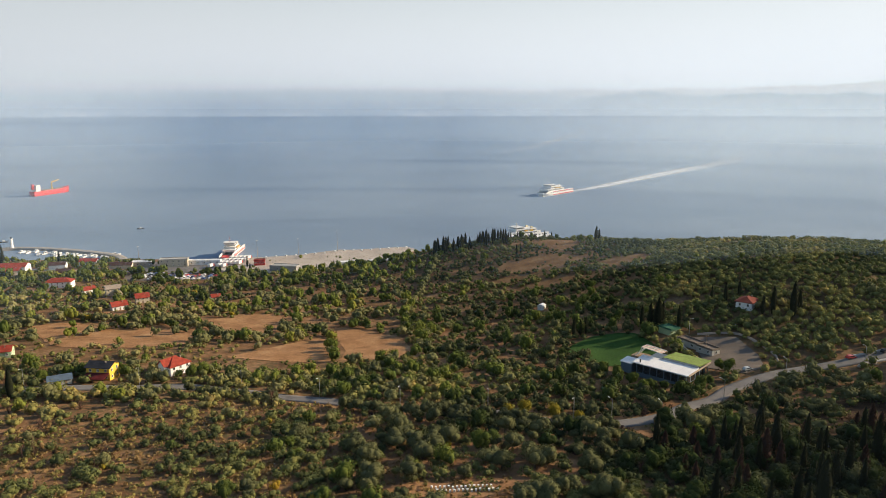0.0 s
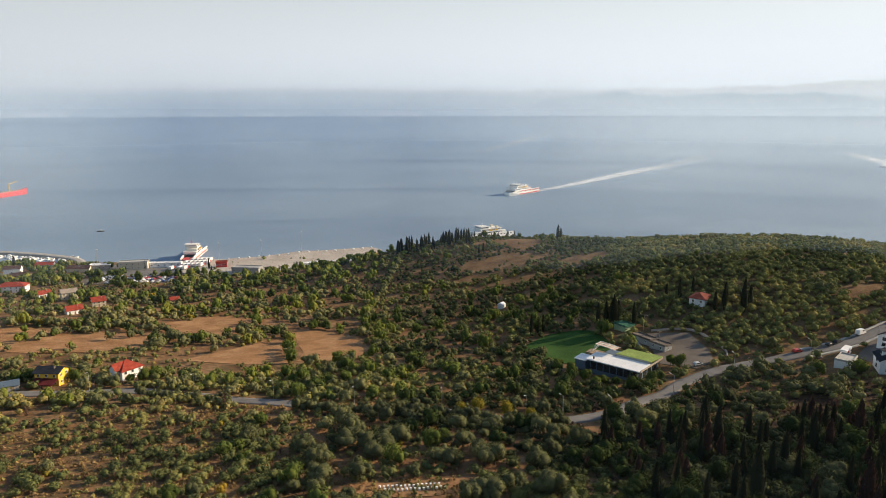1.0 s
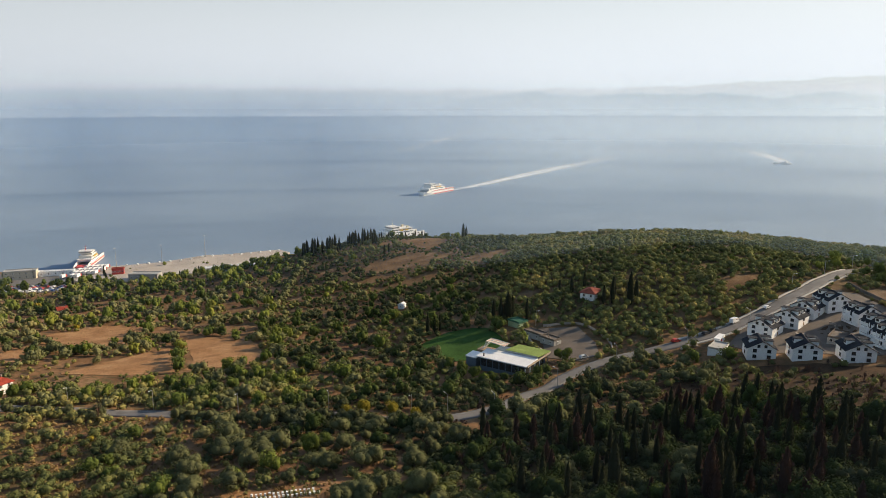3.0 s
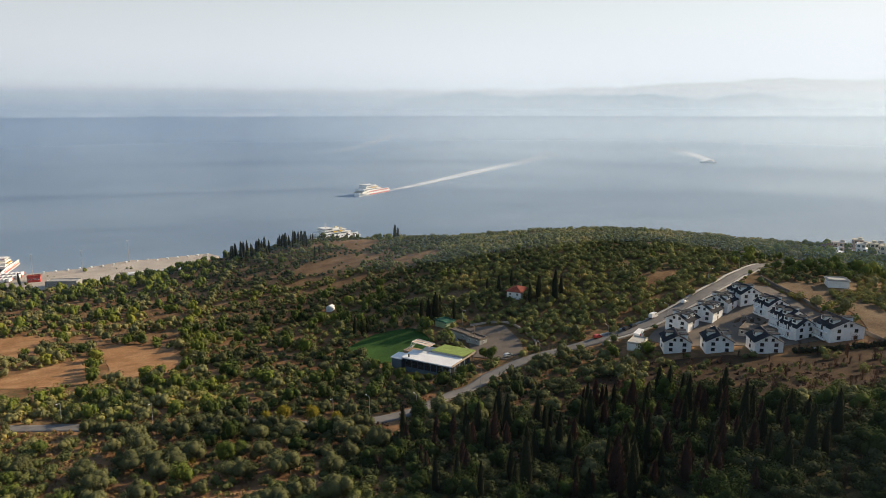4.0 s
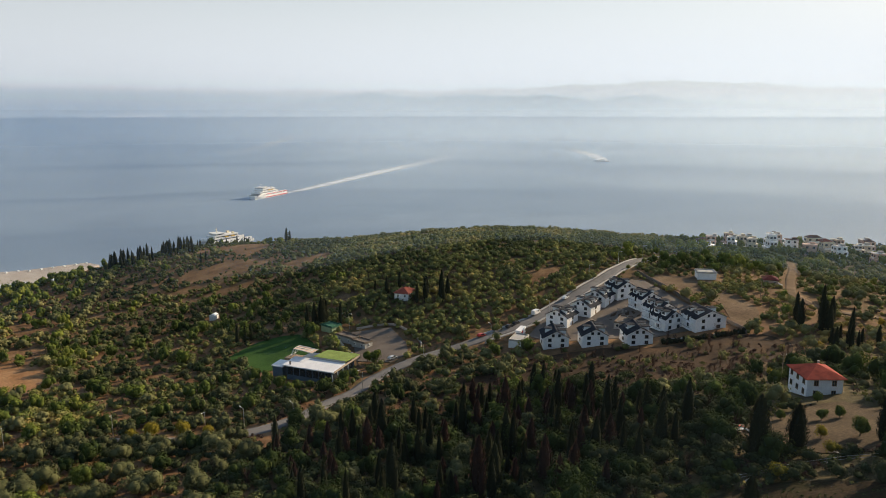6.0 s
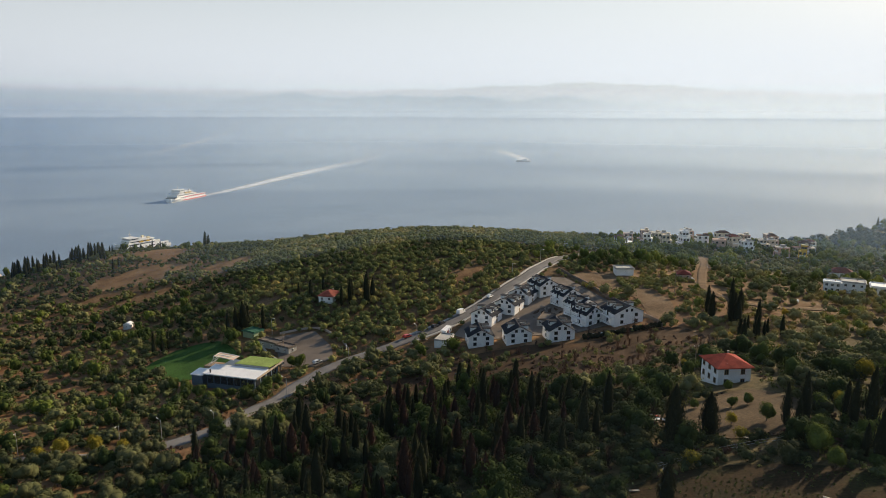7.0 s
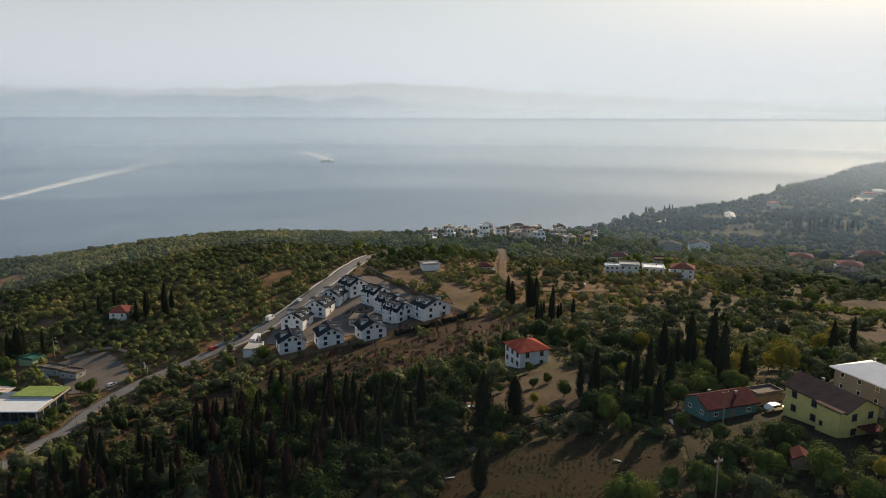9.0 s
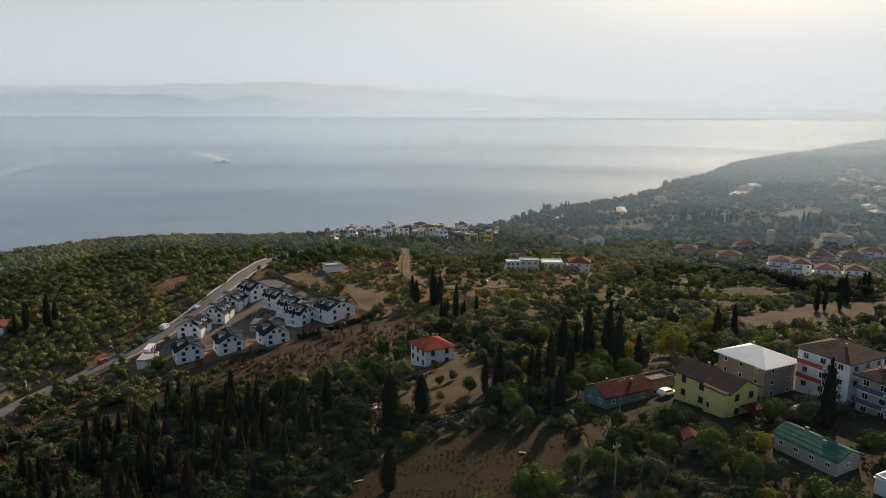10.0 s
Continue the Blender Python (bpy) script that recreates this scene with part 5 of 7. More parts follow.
APTS = [(400.7, 392, 30, 14, 12, 6.5, "hip", WHITE, BROWNROOF, 2), (430, 400, 30, 12, 12, 9.5, "flat", WHITE, GREY, 3), (448, 404, 30, 12, 11, 9, "flat", CREAM, CREAM, 3), (458, 389, 34, 10, 11, 10, "flat", WHITE, WHITEROOF, 3), (486, 397, 34, 15, 12, 9, "flat", WHITE, BROWNROOF, 3), (500, 365, 36, 13, 12, 9.5, "flat", WHITE, GREY, 3), (540, 377, 36, 14, 12, 9, "flat", CREAM, GREY, 3), (519, 329, 40, 8, 8, 9, "flat", ORANGE, CREAM, 3),
        (470, 420, 32, 14, 12, 9, "flat", CREAM, GREY, 3), (500, 425, 32, 14, 12, 9, "flat", PINK, GREY, 3), (520, 405, 34, 16, 12, 9, "hip", CREAM, BROWNROOF, 3), (548, 408, 36, 14, 12, 9, "flat", GREY, GREY, 3), (565, 392, 36, 14, 12, 8, "hip", PINK, BROWNROOF, 3), (526, 352, 40, 12, 10, 7, "flat", PINK, GREY, 2), (556, 355, 40, 18, 10, 6, "flat", CREAM, BROWNROOF, 2), (445, 418, 30, 12, 12, 9, "flat", PINK, CREAM, 3), (585, 372, 40, 16, 10, 6, "hip", GREY, BROWNROOF, 2)]
APTS += [(412, 402, 30, 12, 12, 8, "flat", PINK, GREY, 3), (436, 386, 30, 11, 11, 9, "flat", CREAM, CREAM, 3), (474, 404, 32, 11, 12, 10, "flat", WHITE, GREY, 3), (488, 380, 34, 12, 10, 8, "flat", PINK, PINK, 2), (512, 384, 34, 12, 12, 8, "hip", CREAM, DARKRED, 2), (533, 392, 36, 10, 12, 9, "flat", PINK, CREAM, 3), (552, 384, 38, 12, 11, 8, "flat", CREAM, GREY, 2), (574, 402, 38, 13, 12, 8, "flat", PINK, GREY, 2), (600, 380, 40, 12, 12, 6, "hip", CREAM, DARKRED, 2)]


def stacked_house(x, y, yaw, w, l, h, roof, wall, roofm, levels, r):
    """A seaside block of set-back storeys with terraces, parapets and windows towards the land."""
    root = thing("apartment_house", x, y, gz(x, y) + 0.1, yaw, "stacked seaside apartment house in weathered pale render", "apartment house", "seaside apartment houses")
    CLEAR.append((x, y, 0.5 * math.hypot(w, l)))
    sh, cx, cy = h / levels, 0.0, 0.0
    for k in range(levels):
        z0 = sh * k - (2.5 if k == 0 else 0)
        b = part("storey", box(bmesh.new(), cx, cy, (z0 + sh * (k + 1)) / 2, w, l, sh * (k + 1) - z0), wall, root)
        part("parapet", box(box(bmesh.new(), cx, cy - l / 2 - 0.6, sh * k + 0.5, w * 0.7, 0.15, 0.9), cx - w / 2 - 0.5, cy, sh * k + 0.5, 0.15, l * 0.6, 0.9), r.choice((wall, WHITE, FRAME)), b)
        part("balcony", box(box(bmesh.new(), cx, cy - l / 2 - 0.35, sh * k - 0.02, w * 0.7, 0.7, 0.16), cx - w / 2 - 0.3, cy, sh * k - 0.02, 0.6, l * 0.6, 0.16), wall, b)
        for q in (-0.24, 0.24):
            window_unit(b, 1.7, 1.6, cx + q * w, cy - l / 2 - 0.02, sh * (k + 0.55), 0, DARKFRAME)
            window_unit(b, 1.7, 1.6, cx - w / 2 - 0.02, cy + q * l, sh * (k + 0.55), 270, DARKFRAME)
        nw, nl = w * r.uniform(0.68, 1.0), l * r.uniform(0.66, 0.95)
        cx, cy = cx + (w - nw) / 2 * r.choice((-1, 1)), cy + (l - nl) / 2
        if k < levels - 1:
            w, l = nw, nl
    bm = bmesh.new()
    if roof == "hip":
        hip_roof(bm, w, l, h, 1.8, 0.5)
        for v in bm.verts:
            v.co.x += cx
            v.co.y += cy
    else:
        box(bm, cx, cy, h + 0.12, w + 0.3, l + 0.3, 0.24)
        box(bm, cx + w * 0.2, cy, h + 0.9, w * 0.35, l * 0.4, 1.5)
    part("roof", bm, roofm, root)


apt_r = random.Random(31)
for ax, ay, aa, aw, al, ah, rt, wm, rm, rows in APTS:
    stacked_house(ax, ay, aa + apt_r.uniform(-16, 16), aw * 0.8, al * 0.8, ah * apt_r.uniform(0.95, 1.4), rt, wm, rm, rows, apt_r)
for vx, vy, va, vw, vl, vh, rt, wm, rm, lab in (
        (402, 217, 55, 11, 10, 6.0, "flat", WHITE, GREY, "modern white flat-roofed villa"), (414, 208, 55, 12, 11, 5, "flat", WHITE, WHITEROOF, "modern white flat-roofed villa"), (392, 222, 55, 8, 6, 5, "flat", WHITE, WHITEROOF, "white garden wall house"),
        (425, 195, 62, 13, 12, 6, "hip", WHITE, OLDRED, "white villa with a red hip roof"), (480, 274, 50, 14, 9, 3.5, "hip", WHITE, OLDRED, "low white house with a red roof"),
        (572, 284, 55, 18, 12, 7, "gable", GREY, SLATE, "grey house with a steep dark roof"), (591, 268, 55, 16, 12, 8, "gable", WHITE, SLATE, "white-framed house with a steep dark roof"), (470, 232, 50, 14, 10, 5, "flat", CREAM, BROWNROOF, "cream flat-roofed house"),
        (619, 197, 66, 16, 16, 5, "hip", BROWNWALL, DARKRED, "brown house with a broad dark red hip roof"), (593, 155, 70, 16, 16, 5, "hip", PINK, DARKRED, "pink house with a broad dark red hip roof"),
        (554, 110, 72, 14, 16, 8, "hip", WHITE, OLDRED, "white villa with balconies and red hip roof"), (546, 96, 72, 12, 13, 8, "hip", WHITE, OLDRED, "white villa with balconies and red hip roof"), (531, 78, 76, 13, 14, 7, "hip", WHITE, OLDRED, "white villa with balconies and red hip roof"), (531, 62, 76, 12, 13, 7, "hip", WHITE, OLDRED, "white villa with balconies and red hip roof"),
        (719, 104, 70, 22, 20, 10, "hip", CREAM, BROWNROOF, "large cream villa with a brown hip roof"), (621, 97, 70, 16, 12, 5, "hip", PINK, DARKRED, "pink house with a dark red roof"), (634, 79, 72, 14, 12, 5, "hip", BROWNWALL, OLDRED, "brown house with a red roof"), (654, 69, 72, 16, 12, 5, "hip", WHITE, OLDRED, "white house with a red roof"),
        (690, 168, 68, 20, 14, 6, "hip", BROWNWALL, DARKRED, "brown house with a dark red hip roof"), (668, 44, 78, 14, 14, 6, "hip", CREAM, BROWNROOF, "cream house with a brown roof"), (600, 40, 78, 16, 12, 5, "gable", WHITE, OLDRED, "white house with a red roof"), (740, 60, 75, 18, 14, 6, "hip", WHITE, OLDRED, "white house with a red roof")):
    vr = house("villa", lab + " on the plain", vx, vy, va, vw, vl, vh, rt, 2.6, wm, rm, 2 if vh > 4.5 else 1, (3, 3), 0.5, 1, win=(1.3, 1.4), category="villa", group="villas on the plain", sides=(0, 270))
    if rt == "hip" and vh > 4.5:
        # a lower wing, a loggia and a garden terrace
        wing = part("wing", box(bmesh.new(), -vw * 0.3, -vl / 2 - 1.8, vh * 0.3 - 0.6, vw * 0.5, 3.8, vh * 0.6 + 1.2), wm, vr, "lower side wing")
        part("wing_roof", loft(bmesh.new(), [[(-vw * 0.3 + a * (vw * 0.25 + 0.4), -vl / 2 + b, h) for a in (-1, 1) for h in ((vh * 0.6, vh * 0.6 + 0.2) if a < 0 else (vh * 0.6 + 0.2, vh * 0.6))] for b in (-4.1, 0.0)]), rm, wing)
        window_unit(wing, 1.4, 1.3, -vw * 0.3, -vl / 2 - 3.72, vh * 0.3, 0)
        bal = part("balcony", box(bmesh.new(), -vw / 2 - 0.7, vl * 0.1, vh * 0.5, 1.4, vl * 0.6, 0.2), WHITE, vr, "white balcony")
        part("parapet", box(bmesh.new(), -vw / 2 - 1.35, vl * 0.1, vh * 0.5 + 0.5, 0.12, vl * 0.6, 0.8), WHITE, bal)
        for q in (-0.18, 0.1, 0.38):
            part("post", box(bmesh.new(), -vw / 2 - 1.25, vl * q, vh * 0.25, 0.25, 0.25, vh * 0.5), WHITE, bal)
house("tower", "plain pale water tower between villas", 704, 153, 70, 6, 6, 17, "flat", 0, CREAM, GREY, 4, (1, 1), 0.1, 0, win=(0.7, 0.9), category="tower", door=False)
FARHOMES = [(1399, 352, 40, 16, 8), (1370, 362, 30, 18, 7), (1437, 212, 44, 18, 9), (1480, 222, 26, 16, 7), (1500, 190, 22, 16, 8), (1400, 180, 30, 14, 5), (1350, 150, 20, 14, 6), (1240, 160, 40, 14, 5), (1180, 120, 24, 14, 6), (1100, 130, 20, 14, 5), (1600, 160, 30, 16, 8), (1700, 240, 40, 20, 9), (1010, 110, 20, 14, 5), (930, 60, 24, 16, 6), (880, 120, 18, 14, 5), (960, 410, 60, 12, 4), (1150, 430, 24, 16, 9), (1050, 400, 40, 10, 3)]
for i, (fx, fy, fw, fl, fh) in enumerate(FARHOMES):
    house("house", "distant pale building on the headland", fx, fy, 62, fl, fw, fh, "flat" if i % 3 else "hip", 2.4, (WHITE, CREAM, GREY)[i % 3], (GREY, REDROOF, BROWNROOF)[i % 3], 1, (1, 3), 0.4, 0, win=(2.0, 1.4), group="headland buildings", sides=(0, 270))


for gx, gy in ((221.7, 61.2), (216, 58.5), (238.9, 85.8), (233, 82), (211, 69), (205, 65)):
    CLEAR.append((gx, gy, 4.5))
for gx, gy in ((183, 34), (178, 30), (186, 46), (178, 54), (176, 60), (196, 10), (190, 12), (166, 12)):
    CLEAR.append((gx, gy, 5))
for k in range(112):
    tx, ty = 395 + 190 * ((k * 0.618) % 1), 345 + 95 * ((k * 0.414) % 1)
    SHORE_TREES.append((tx, ty, 0.6 + 0.5 * ((k * 0.733) % 1)))


# ---- walls, hedge, fences ----
def long_wall(name, pts, thick, high, material, label, lift=0.0):
    ob = strip(name, pts, thick, high + lift, material, 0.0, high + 0.6, 1)
    return tagged(ob, label, "wall", kind="structure")


long_wall("wall_estate", [(282, 314), (278, 290), (270, 255), (260, 212), (256, 209)], 0.4, 1.6, YARD, "grey concrete boundary wall of the estate")
long_wall("wall_garden", [(228, 220), (236, 216), (246, 212.5)], 0.3, 1.2, WHITE, "white garden wall below the hedge")
long_wall("wall_retaining", [(536, 156), (520, 132), (494, 100), (460, 66), (452, 50)], 0.6, 4.0, WHITE, "long white retaining wall of the villa estate")
long_wall("wall_lane", [(352, 284), (338, 270), (330, 258)], 0.3, 1.6, WHITE, "white wall beside the lane")
long_wall("wall_club", [(124, 327), (141, 320), (146, 296), (143, 284)], 0.5, 1.0, BROWNWALL, "brown retaining wall round the forecourt")
long_wall("wall_club", [(114, 330), (113, 304), (116, 290)], 0.5, 1.2, GREY, "grey terrace wall beside the club")


def hedge(pts, w, h, material, label):
    c = smooth_line(pts, 1.2)
    g = np.random.default_rng(int(abs(pts[0][0])))
    X, Y = np.repeat(c[:, 0], 2) + g.uniform(-w / 3, w / 3, 2 * len(c)), np.repeat(c[:, 1], 2) + g.uniform(-w / 3, w / 3, 2 * len(c))
    scatter("hedge", templates(4, 3, w * 0.7, h, 0.0, 60, 0.35, 61), X, Y, g.uniform(0.85, 1.15, len(X)), g.uniform(0.1, 0.3, len(X)), material, label, "hedge")


hedge([(225, 219), (238, 213.5), (257, 209)], 1.9, 2.3, CYPRESS, "clipped dark green hedge below the villas")


def thicket(poly, count, r, h, material, tone, label, seed):
    """A patch of close-grown bushes inside an outline."""
    p = np.array(poly, float)
    g = np.random.default_rng(seed)
    X, Y = g.uniform(p[:, 0].min(), p[:, 0].max(), count), g.uniform(p[:, 1].min(), p[:, 1].max(), count)
    m = inside(poly, X, Y)
    X, Y = X[m], Y[m]
    scatter("thicket", templates(5, 3, r, h, 0.0, 44, 0.42, seed, 1), X, Y, g.uniform(0.6, 1.3, len(X)), tone + 0.25 * blotch(X, Y, 24, seed) + g.normal(0, 0.08, len(X)), material, label, "thicket")


thicket([(446, 184), (426, 152), (398, 122), (386, 126), (404, 160), (430, 190)], 700, 1.8, 2.0, BROAD, 0.62, "yellow-green thicket between the dry fields", 62)
thicket([(400, 130), (392, 118), (408, 88), (428, 60), (440, 64), (424, 96), (412, 120)], 800, 1.8, 2.4, BROAD, 0.55, "yellow-green thicket between the dry fields", 63)
thicket([(520, 150), (500, 150), (470, 112), (452, 84), (470, 84), (496, 116)], 500, 1.6, 1.6, MAQUIS, 0.5, "rough grassy scrub below the long wall", 64)
thicket([(282, 262), (300, 258), (330, 258), (338, 278), (316, 276), (296, 280)], 260, 1.8, 2.0, MAQUIS, 0.4, "olive-green scrub on the levelled lot", 65)
hedge([(500, 156), (508, 146), (517, 133), (530, 122)], 10, 4.5, BROAD, "leafy green thicket between the dry fields")
hedge([(538, 158), (522, 134), (496, 102), (462, 68), (448, 44)], 3.4, 7.0, CYPRESS, "tall dark hedge along the retaining wall")


# ---- the club pavilion ----
def club():
    root = thing("club_pavilion", 95.4, 284.0, 40.2, -47, "low club pavilion with white and turf roofs", "pavilion")
    CLEAR.append((94, 284, 17)), CLEAR.append((86, 294, 14)), CLEAR.append((104, 286, 14))
    part("wall", box(bmesh.new(), 1.0, -1.5, -0.2, 19, 22, 7.0), BLUEGREY, root, "dark glazed front walls")
    def slab(x0, x1, za, zb, y0, y1):
        return loft(bmesh.new(), [[(x0, y, za - 0.4), (x1, y, zb - 0.4), (x1, y, zb), (x0, y, za)] for y in (y0, y1)])
    part("white_roof", slab(-9.5, 0.2, 4.0, 4.7, -14, 11), WHITEROOF, root, "white sheet roof")
    part("turf_roof", slab(0.5, 13.0, 5.6, 4.6, -14, 2), TURF, root, "green turf roof")
    part("fascia", box(bmesh.new(), 0.34, -6, 4.95, 0.3, 15.6, 1.0), GREY, root)
    part("eaves", box(bmesh.new(), 1.6, -14.1, 4.0, 22.0, 0.2, 0.8), BROWNWALL, root)
    for q in range(5):
        part("post", box(bmesh.new(), 12.2, -13.0 + q * 3.5, 1.5, 0.3, 0.3, 5.6), GREY, root)
    for q in range(7):
        part("glass_panel", box(bmesh.new(), -8.6, -10.8 + q * 3.1, 1.4, 0.1, 2.6, 3.2), PANE, root)
    for q in range(4):
        part("glass_panel", box(bmesh.new(), -6.0 + q * 4.4, -12.56, 1.2, 3.2, 0.1, 3.0), PANE, root)
    part("annex_roof", slab(-9.0, -2.5, 2.9, 3.3, 11.3, 17), WHITEROOF, root, "white terrace roof")
    part("annex_wall", box(bmesh.new(), -5.8, 14.1, 0.4, 5.8, 5.0, 4.6), BLUEGREY, root)
    # half-arched steel pergola with a striped awning behind the white roof
    def rib_points(x):
        pts = [(x, 17.5 - 5.5 * math.sin(math.pi / 2 * k / 8), 1.5 + 6.2 * (1 - math.cos(math.pi / 2 * k / 8)) ** 0.6) for k in range(9)]
        return pts + [(x, 8.0, 7.5), (x, 2.4, 6.9)]
    for x in (0.6, 3.0, 5.4):
        bm = bmesh.new()
        p = rib_points(x)
        for a, b in zip(p, p[1:]):
            tube(bm, a, b, 0.15, 0.15, 6)
        part("arch", bm, STEELWHITE, root, "white steel arch")
    for k in range(0, 10, 2):
        a, b = rib_points(0.6)[k], rib_points(5.4)[k]
        part("bracing", tube(bmesh.new(), a, b, 0.09, 0.09, 5), STEELWHITE, root)
    for q in range(7):
        y0 = 2.6 + q * 1.35
        part("awning", loft(bmesh.new(), [[(0.4, y, 7.0 + 0.07 * (y - 2.6)), (5.6, y, 6.8 + 0.07 * (y - 2.6)), (5.6, y, 6.9 + 0.07 * (y - 2.6)), (0.4, y, 7.1 + 0.07 * (y - 2.6))] for y in (y0, y0 + 1.3)]), (PINK, CREAM)[q % 2], root, "faded striped awning")
    part("seating", box(bmesh.new(), 3.0, 9.6, 2.6, 5.4, 14, 1.2), TIMBER, root, "timber terrace under the arch")
    part("roof_vent", box(bmesh.new(), -8.0, 8.0, 4.7, 0.5, 0.5, 1.6), DARKFRAME, root)


club()
house("pergola", "small green-roofed court shelter on the terrace", 113.2, 336, -29, 6.5, 8.0, 2.4, "flat", 0, GREENWALL, GREENROOF, 1, (0, 0), 0.5, 0, category="shelter", door=False)
house("hut", "flat-roofed grey terrace store", 117, 316, -29, 5, 12, 2.6, "flat", 0, GREY, YARD, 1, (1, 2), 0.3, 0, category="hut")
house("hut", "flat-roofed grey terrace store", 121, 305, -29, 5, 9, 2.6, "flat", 0, GREY, YARD, 1, (1, 2), 0.3, 0, category="hut")


# ---- estate odds and ends ----
def container(x, y, yaw, l, body, stripe, label):
    root = thing("site_cabin", x, y, gz(x, y) + 0.2, yaw, label, "site cabin")
    CLEAR.append((x, y, 5))
    part("body", box(bmesh.new(), 0, 0, 1.3, 2.5, l, 2.6), body, root)
    part("stripe", box(bmesh.new(), 1.26, -l * 0.2, 1.2, 0.06, l * 0.25, 2.0), stripe, root)
    for q in (-0.32, 0.32):
        window_unit(root, 1.0, 0.9, 1.27, l * q, 1.5, 90, DARKFRAME)
    part("roof", box(bmesh.new(), 0, 0, 2.68, 2.7, l + 0.2, 0.16), WHITEROOF, root)


container(187, 271, 45, 8, WHITE, REDPAINT, "white site cabin with a red door panel")
house("hut", "low white store with a flat roof at the estate gate", 180.5, 260.5, 45, 6, 10, 2.6, "flat", 0, WHITE, GREY, 1, (0, 0), 0.2, 0, category="hut", door=False)
house("villa", "low unfinished concrete house in the court", 228, 250, 50, 6, 12, 2.4, "flat", 0, GREY, YARD, 1, (2, 2), 0.2, 1)
for px, py, sx, sy, m in ((196, 258, 3, 5, TIMBER), (212, 256, 5, 3, STONE), (220, 262, 4, 4, BROWNWALL), (214, 248, 4, 2, TIMBER), (176, 272, 4, 2, BROWNWALL), (170, 270.5, 5, 2, STONE), (228, 244, 3, 3, STONE), (238, 266, 4, 5, BROWNWALL)):
    bm = bmesh.new()
    r = random.Random(int(px * 7))
    for k in range(9):
        box(bm, r.uniform(-sx, sx) / 2, r.uniform(-sy, sy) / 2, 0.25 + 0.12 * k * r.random(), r.uniform(0.6, 1.6), r.uniform(0.4, 1.4), r.uniform(0.25, 0.6), r.uniform(0, 90))
    ob = part("building_material", bm, m)
    ob.location = (px, py, gz(px, py) + 0.2)
    tagged(ob, "heap of stacked building material on the estate ground", "building material", "heaps of building material")


def car(x, y, yaw, paint, van=False, truck=False, z=None, label="", group="parked cars"):
    """A parked car, van or lorry: body, cabin glass, four wheels."""
    nm = "lorry" if truck else "van" if van else "car"
    root = thing(nm, x, y, gz(x, y) + 0.32 if z is None else z, yaw, label or "parked passenger car on the paving", nm, group)
    L, W = (9.0, 2.5) if truck else (5.6, 2.05) if van else (4.4, 1.8)
    if truck:
        part("body", box(bmesh.new(), 0, -1.1, 2.1, W, L - 2.6, 2.7), paint, root, "pale box body")
        part("cab", loft(bmesh.new(), [[(s * a, 2.6 + b, c) for a, b, c in ((W / 2, 0, 0.6), (W / 2, 1.9, 0.6), (W / 2, 1.8, 1.7), (W / 2, 1.2, 2.7), (W / 2, 0, 2.7))] for s in (-1, 1)]), CARPAINTS[3], root)
        part("windscreen", box(bmesh.new(), 0, 4.3, 2.0, W * 0.86, 0.3, 0.8), PANE, root)
    else:
        h1, h2 = (1.3, 2.4) if van else (0.85, 1.45)
        prof = [(-L / 2, 0.35), (L / 2, 0.35), (L / 2, h1 * 0.8), (L / 2 - 0.9, h1), (L / 2 - (1.5 if van else 1.7), h2), (-L / 2 + (0.15 if van else 0.7), h2), (-L / 2, h1)]
        part("body", loft(bmesh.new(), [[(s * W / 2 * (1 if i < 4 or i == 6 else 0.88), b, c) for i, (b, c) in enumerate(prof)] for s in (-1, 1)]), paint, root)
        part("windscreen", box(bmesh.new(), 0, L / 2 - 1.3, (h1 + h2) / 2, W * 0.8, 0.5, (h2 - h1) * 0.7), PANE, root)
        part("side_glass", box(bmesh.new(), 0, (L / 2 - 2.2) if van else -0.2, (h1 + h2) / 2, W * 0.985, 1.0 if van else 2.0, (h2 - h1) * 0.6), PANE, root)
    for sx in (-1, 1):
        for sy in (-0.3, 0.31):
            part("wheel", tube(bmesh.new(), (sx * (W / 2 - 0.2), sy * L, 0.33), (sx * (W / 2 + 0.02), sy * L, 0.33), 0.33 if not truck else 0.5, None, 10), DARK, root)
    return root


car(204.5, 288.8, 60, CARPAINTS[0], van=True, label="white delivery van parked at the roadside", group="")
car(226, 296.8, 60, CARPAINTS[0], label="white car on the hillside road")
car(186.5, 281.6, 62, CARPAINTS[2], label="black car parked at the roadside")
car(191, 283.4, 62, CARPAINTS[2], label="black car parked at the roadside")
car(171, 279.2, 75, CARPAINTS[3], label="red car parked at the roadside")
car(76.5, 231.2, 60, CARPAINTS[2], label="dark car parked beside the road bend")
car(128, 279, 70, CARPAINTS[1], label="silver car on the club forecourt")
car(190.5, 50.5, 115, CARPAINTS[0], label="white car beside the yellow house")
car(193, 24, 115, CARPAINTS[1], label="silver car beside the apartment house")
car(340, 205, 60, CARPAINTS[0], label="white car in the olive grove")
car(332, 208, 80, CARPAINTS[2], label="dark car in the olive grove")
r_cars = random.Random(12)
proto = {}
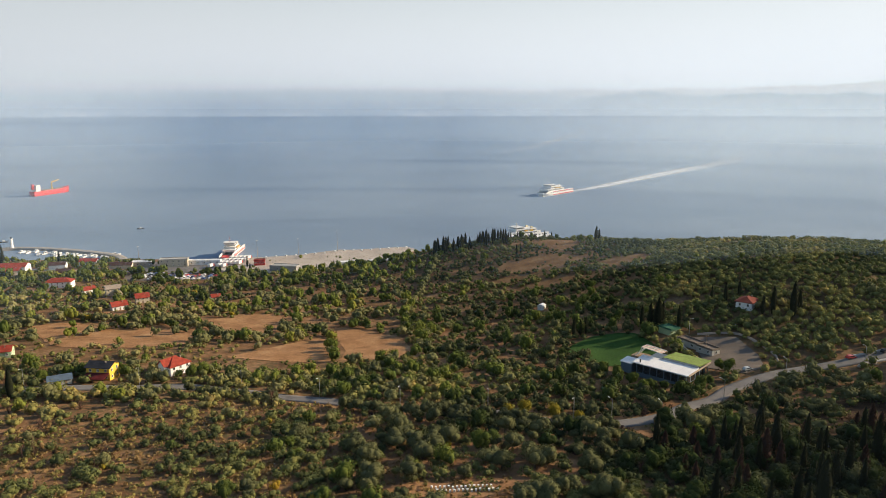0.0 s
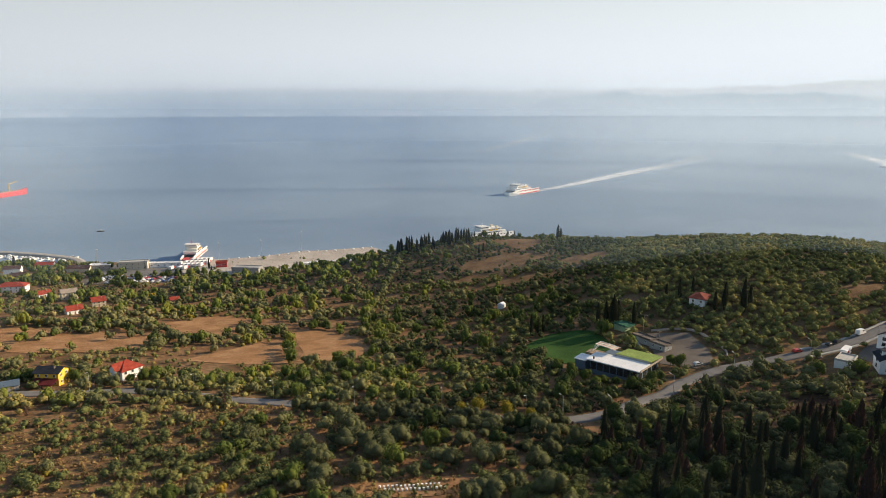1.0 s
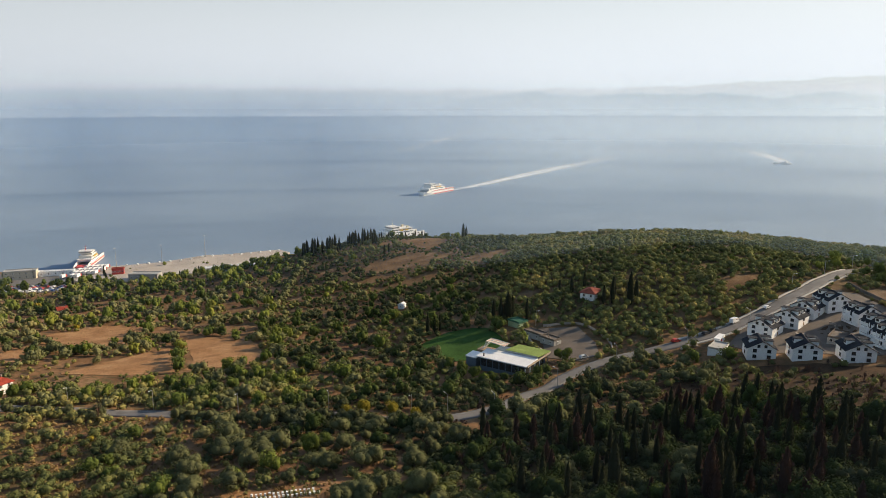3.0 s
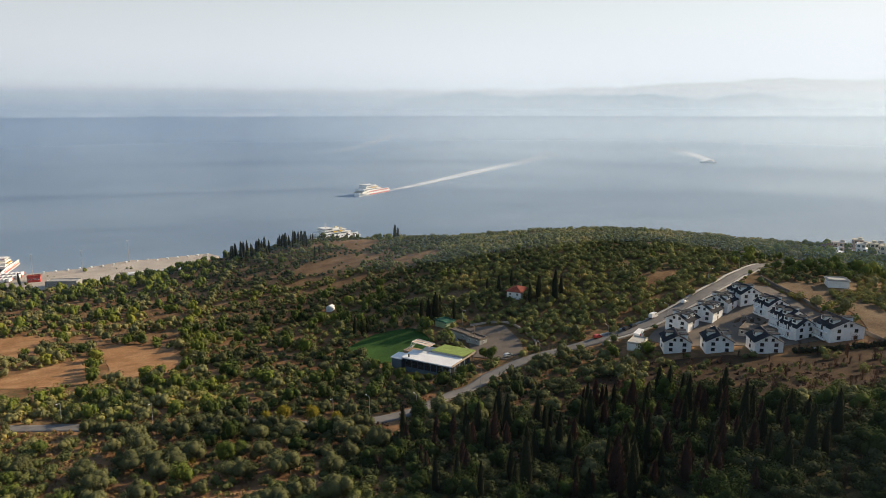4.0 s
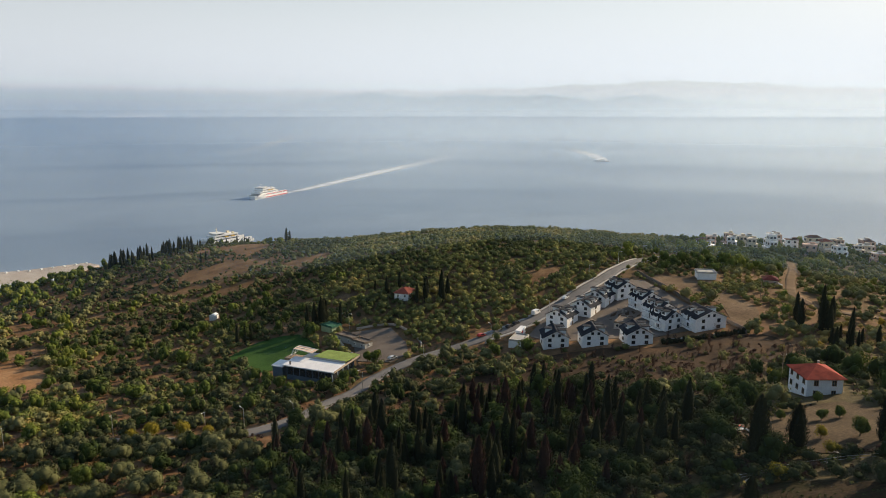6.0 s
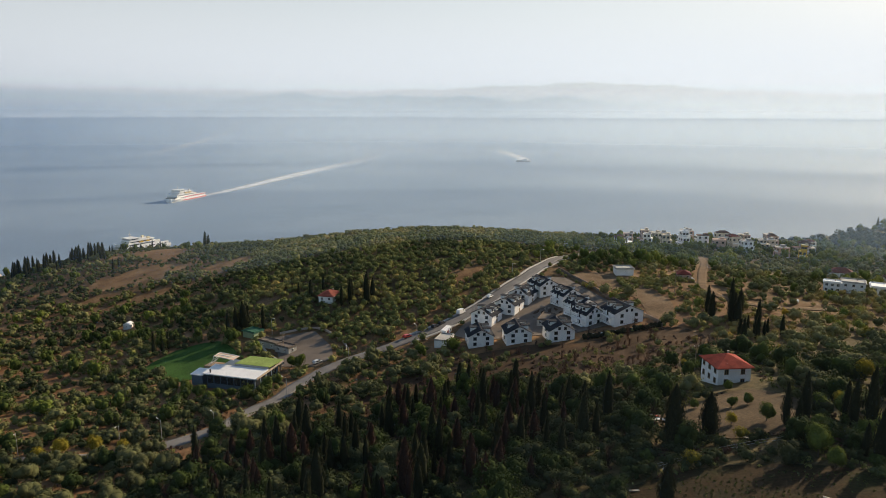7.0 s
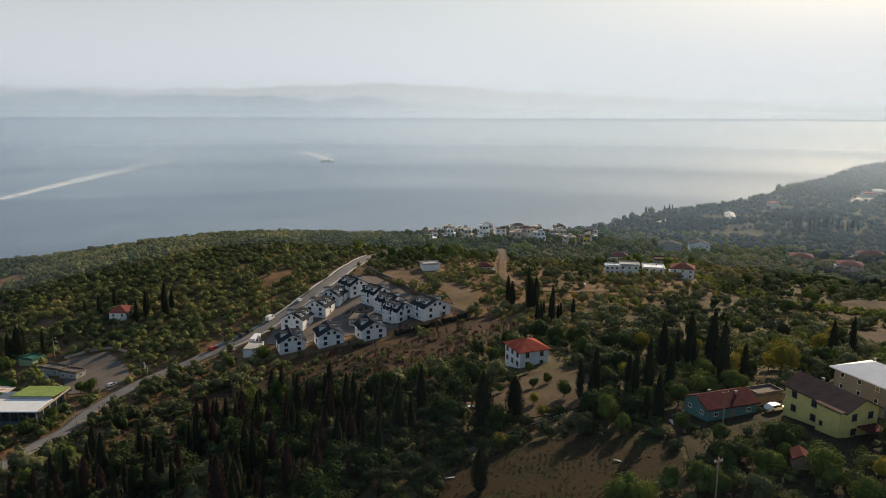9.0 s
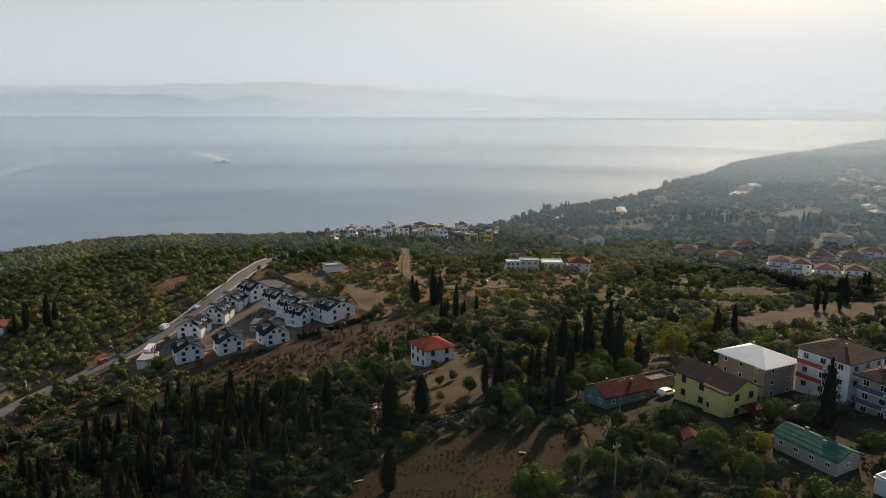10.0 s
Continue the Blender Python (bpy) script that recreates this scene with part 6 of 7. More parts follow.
for row in range(9):
    for col in range(15):
        cx, cy = -266 + col * 4.6 + row * 0.4, 583 + row * 4.4 + col * 0.5
        if r_cars.random() < 0.4 or not inside(LOTS[7][1], np.array(cx), np.array(cy)):
            continue
        k = r_cars.choice((0, 0, 0, 1, 1, 2, 3, 4))
        yaw = 5 + r_cars.uniform(-4, 4) + (180 if r_cars.random() < 0.5 else 0)
        if k not in proto:
            proto[k] = car(cx, cy, yaw, CARPAINTS[k], label="car parked in the harbour car park")
        else:
            copy_thing(proto[k], pose(cx, cy, gz(cx, cy) + 0.32, 0, 0, -yaw))


# ---- harbour ----
QUAY_EDGE = [(-206, 640), (-238, 688), (-222, 698), (-190, 700), (-150, 712), (-112, 741), (-96, 740), (-40, 758), (-28, 742), (-50, 700), (-84, 655), (-140, 628)]
tagged(patch("quay", QUAY_EDGE, 2.3, QUAY, cell=20, wobble=0, flat=0.0), "wide pale concrete ferry quay", "quay", kind="structure")
tagged(patch("quay", [(-206, 640), (-238, 688), (-262, 690), (-300, 672), (-296, 640), (-240, 626)], 2.2, ASPHALT, cell=20, wobble=0, flat=0.0), "asphalt waiting lanes of the ferry port", "quay", kind="structure")
tagged(strip("breakwater", [(-322, 690), (-340, 712), (-384, 734), (-430, 748), (-462, 752), (-480, 748)], 9.0, 1.3, ROCK, 0, 5.0, 3), "curved stone harbour breakwater", "breakwater", kind="structure")
for k in range(22):
    cx, cy = -212 + (k % 6) * 4.0 - (k // 6) * 3.2, 690 - (k // 6) * 12 + (k % 6) * 0.5
    if k % 7 == 5:
        continue
    q = proto.setdefault("lorry", None) or car(cx, cy, 8, CARPAINTS[0], truck=True, z=2.45, label="white box lorry queueing on the quay", group="queueing lorries")
    if proto["lorry"] is None:
        proto["lorry"] = q
    else:
        copy_thing(q, pose(cx, cy, 2.45, 0, 0, -8))
for hx, hy, ha, hw, hl, hh, wm, rm, lab in ((-259, 660, 80, 10, 26, 7, CREAM, GREY, "cream terminal building with a flat roof"), (-232, 668, 85, 6, 30, 4, WHITE, WHITEROOF, "white ticket hall on the quay"), (-290, 660, 80, 8, 18, 4.5, BROWNWALL, WHITEROOF, "brown harbour office with flat roof"), (-178, 665, 80, 6, 10, 5, REDPAINT, REDROOF, "small red kiosk on the quay"), (-148, 640, 100, 10, 26, 5, GREY, GREY, "grey toll canopy on the quay"), (-88, 662, 75, 7, 24, 4, WHITE, WHITEROOF, "long white quayside shed"), (-62, 676, 72, 4, 22, 3, WHITE, WHITEROOF, "row of white quayside containers on concrete"), (-44, 692, 72, 4, 6, 3, REDPAINT, REDPAINT, "red quayside container on concrete")):
    house("harbour_building", lab, hx, hy, ha, hw, hl, hh, "flat", 0, wm, rm, 2 if hh > 5 else 1, (1, 5), 0.6, 0, base=2.2, category="harbour building", door=False)
for k in range(16):
    t = k / 15
    bx, by = -180 + 140 * t, 702 + 54 * t + (6 if 0.4 < t < 0.62 else 0)
    if k == 0:
        stone_block = part("concrete_block", box(bmesh.new(), 0, 0, 0.6, 1.6, 2.6, 1.2), WHITE)
        bmesh_loc = pose(bx, by - 3, 2.3, 0, 0, 20)
        stone_block.matrix_world = bmesh_loc
        tagged(stone_block, "pale concrete barrier block on the quay edge", "concrete block", "barrier blocks")
    else:
        copy_thing(stone_block, pose(bx, by - 3, 2.3, 0, 0, 20 + 7 * (k % 3)))


def mast(x, y, z, h, label, heads=3):
    root = thing("light_mast", x, y, z, 0, label, "light mast", "harbour light masts")
    part("pole", tube(bmesh.new(), (0, 0, -1), (0, 0, h), 0.32, 0.16, 8), METAL, root)
    part("base", box(bmesh.new(), 0, 0, 0.4, 1.6, 1.6, 0.8), KERB, root)
    for k in range(heads):
        a = 2 * math.pi * k / heads
        part("lamp_head", box(bmesh.new(), math.cos(a) * 0.8, math.sin(a) * 0.8, h - 0.3, 0.9, 0.7, 0.3), FRAME, root)


mast(-112.5, 733, 2.3, 22, "tall steel light mast on the quay")
mast(-186, 688, 2.3, 20, "tall steel light mast on the quay")
mast(-148, 703, 2.3, 19, "tall steel light mast on the quay")
mast(-300, 676, 2.3, 16, "tall steel light mast on the quay")


def street_lamp(x, y, yaw):
    root = thing("street_lamp", x, y, gz(x, y), yaw, "slim grey street lamp beside the road", "street lamp", "street lamps")
    part("pole", tube(bmesh.new(), (0, 0, -0.5), (0, 0, 8.0), 0.13, 0.08, 8), METAL, root)
    part("arm", tube(bmesh.new(), (0, 0, 7.9), (0, 1.6, 8.3), 0.06, 0.05, 6), METAL, root)
    part("lamp_head", loft(bmesh.new(), [[(-0.16, 1.5, 8.22), (0.16, 1.5, 8.22), (0.16, 1.5, 8.36), (-0.16, 1.5, 8.36)], [(-0.1, 2.3, 8.34), (0.1, 2.3, 8.34), (0.1, 2.3, 8.42), (-0.1, 2.3, 8.42)]]), FRAME, root)
    return root


first_lamp = street_lamp(-83.9, 275.3, 190)
for lx, ly, la in ((-49.6, 265.2, 200), (-16.6, 255, 195), (17.2, 251.6, 190), (47.4, 237.8, 210), (76.3, 228.6, 340), (107, 251, 320), (138.5, 268, 350), (172.5, 272, 350), (208, 282, 335), (252, 316, 150), (283, 333, 150), (-128, 279, 180), (-176, 277.5, 180), (121, 330, 150), (60, 233, 330), (310, 346, 160)):
    copy_thing(first_lamp, pose(lx, ly, gz(lx, ly), 0, 0, -la))


def pole_thing(x, y, h, label):
    root = thing("utility_pole", x, y, gz(x, y), 20, label, "utility pole", "utility poles")
    part("pole", tube(bmesh.new(), (0, 0, -0.5), (0, 0, h), 0.16, 0.11, 7), TIMBER, root)
    part("crossarm", box(bmesh.new(), 0, 0, h - 0.6, 1.8, 0.12, 0.14), TIMBER, root)
    for q in (-0.75, 0, 0.75):
        part("insulator", tube(bmesh.new(), (q, 0, h - 0.5), (q, 0, h - 0.25), 0.06, 0.04, 6), FRAME, root)


for px, py, h in ((148, 43, 8.5), (149.2, 43.6, 8.0), (300, 243, 13), (203, 12, 10), (214, 150, 9), (120, 305, 9), (176, 55, 8), (545, 120, 11), (520, 90, 11), (640, 120, 11)):
    pole_thing(px, py, h, "weathered timber utility pole")


# ---- ships and boats ----
def hull_mesh(L, B, depth, sheer, keel=1.0, ramp=False):
    """A ship's hull: sections from stern (-y) to bow (+y)."""
    rings = []
    for t in np.linspace(-1, 1, 15):
        y = t * L / 2
        full = 1.0 if t < 0.45 else max(0.06 if not ramp else 0.55, math.cos((t - 0.45) / 0.55 * math.pi / 2) ** 0.8)
        full *= 1.0 if t > -0.85 else 0.9
        b, top = B / 2 * full, depth + sheer * max(0, t) ** 2.2
        rings.append([(-b * 0.82, y * 0.97, -keel), (b * 0.82, y * 0.97, -keel), (b, y, top * 0.45), (b, y, top), (-b, y, top), (-b, y, top * 0.45)])
    return loft(bmesh.new(), rings)


def ship_band(L, B, z0, z1, grow=0.06):
    """A painted or plated strake round the parallel body of a hull."""
    bm = bmesh.new()
    for s in (-1, 1):
        box(bm, s * (B / 2 + grow / 2), -L * 0.13, (z0 + z1) / 2, grow, L * 0.7, z1 - z0)
    return bm


def ferry(x, y, z, yaw, L, B, label, hull_m, stripe=None, tiers=2, ramp=True, house_at=0.12, house_long=0.4, funnel_m=None):
    """A double-sided car ferry: open deck between high bulwarks, a passenger house bridging it. Bow towards +y."""
    root = thing("ferry", x, y, z, yaw, label, "ferry")
    k = L / 76.0
    part("hull", hull_mesh(L, B, 3.6 * k, 1.0 * k, 1.0, True), hull_m, root)
    if stripe:
        part("stripe", ship_band(L, B, 0.9 * k, 2.0 * k, 0.1), stripe, root, "red hull stripe")
        part("stripe", ship_band(L, B, 5.2 * k, 5.9 * k, 0.12), stripe, root, "red bulwark stripe")
    part("car_deck", box(bmesh.new(), 0, -L * 0.02, 3.7 * k, B * 0.92, L * 0.9, 0.3), DECK, root, "green-grey open car deck")
    for s in (-1, 1):
        b = part("bulwark", box(bmesh.new(), s * B * 0.485, -L * 0.05, 5.2 * k, B * 0.03, L * 0.8, 3.2 * k), STEELWHITE, root, "white deck bulwark")
        for q in range(12):
            part("port", box(bmesh.new(), s * (B * 0.5 + 0.03), -L * 0.4 + q * L * 0.062, 4.9 * k, 0.1, L * 0.03, 1.1 * k), PANE, b)
        part("bow_door", loft(bmesh.new(), [[(s * B * a, L * f, h * k) for a, h in ((0.46, 3.6), (0.5, 3.6), (0.5, t), (0.46, t))] for f, t in ((0.35, 6.8), (0.46, 5.2))]), STEELWHITE, root)
    zz = 6.8 * k
    for t in range(tiers):
        w, l = B * (1.0 - 0.12 * t), L * house_long * (1 - 0.24 * t)
        cy = L * (house_at - 0.03 * t)
        d = part("deck_house", box(bmesh.new(), 0, cy, zz + 1.25 * k, w, l, 2.5 * k), STEELWHITE, root, "white passenger deck")
        part("window_band", box(bmesh.new(), 0, cy, zz + 1.4 * k, w + 0.12, l * 0.9, 0.8 * k), PANE, d)
        part("deck_edge", box(bmesh.new(), 0, cy, zz + 2.6 * k, w + 1.0 * k, l + 2.4 * k, 0.25), STEELWHITE, d)
        for s in (-1, 1):
            part("rail", box(bmesh.new(), s * (w / 2 + 0.4 * k), cy, zz + 3.4 * k, 0.08, l + 2.0 * k, 0.12), FRAME, d)
        zz += 2.75 * k
    cy = L * (house_at + house_long * 0.16)
    w = part("bridge", loft(bmesh.new(), [[(a * B * q, cy + b * L * 0.06 * q2, h) for a, b in ((-0.42, -1), (0.42, -1), (0.42, 1), (-0.42, 1))] for h, q, q2 in ((zz, 1.0, 1.0), (zz + 2.4 * k, 1.06, 1.15))]), STEELWHITE, root, "white wheelhouse")
    part("window_band", box(bmesh.new(), 0, cy, zz + 1.5 * k, B * 0.9, L * 0.131, 0.8 * k), PANE, w)
    part("bridge_roof", box(bmesh.new(), 0, cy, zz + 2.55 * k, B * 0.98, L * 0.15, 0.25), STEELWHITE, w)
    m = part("mast", tube(bmesh.new(), (0, cy, zz + 2 * k), (0, cy, zz + 9 * k), 0.35 * k, 0.14 * k, 6), funnel_m or STEELWHITE, root)
    part("radar", box(bmesh.new(), 0, cy + 0.5, zz + 6.0 * k, 3.6 * k, 0.4, 0.5), STEELWHITE, m)
    for s in (-1, 1):
        part("funnel", loft(bmesh.new(), [[(s * B * 0.32 + a * q * k, L * (house_at - house_long * 0.3) + b * q * k, h * k) for a, b in ((-0.9, -1.5), (0.9, -1.5), (0.9, 1.5), (-0.9, 1.5))] for h, q in ((9, 1.1), (14.5, 0.85))]), funnel_m or STEELWHITE, root, "coloured funnel")
        for q in range(2):
            part("lifeboat", loft(bmesh.new(), [[(s * B * 0.5 + a * r * k, L * (house_at - 0.12 + q * 0.1) + e * k, 10.4 * k + b * r * k) for a, b in ((-0.9, 0.5), (-0.5, -0.7), (0.5, -0.7), (0.9, 0.5), (0, 0.9))] for e, r in ((-2.6, 0.3), (-1.4, 1), (1.4, 1), (2.6, 0.3))]), ORANGE, root, "orange lifeboat")
    if ramp:
        part("bow_ramp", loft(bmesh.new(), [[(-B * 0.3, L * f, h), (B * 0.3, L * f, h), (B * 0.3, L * f, h + 0.4), (-B * 0.3, L * f, h + 0.4)] for f, h in ((0.46, 3.4 * k), (0.56, 2.5))]), DECK, root, "lowered bow ramp")
    return root


ferry(-222, 724, 0, 177, 66, 12.5, "red and white car ferry docked with its ramp down", SHIPRED, STEELWHITE, 3, True, 0.06, 0.36, SHIPRED)
ferry(92, 815, 0, 238, 80, 15, "white and cream car ferry moored behind the hill", STEELWHITE, None, 2, True, 0.0, 0.5, SHIPCREAM)
ferry(204, 1268, 0, 221, 98, 19, "white car ferry with red stripes under way", STEELWHITE, SHIPRED, 2, False, 0.14, 0.5)
ferry(1237, 1768, 2.4, 150, 46, 15, "small grey-white ferry under way in the haze", GREY, None, 2, False)


def coaster(x, y, yaw, L, B):
    root = thing("cargo_ship", x, y, 0, yaw, "bright red cargo ship at anchor on calm water", "cargo ship")
    part("hull", hull_mesh(L, B, 8.2, 3.4, 1.0), SHIPRED, root)
    for k in range(4):
        part("hatch_cover", box(bmesh.new(), 0, -L * 0.16 + k * L * 0.14, 8.9, B * 0.72, L * 0.115, 1.4), BROWNWALL, root)
    d = part("deck_house", box(bmesh.new(), 0, -L * 0.38, 13.4, B * 0.85, L * 0.11, 11.0), STEELWHITE, root, "white bridge tower")
    part("window_band", box(bmesh.new(), 0, -L * 0.378, 17.6, B * 0.81, L * 0.12, 0.9), PANE, d)
    part("bridge_wing", box(bmesh.new(), 0, -L * 0.37, 19.1, B * 1.0, L * 0.06, 0.5), STEELWHITE, d)
    part("funnel", box(bmesh.new(), 0, -L * 0.46, 16.5, 3.4, 4.0, 9.0), SHIPRED, root)
    c = bmesh.new()
    tube(c, (0, L * 0.04, 7), (0, L * 0.04, 21.5), 1.2, 0.9, 8)
    part("crane_post", c, ORANGE, root, "yellow deck crane")
    c = bmesh.new()
    tube(c, (0, L * 0.04, 21.2), (0, L * 0.26, 25.0), 0.9, 0.6, 6)
    part("crane_jib", c, ORANGE, root)
    part("mast", tube(bmesh.new(), (0, L * 0.42, 6), (0, L * 0.42, 13), 0.3, 0.15, 6), STEELWHITE, root)


coaster(-714, 1272, 16, 84, 13)


def small_boat(x, y, yaw, L, paint, z=0.0, cabin=True, label="small white motor boat on the water", group="small boats"):
    root = thing("boat", x, y, z, yaw, label, "boat", group)
    part("hull", hull_mesh(L, L * 0.3, L * 0.1, L * 0.06, 0.4), paint, root)
    if cabin:
        c = part("cabin", box(bmesh.new(), 0, -L * 0.05, L * 0.17, L * 0.2, L * 0.34, L * 0.15), STEELWHITE, root)
        part("window_band", box(bmesh.new(), 0, -L * 0.04, L * 0.19, L * 0.205, L * 0.33, L * 0.05), PANE, c)
    part("mast", tube(bmesh.new(), (0, 0, 0.3), (0, 0, L * 0.62), 0.06, 0.03, 5), METAL, root)
    return root


b0 = small_boat(-345, 722, 60, 11, STEELWHITE, label="white motor boat moored behind the breakwater")
rb = random.Random(3)
for k in range(16):
    t = k / 15
    copy_thing(b0, pose(-345 - 105 * t + rb.uniform(-2, 2), 704 + 33 * t + rb.uniform(-6, 6), 0, 0, 0, -rb.uniform(-30, 30)))
small_boat(-388, 887, 250, 9, DARK, label="dark fishing boat crossing the bay")
small_boat(-507, 794, 250, 9, DARK, label="dark fishing boat crossing the bay")
small_boat(677, 3488, 215, 44, STEELWHITE, 39.5, label="far white ferry in the haze")
small_boat(-418, 3779, 245, 34, STEELWHITE, 51, label="far white boat in the haze")
small_boat(1034, 3829, 215, 36, GREY, 58.5, label="far grey boat in the haze")
lh = thing("harbour_light", -470, 750, 2.3, 0, "white harbour light tower at the breakwater's end", "lighthouse")
part("tower", tube(bmesh.new(), (0, 0, -0.5), (0, 0, 10), 1.8, 1.2, 12), WHITE, lh)
part("gallery", tube(bmesh.new(), (0, 0, 10), (0, 0, 10.4), 1.9, 1.9, 12), WHITE, lh)
part("lantern", tube(bmesh.new(), (0, 0, 10.4), (0, 0, 12.2), 1.0, 0.7, 10), PANE, lh)


def wake(pts, w0, w1, label):
    """A fading foam trail lying on the water; pts from the ship outward."""
    c = smooth_line(pts, 14.0)
    k = len(c)
    t = np.gradient(c, axis=0)
    nrm = np.stack([-t[:, 1], t[:, 0]], -1) / np.linalg.norm(t, axis=1)[:, None]
    f = np.linspace(0, 1, k)
    w = w0 + (w1 - w0) * np.sqrt(f)
    us = np.linspace(-0.5, 0.5, 7)
    P = c[:, None] + nrm[:, None] * (us[None] * w[:, None])[..., None]
    Z = sea_level(np.hypot(P[..., 0] - MID[0], P[..., 1] - MID[1])) + 0.25
    V = np.dstack([P, Z]).reshape(-1, 3)
    F = []
    for i in range(k - 1):
        for j in range(6):
            a = i * 7 + j
            F.append((a, a + 7, a + 8, a + 1))
    fade = np.clip(np.minimum((1 - f) * 1.6, 1.0)[:, None] * np.clip(1.25 - (2 * np.abs(us)) ** 2, 0, 1)[None], 0, 1)
    fade[:, 0] = fade[:, -1] = 0
    ob = new("wake", tri_mesh("wake", V, np.array(F), WAKE, fade.ravel()))
    ob.visible_shadow = False
    tagged(ob, label, "wake", kind="stuff")


def wake_material():
    m, n, l, p = mat_base("foam_trail")
    at = n.new("ShaderNodeAttribute")
    at.attribute_name = "tint"
    t = noise_node(n, l, 0.05, 5.0, "World")
    r = ramp_node(n, l, t.outputs[0], [(0.3, (0.45, 0.45, 0.45)), (0.65, (1, 1, 1))])
    mm = n.new("ShaderNodeMath")
    mm.operation = "MULTIPLY"
    l.new(at.outputs["Fac"], mm.inputs[0])
    l.new(r.outputs[0], mm.inputs[1])
    m2 = n.new("ShaderNodeMath")
    m2.operation = "MULTIPLY"
    l.new(mm.outputs[0], m2.inputs[0])
    m2.inputs[1].default_value = 0.75
    l.new(m2.outputs[0], p.inputs["Alpha"])
    p.inputs["Base Color"].default_value = (0.8, 0.83, 0.85, 1)
    p.inputs["Roughness"].default_value = 0.9
    return m


WAKE = wake_material()
wake([(236, 1304), (250, 1322), (311, 1394), (434, 1558), (589, 1760), (774, 1983), (880, 2130), (991, 2354)], 12, 84, "pale foam wake trailing behind the ferry")
wake([(1246, 1784), (1309, 1892), (1398, 2133), (1482, 2421)], 16, 90, "pale foam wake behind the small ferry")
wake([(690, 3510), (640, 3420), (578, 3281), (368, 2774), (184, 2397)], 20, 70, "faint old wake crossing the gulf")
wake([(-418, 3779), (-330, 3790), (-160, 3800), (169, 3795)], 20, 60, "faint far wake")
# far shore: works and warehouses at the water's edge
fr = random.Random(17)
for az, l, h in ((-30.0, 90, 12), (-27.6, 150, 26), (-26.0, 55, 24), (-29.5, 120, 9), (-22.8, 80, 10), (-21.5, 60, 9), (-19.8, 120, 12), (-18.9, 60, 14), (-16.4, 110, 16), (-15.2, 60, 10), (-13.2, 60, 12), (-12.0, 110, 14), (-10.4, 60, 10), (-5.2, 70, 14), (-3.2, 120, 16), (-1.6, 150, 20), (-0.4, 100, 18), (2.4, 60, 12), (4.4, 50, 9), (6.2, 60, 10), (8.0, 40, 9), (10.2, 60, 10), (16.0, 40, 10), (22.0, 36, 10), (27.5, 60, 12)):
    x, y, _ = at_polar(az, 4838)
    root = thing("factory_hall", x, y, 110.0, az + 90, "pale factory hall on the far shore", "factory hall", "far shore halls")
    part("wall", box(bmesh.new(), 0, 0, h / 2 - 3, 10, l, h + 2), FARWALL, root)
    part("roof", box(bmesh.new(), 0, 0, h - 1.4, 11, l + 2, 1.2), FARWALL if fr.random() < 0.6 else FARROOF, root)

# ---- yards and small things ----
dr = random.Random(9)
heap = thing("scrap_heap", 163.5, 117.5, gz(163.5, 117.5), 30, "heap of scrap boards and tarpaulins in the yard", "scrap heap")
for k in range(16):
    part("board", box(bmesh.new(), dr.uniform(-2.4, 2.4), dr.uniform(-2.4, 2.4), 0.2 + 0.09 * k, dr.uniform(0.5, 1.2), dr.uniform(1.5, 3.4), 0.12, dr.uniform(0, 180)), (WHITEROOF, REDPAINT, TIMBER, GREY, BLUEGREY)[k % 5], heap)
hv = None
for row, (hx, hy) in enumerate(((-3.2, 181.4), (-1.6, 178.9))):
    for k in range(15):
        x, y = hx + k * 1.2, hy - k * 0.05 + dr.uniform(-0.3, 0.3)
        if hv is None:
            hv = thing("beehive", x, y, gz(x, y) + 0.2, 15, "white wooden beehive in a row on bare ground", "beehive", "rows of beehives")
            part("body", box(bmesh.new(), 0, 0, 0.32, 0.5, 0.55, 0.55), WHITE, hv)
            part("lid", box(bmesh.new(), 0, 0, 0.64, 0.6, 0.65, 0.1), WHITEROOF, hv)
        else:
            copy_thing(hv, pose(x, y, gz(x, y) + 0.2, 0, 0, dr.uniform(-20, 20)))
for bx, by, bl, ba in ((152, 64, 1.6, 20), (143.5, 92.5, 2.4, 100), (133, 90, 2.2, 60), (166, 92, 1.6, 10), (170, 91, 1.8, 70), (172, 64, 2.5, 130), (160, 88, 2.0, 40), (147, 56, 2.0, 15)):
    ob = part("plank_pile", box(box(box(bmesh.new(), 0, 0, 0.1, 0.24, bl, 0.1), 0.2, 0.1, 0.16, 0.2, bl * 0.9, 0.08, 8), -0.1, 0, 0.24, 0.18, bl * 0.8, 0.08, -6), STONE)
    ob.matrix_world = pose(bx, by, gz(bx, by) + 0.18, 0, 0, ba)
    tagged(ob, "weathered pale planks lying in the garden", "planks", "garden planks")
# fence between garden and yard
fence = thing("fence", 0, 0, 0, 0, "rough post fence between garden and yard", "fence")
fp = [(140, 95), (146, 93), (152, 92), (158, 90), (164, 88), (170, 85), (176, 82), (180, 79)]
for (ax, ay), (bx, by) in zip(fp, fp[1:]):
    for k in range(3):
        t = k / 3
        x, y = ax + (bx - ax) * t, ay + (by - ay) * t
        part("post", tube(bmesh.new(), (x, y, gz(x, y) - 0.3), (x, y, gz(x, y) + 1.35), 0.07, 0.06, 6), TIMBER, fence)
    for zz in (0.5, 1.1):
        part("rail", tube(bmesh.new(), (ax, ay, gz(ax, ay) + zz), (bx, by, gz(bx, by) + zz), 0.03, 0.03, 5), METAL, fence)


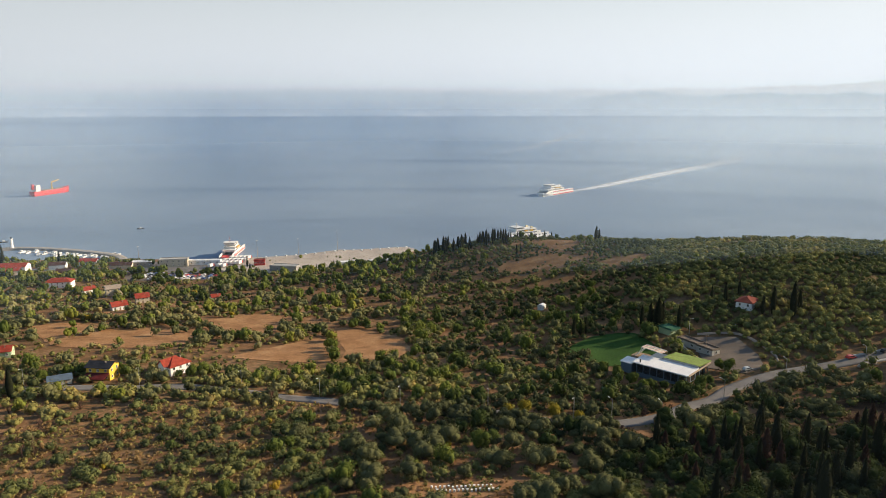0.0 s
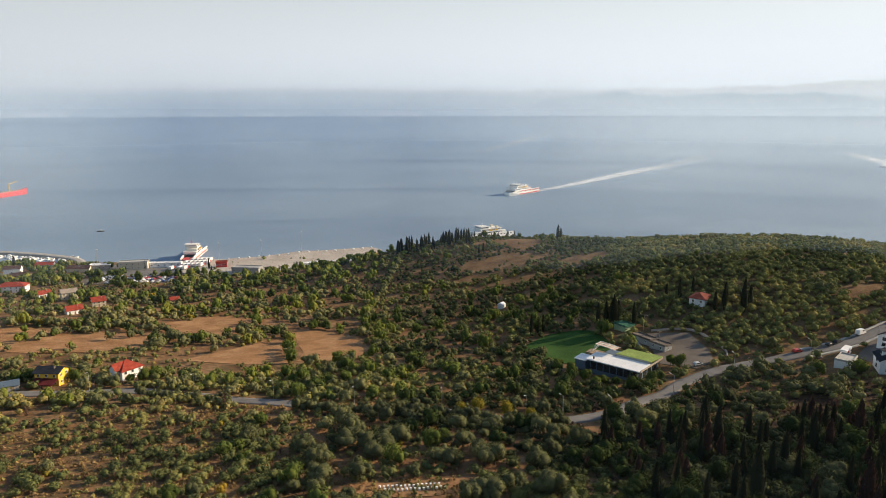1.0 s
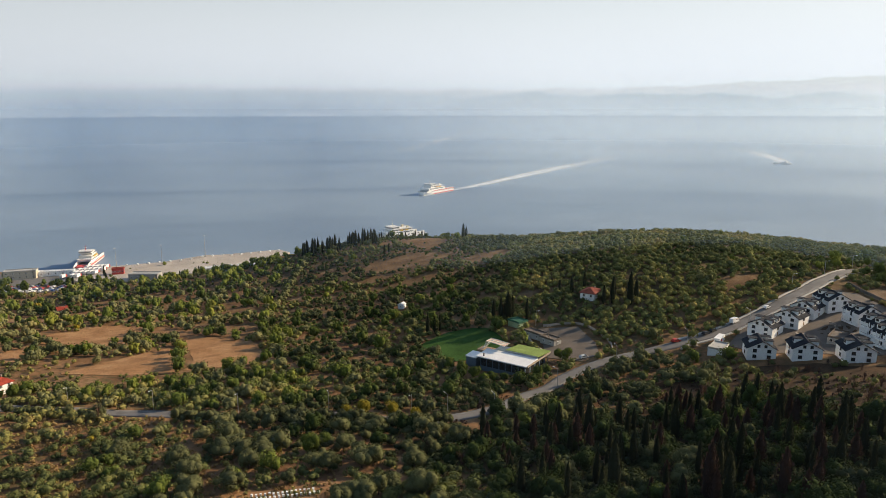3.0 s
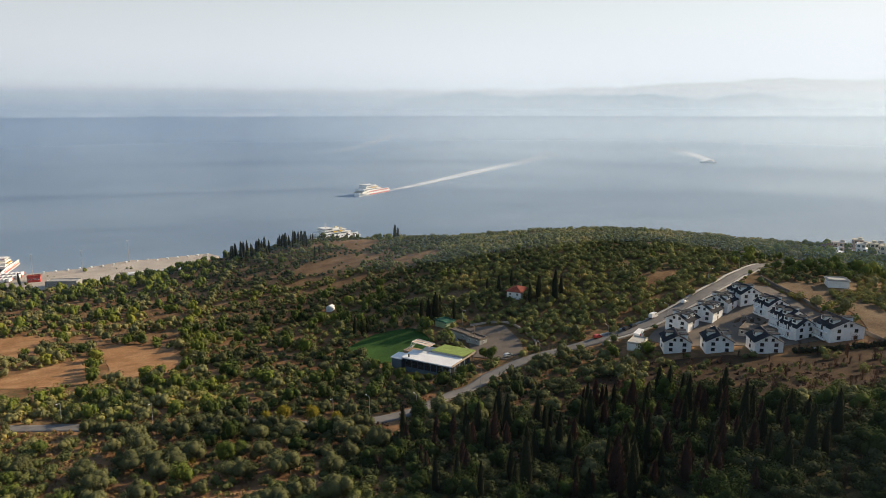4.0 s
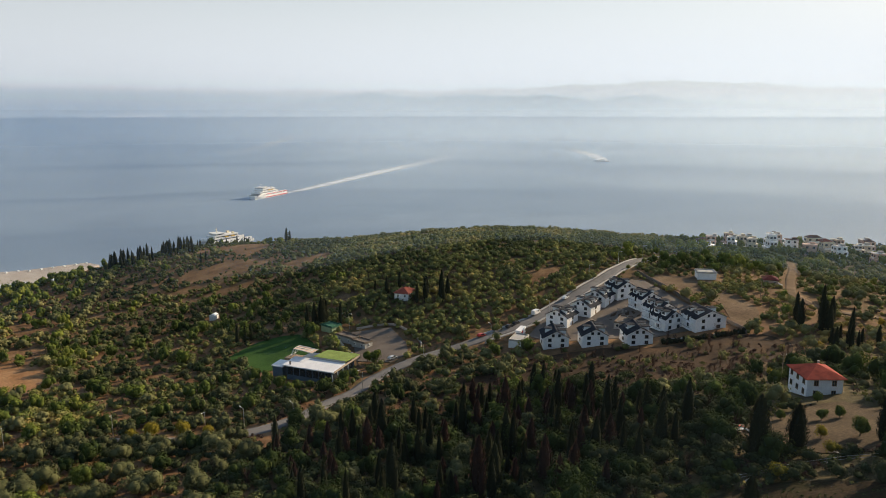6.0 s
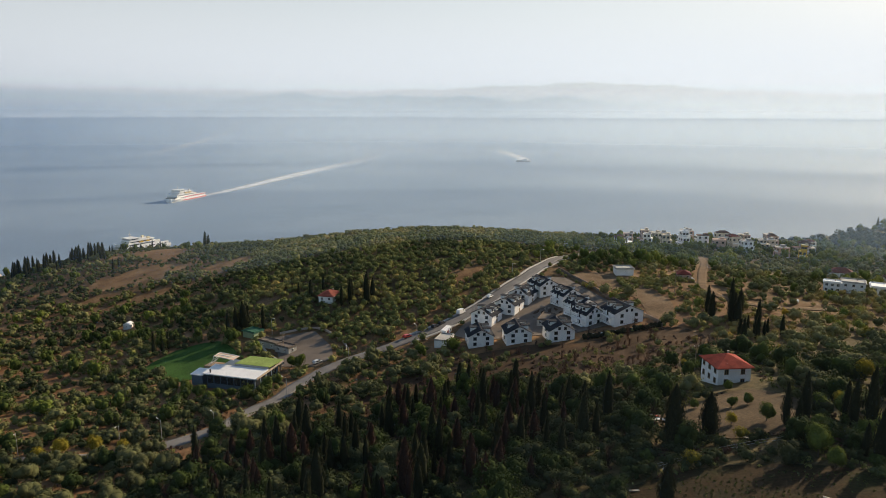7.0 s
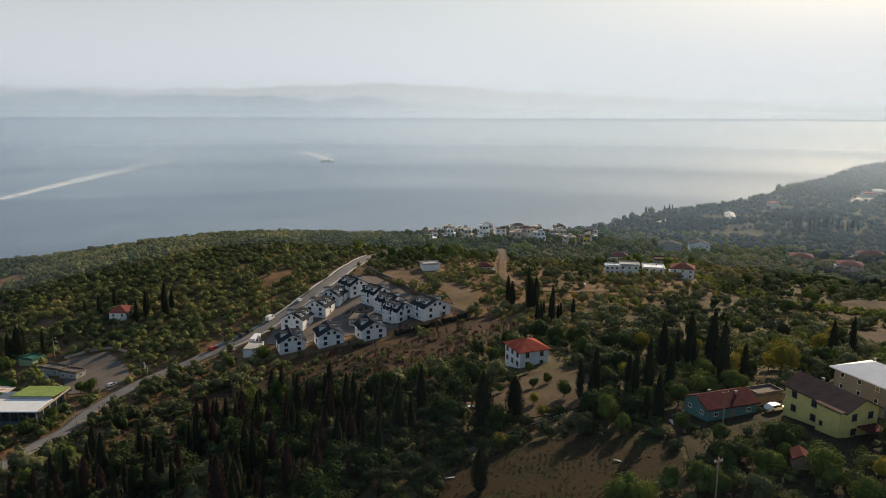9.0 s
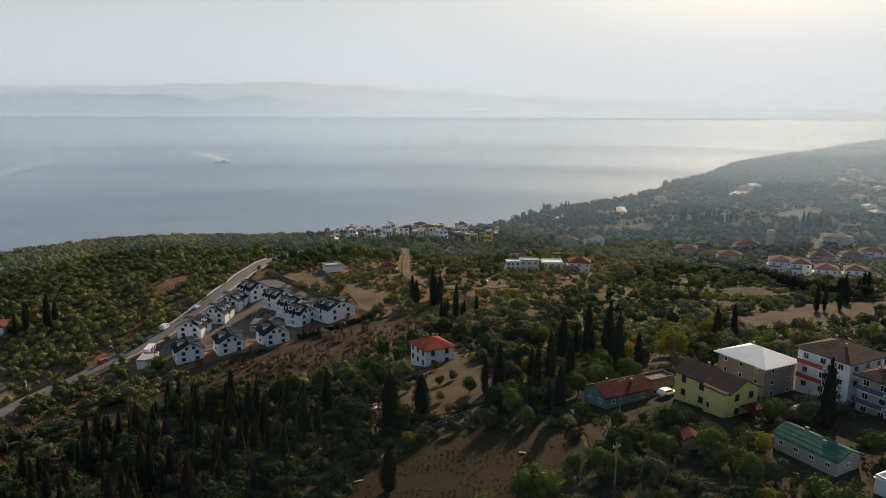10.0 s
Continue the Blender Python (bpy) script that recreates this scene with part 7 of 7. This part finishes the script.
def plant_all():
    X, Y, S = plant_cover()
    olives = []
    for k in range(6):
        g = np.random.default_rng(500 + k)
        olives.append(tree("olive_tree", "grey-green olive tree with a rounded crown on the slope", "olive tree", 1.3, 0.24, leaf_cloud(g, crown_lobes(g, 8, 3.3, 4.8, 0.9), 1300, 0.26, 6, 2), OLIVE, "olive trees of the grove", 0.12))
    stand(olives, zip(X, Y, S), 3)
    g = random.Random(5)
    # cypress wood below the camera's turn
    wood = []
    while len(wood) < 140:
        x, y = g.uniform(62, 160), g.uniform(96, 205)
        if x + y > 222 and y - 0.35 * x > 62 and all((x - a) ** 2 + (y - b) ** 2 > 9 for a, b, _ in wood) and not inside(LOTS[1][1], np.array(x), np.array(y)):
            wood.append((x, y, g.uniform(0.55, 1.05)))
    lines = [(g.uniform(-12, 58), 606 + g.uniform(-12, 26), g.uniform(0.6, 1.05)) for _ in range(54)] + [(60 + 4.5 * i + g.uniform(-2, 2), 640 + g.uniform(-6, 8), g.uniform(0.4, 0.7)) for i in range(10)]
    lines += [(130, 585, 0.95), (133, 588, 0.8), (60, 560, 0.7), (64, 566, 0.6), (110, 345, 1.25), (113, 347, 1.05), (107, 348, 1.0), (119, 340, 0.95), (104, 352, 0.9), (72, 352, 0.8), (75, 353, 0.7), (68, 349, 0.75), (160, 338, 0.9), (164, 336, 1.0), (171, 330, 1.1), (167, 342, 0.8), (176, 334, 0.9), (150, 360, 0.7), (145, 366, 0.6), (158, 362, 0.7)]
    lines += [(290 + g.uniform(-8, 8), 196 + g.uniform(-12, 14), g.uniform(0.8, 1.2)) for _ in range(12)]
    lines += [(262 + i * 2.4, 172 + g.uniform(-5, 5), g.uniform(0.5, 0.8)) for i in range(9)]
    lines += [(214 + g.uniform(-3, 3), 74 + i * 3, g.uniform(0.7, 1.15)) for i in range(7)] + [(178, 91.4, 0.75), (180.3, 88.6, 0.85), (176, 87, 0.7), (184, 80, 1.0), (185.5, 77.5, 1.1), (186, 83, 0.8), (169.3, 65.8, 0.85), (172, 70, 0.6), (189, 74, 0.9), (187, 18.2, 1.0)] + [(262, 62, 0.9), (266, 58, 1.0), (270, 64, 0.7), (206, 64, 0.9), (203, 68, 1.1)]
    lines += [(-300 + g.uniform(-14, 14), 405 + g.uniform(-16, 16), g.uniform(0.8, 1.2)) for _ in range(12)] + [(-172, 262, 0.9), (-176, 258, 0.8), (-180, 262, 0.7)]
    lines += [(815 + 4.4 * i + g.uniform(-2, 2), 274 - 1.25 * i + g.uniform(-5, 5), g.uniform(0.8, 1.45)) for i in range(23)]
    lines += [(886 + g.uniform(-12, 12), 160 + g.uniform(-14, 14), g.uniform(1.0, 1.7)) for _ in range(12)] + [(1003, 522, 1.0), (1008, 520, 0.85), (985, 520, 1.0), (940, 524, 1.0)]
    lines += [(430 + g.uniform(-40, 50), 52 + g.uniform(-6, 6), g.uniform(0.7, 1.1)) for _ in range(14)]
    lines += [(-160 + g.uniform(-120, 60), 640 + g.uniform(-20, 20), g.uniform(0.6, 0.9)) for _ in range(8)] + [(-430, 668, 1.3), (-372, 664, 1.2)]
    green = []
    for k in range(5):
        q = np.random.default_rng(700 + k)
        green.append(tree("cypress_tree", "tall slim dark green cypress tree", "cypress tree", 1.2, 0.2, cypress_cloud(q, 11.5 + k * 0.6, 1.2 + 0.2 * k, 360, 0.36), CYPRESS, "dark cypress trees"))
    rusty = []
    for k in range(3):
        q = np.random.default_rng(760 + k)
        rusty.append(tree("cypress_tree", "scorched rust-brown cypress tree", "cypress tree", 1.2, 0.18, cypress_cloud(q, 10.0 + k, 1.3 + 0.3 * k, 420, 0.42), RUSTY, "scorched cypress trees"))
    burnt = [w for i, w in enumerate(wood) if i % 5 < 2]
    stand(green, [w for i, w in enumerate(wood) if i % 5 > 1] + lines, 8)
    stand(rusty, burnt, 9)
    # two broad dark cypresses and single trees by the white house
    q = np.random.default_rng(790)
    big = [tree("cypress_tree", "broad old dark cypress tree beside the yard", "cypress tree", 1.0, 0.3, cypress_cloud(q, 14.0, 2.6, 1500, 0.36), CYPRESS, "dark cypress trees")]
    stand(big, [(153.8, 100.8, 0.92), (162, 98.4, 0.8), (132.5, 81.6, 0.62), (110.5, 346, 1.0)], 4)
    q = np.random.default_rng(791)
    gold = [tree("broadleaf_tree", "yellow-green autumn tree with a full crown", "tree", 2.0, 0.3, leaf_cloud(q, crown_lobes(q, 10, 3.6, 6.5, 1.6), 2400, 0.24, 6), YELLOW, "autumn trees")]
    stand(gold, [(221.7, 61.2, 1.25), (211, 69, 0.85), (238.9, 85.8, 0.9), (233.8, 108, 0.8), (275, 69, 0.9), (170, 25, 0.5), (171, 100, 0.4), (198, 92, 0.5), (226, 66, 0.6), (-8, 190, 0.6), (40, 237, 0.8), (30, 241, 0.85), (24, 239, 0.7), (48, 231, 0.65)], 6)
    q = np.random.default_rng(792)
    rows = [(x + g.uniform(-1, 1), float(np.interp(x, [p[0] for p in ROAD], [p[1] for p in ROAD])) - g.uniform(5.0, 6.6), g.uniform(0.75, 1.05)) for x in np.arange(-36, 58, 3.6)]
    rows += [(x + g.uniform(-1, 1), float(np.interp(x, [p[0] for p in ROAD], [p[1] for p in ROAD])) - g.uniform(5.0, 6.6), g.uniform(0.6, 0.9)) for x in np.arange(-104, -62, 4.2)]
    stand([tree("olive_tree", "roadside olive tree with a dense crown", "olive tree", 1.2, 0.22, leaf_cloud(np.random.default_rng(530 + k), crown_lobes(np.random.default_rng(530 + k), 8, 3.2, 4.8, 0.6), 1000, 0.29, 6, 2), OLIVE, "roadside olive trees", 0.1) for k in range(3)], rows, 13)
    leafy = [tree("broadleaf_tree", "full green broadleaf tree by the houses", "tree", 1.8, 0.28, leaf_cloud(np.random.default_rng(793 + k), crown_lobes(np.random.default_rng(793 + k), 9, 3.2, 6.0, 1.4), 2800, 0.25, 7, 2), BROAD, "leafy trees by the houses") for k in range(3)]
    spots = [(182.7, 109.6, 0.42), (186.8, 108.2, 0.45), (177.3, 95.7, 0.6), (177.3, 116.5, 0.4), (196, 122, 0.42), (143.2, 97.7, 0.5), (143, 56.3, 0.5), (148.9, 51.5, 0.6), (166.3, 75.7, 0.85), (170, 79, 0.7), (163, 70, 0.6), (187, 90, 0.8), (191, 86, 0.85), (178, 74, 0.7), (182, 68, 0.75), (158, 46, 0.6), (150, 44, 0.7), (176, 82, 0.8), (176, 44, 0.4), (168, 40, 0.45), (176, 30, 0.35), (181, 25, 0.35), (162, 30, 0.7), (158, 24, 0.8), (196, 62, 0.9), (202, 72, 0.9), (194, 76, 0.8), (186, 72, 0.6), (220, 88, 0.9), (228, 96, 0.9), (168, 52, 0.55), (164, 46, 0.6), (152, 48, 0.7), (118, 284, 0.75), (121, 281, 0.8), (84, 268, 0.75), (89, 266, 0.6), (78, 273, 0.8), (95, 263, 0.7), (74, 281, 0.9), (108, 268, 0.55), (70, 290, 0.9), (80, 264, 0.8), (102, 262, 0.9), (-60, 176, 0.9), (12, 208, 1.0), (16, 212, 0.9), (-140, 292, 0.8), (-146, 296, 0.9), (-164, 290, 0.9), (-172, 284, 0.9), (-110, 290, 0.8)]
    spots += [(958, 526, 1.7)] + [(1390 + 12 * k + g.uniform(-5, 5), float(np.interp(1390 + 12 * k, COAST_X, COAST_Y)) - g.uniform(12, 22), g.uniform(1.2, 2.4)) for k in range(13)] + [(900 + 24 * k, float(np.interp(900 + 24 * k, COAST_X, COAST_Y)) - g.uniform(14, 24), g.uniform(0.8, 1.4)) for k in range(20)]
    spots += [(-340 + 7.5 * k + g.uniform(-3, 3), 664 + g.uniform(-6, 8), g.uniform(0.7, 1.1)) for k in range(12)] + [(-330 + g.uniform(0, 150), 560 + g.uniform(0, 62), g.uniform(0.8, 1.2)) for k in range(34)]
    stand(leafy, spots + [t for t in SHORE_TREES if all((t[0] - cx) ** 2 + (t[1] - cy) ** 2 > (cr * 0.75) ** 2 for cx, cy, cr in CLEAR)], 7)
    # low crops along the furrows of the garden
    q = np.random.default_rng(22)
    u, v = np.meshgrid(np.arange(-40, 40, 0.42), np.arange(-40, 40, 1.15), indexing="ij")
    u, v = u.ravel() + q.uniform(-0.4, 0.4, u.size), v.ravel() + q.uniform(-0.3, 0.3, u.size)
    ca, sa = math.cos(radians(35)), math.sin(radians(35))
    X, Y = 144 + u * ca - v * sa, 72 + u * sa + v * ca
    keep = inside([(p * 0.9 + 14.4, r * 0.9 + 7.2) for p, r in LOTS[1][1]], X, Y) & (q.random(len(X)) < 0.2 + 0.75 * (blotch(X, Y, 18, 52) > 0.42))
    X, Y = X[keep], Y[keep]
    scatter("garden_crops", templates(4, 1, 0.36, 0.26, 0.0, 7, 0.2, 680, 0), X, Y, q.uniform(0.6, 1.3, len(X)), q.uniform(0.0, 0.45, len(X)), MAQUIS, "low green crops along the garden furrows", "crops", 0.0)
    # woods of the far headland, with haze in their leaf colour
    q = np.random.default_rng(21)
    X = q.uniform(640, 3600, 34000)
    Y = q.uniform(-350, 620, 34000)
    az = np.degrees(np.arctan2(X - 40, Y))
    d = np.hypot(X, Y)
    keep = (az < 88) & (inland(X, Y) > 8) & (blotch(X, Y, 220, 31) * 0.8 + blotch(X, Y, 60, 32) * 0.5 > 0.22 + 0.06 * (d < 1100)) & (q.random(len(X)) < np.clip(1.35 - d / 3000, 0.3, 1))
    for f in FARLOTS:
        keep &= ~inside(f, X, Y)
    for cx, cy, cr in CLEAR:
        keep &= (X - cx) ** 2 + (Y - cy) ** 2 > cr * cr
    X, Y, d = X[keep], Y[keep], d[keep]
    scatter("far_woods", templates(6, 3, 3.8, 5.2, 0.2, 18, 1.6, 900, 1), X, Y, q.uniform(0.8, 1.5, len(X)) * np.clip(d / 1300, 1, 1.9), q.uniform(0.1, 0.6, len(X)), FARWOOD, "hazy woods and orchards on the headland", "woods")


FARLOTS = [[(1240, 330), (1330, 330), (1400, 365), (1330, 372), (1250, 350)], [(780, 345), (860, 338), (900, 322), (830, 315), (770, 325)], [(640, 120), (740, 60), (700, 40), (600, 60), (500, 50), (500, 130)],
           [(1000, 230), (1100, 220), (1120, 180), (1010, 190)], [(900, 420), (1000, 410), (1010, 380), (900, 395)]]
for k, f in enumerate(FARLOTS):
    if k != 2:
        tagged(patch("far_field", f, 0.4, QUAY if k == 0 else STUBBLE, cell=12, seed=70 + k), "pale gravel car park on the headland" if k == 0 else "pale bare field on the headland", "car park" if k == 0 else "field", "far fields", "stuff")
tagged(strip("road", [(1290, 300), (1340, 296), (1390, 304), (1450, 326), (1500, 372)], 9, 0.5, QUAY), "pale road over the headland", "road", kind="structure")
tagged(strip("road", [(730, 498), (775, 492), (830, 476), (880, 470), (960, 480)], 8, 0.5, QUAY), "pale shore road along the beach", "road", kind="structure")
tagged(strip("breakwater", [(2190, 596), (2172, 630), (2150, 668)], 14, 3.0, ROCK, 0, 6.0, 2), "low stone jetty below the headland", "breakwater", kind="structure")
for k in range(40):
    fx, fy = 1250 + (k % 10) * 8.5 + (k // 10) * 3, 336 + (k // 10) * 7.5 + (k % 10) * 1.6
    if r_cars.random() < 0.4 and inside(FARLOTS[0], np.array(fx), np.array(fy)):
        copy_thing(proto[r_cars.choice((0, 0, 0, 1))], pose(fx, fy, gz(fx, fy) + 0.5, 0, 0, -70))

plant_all()
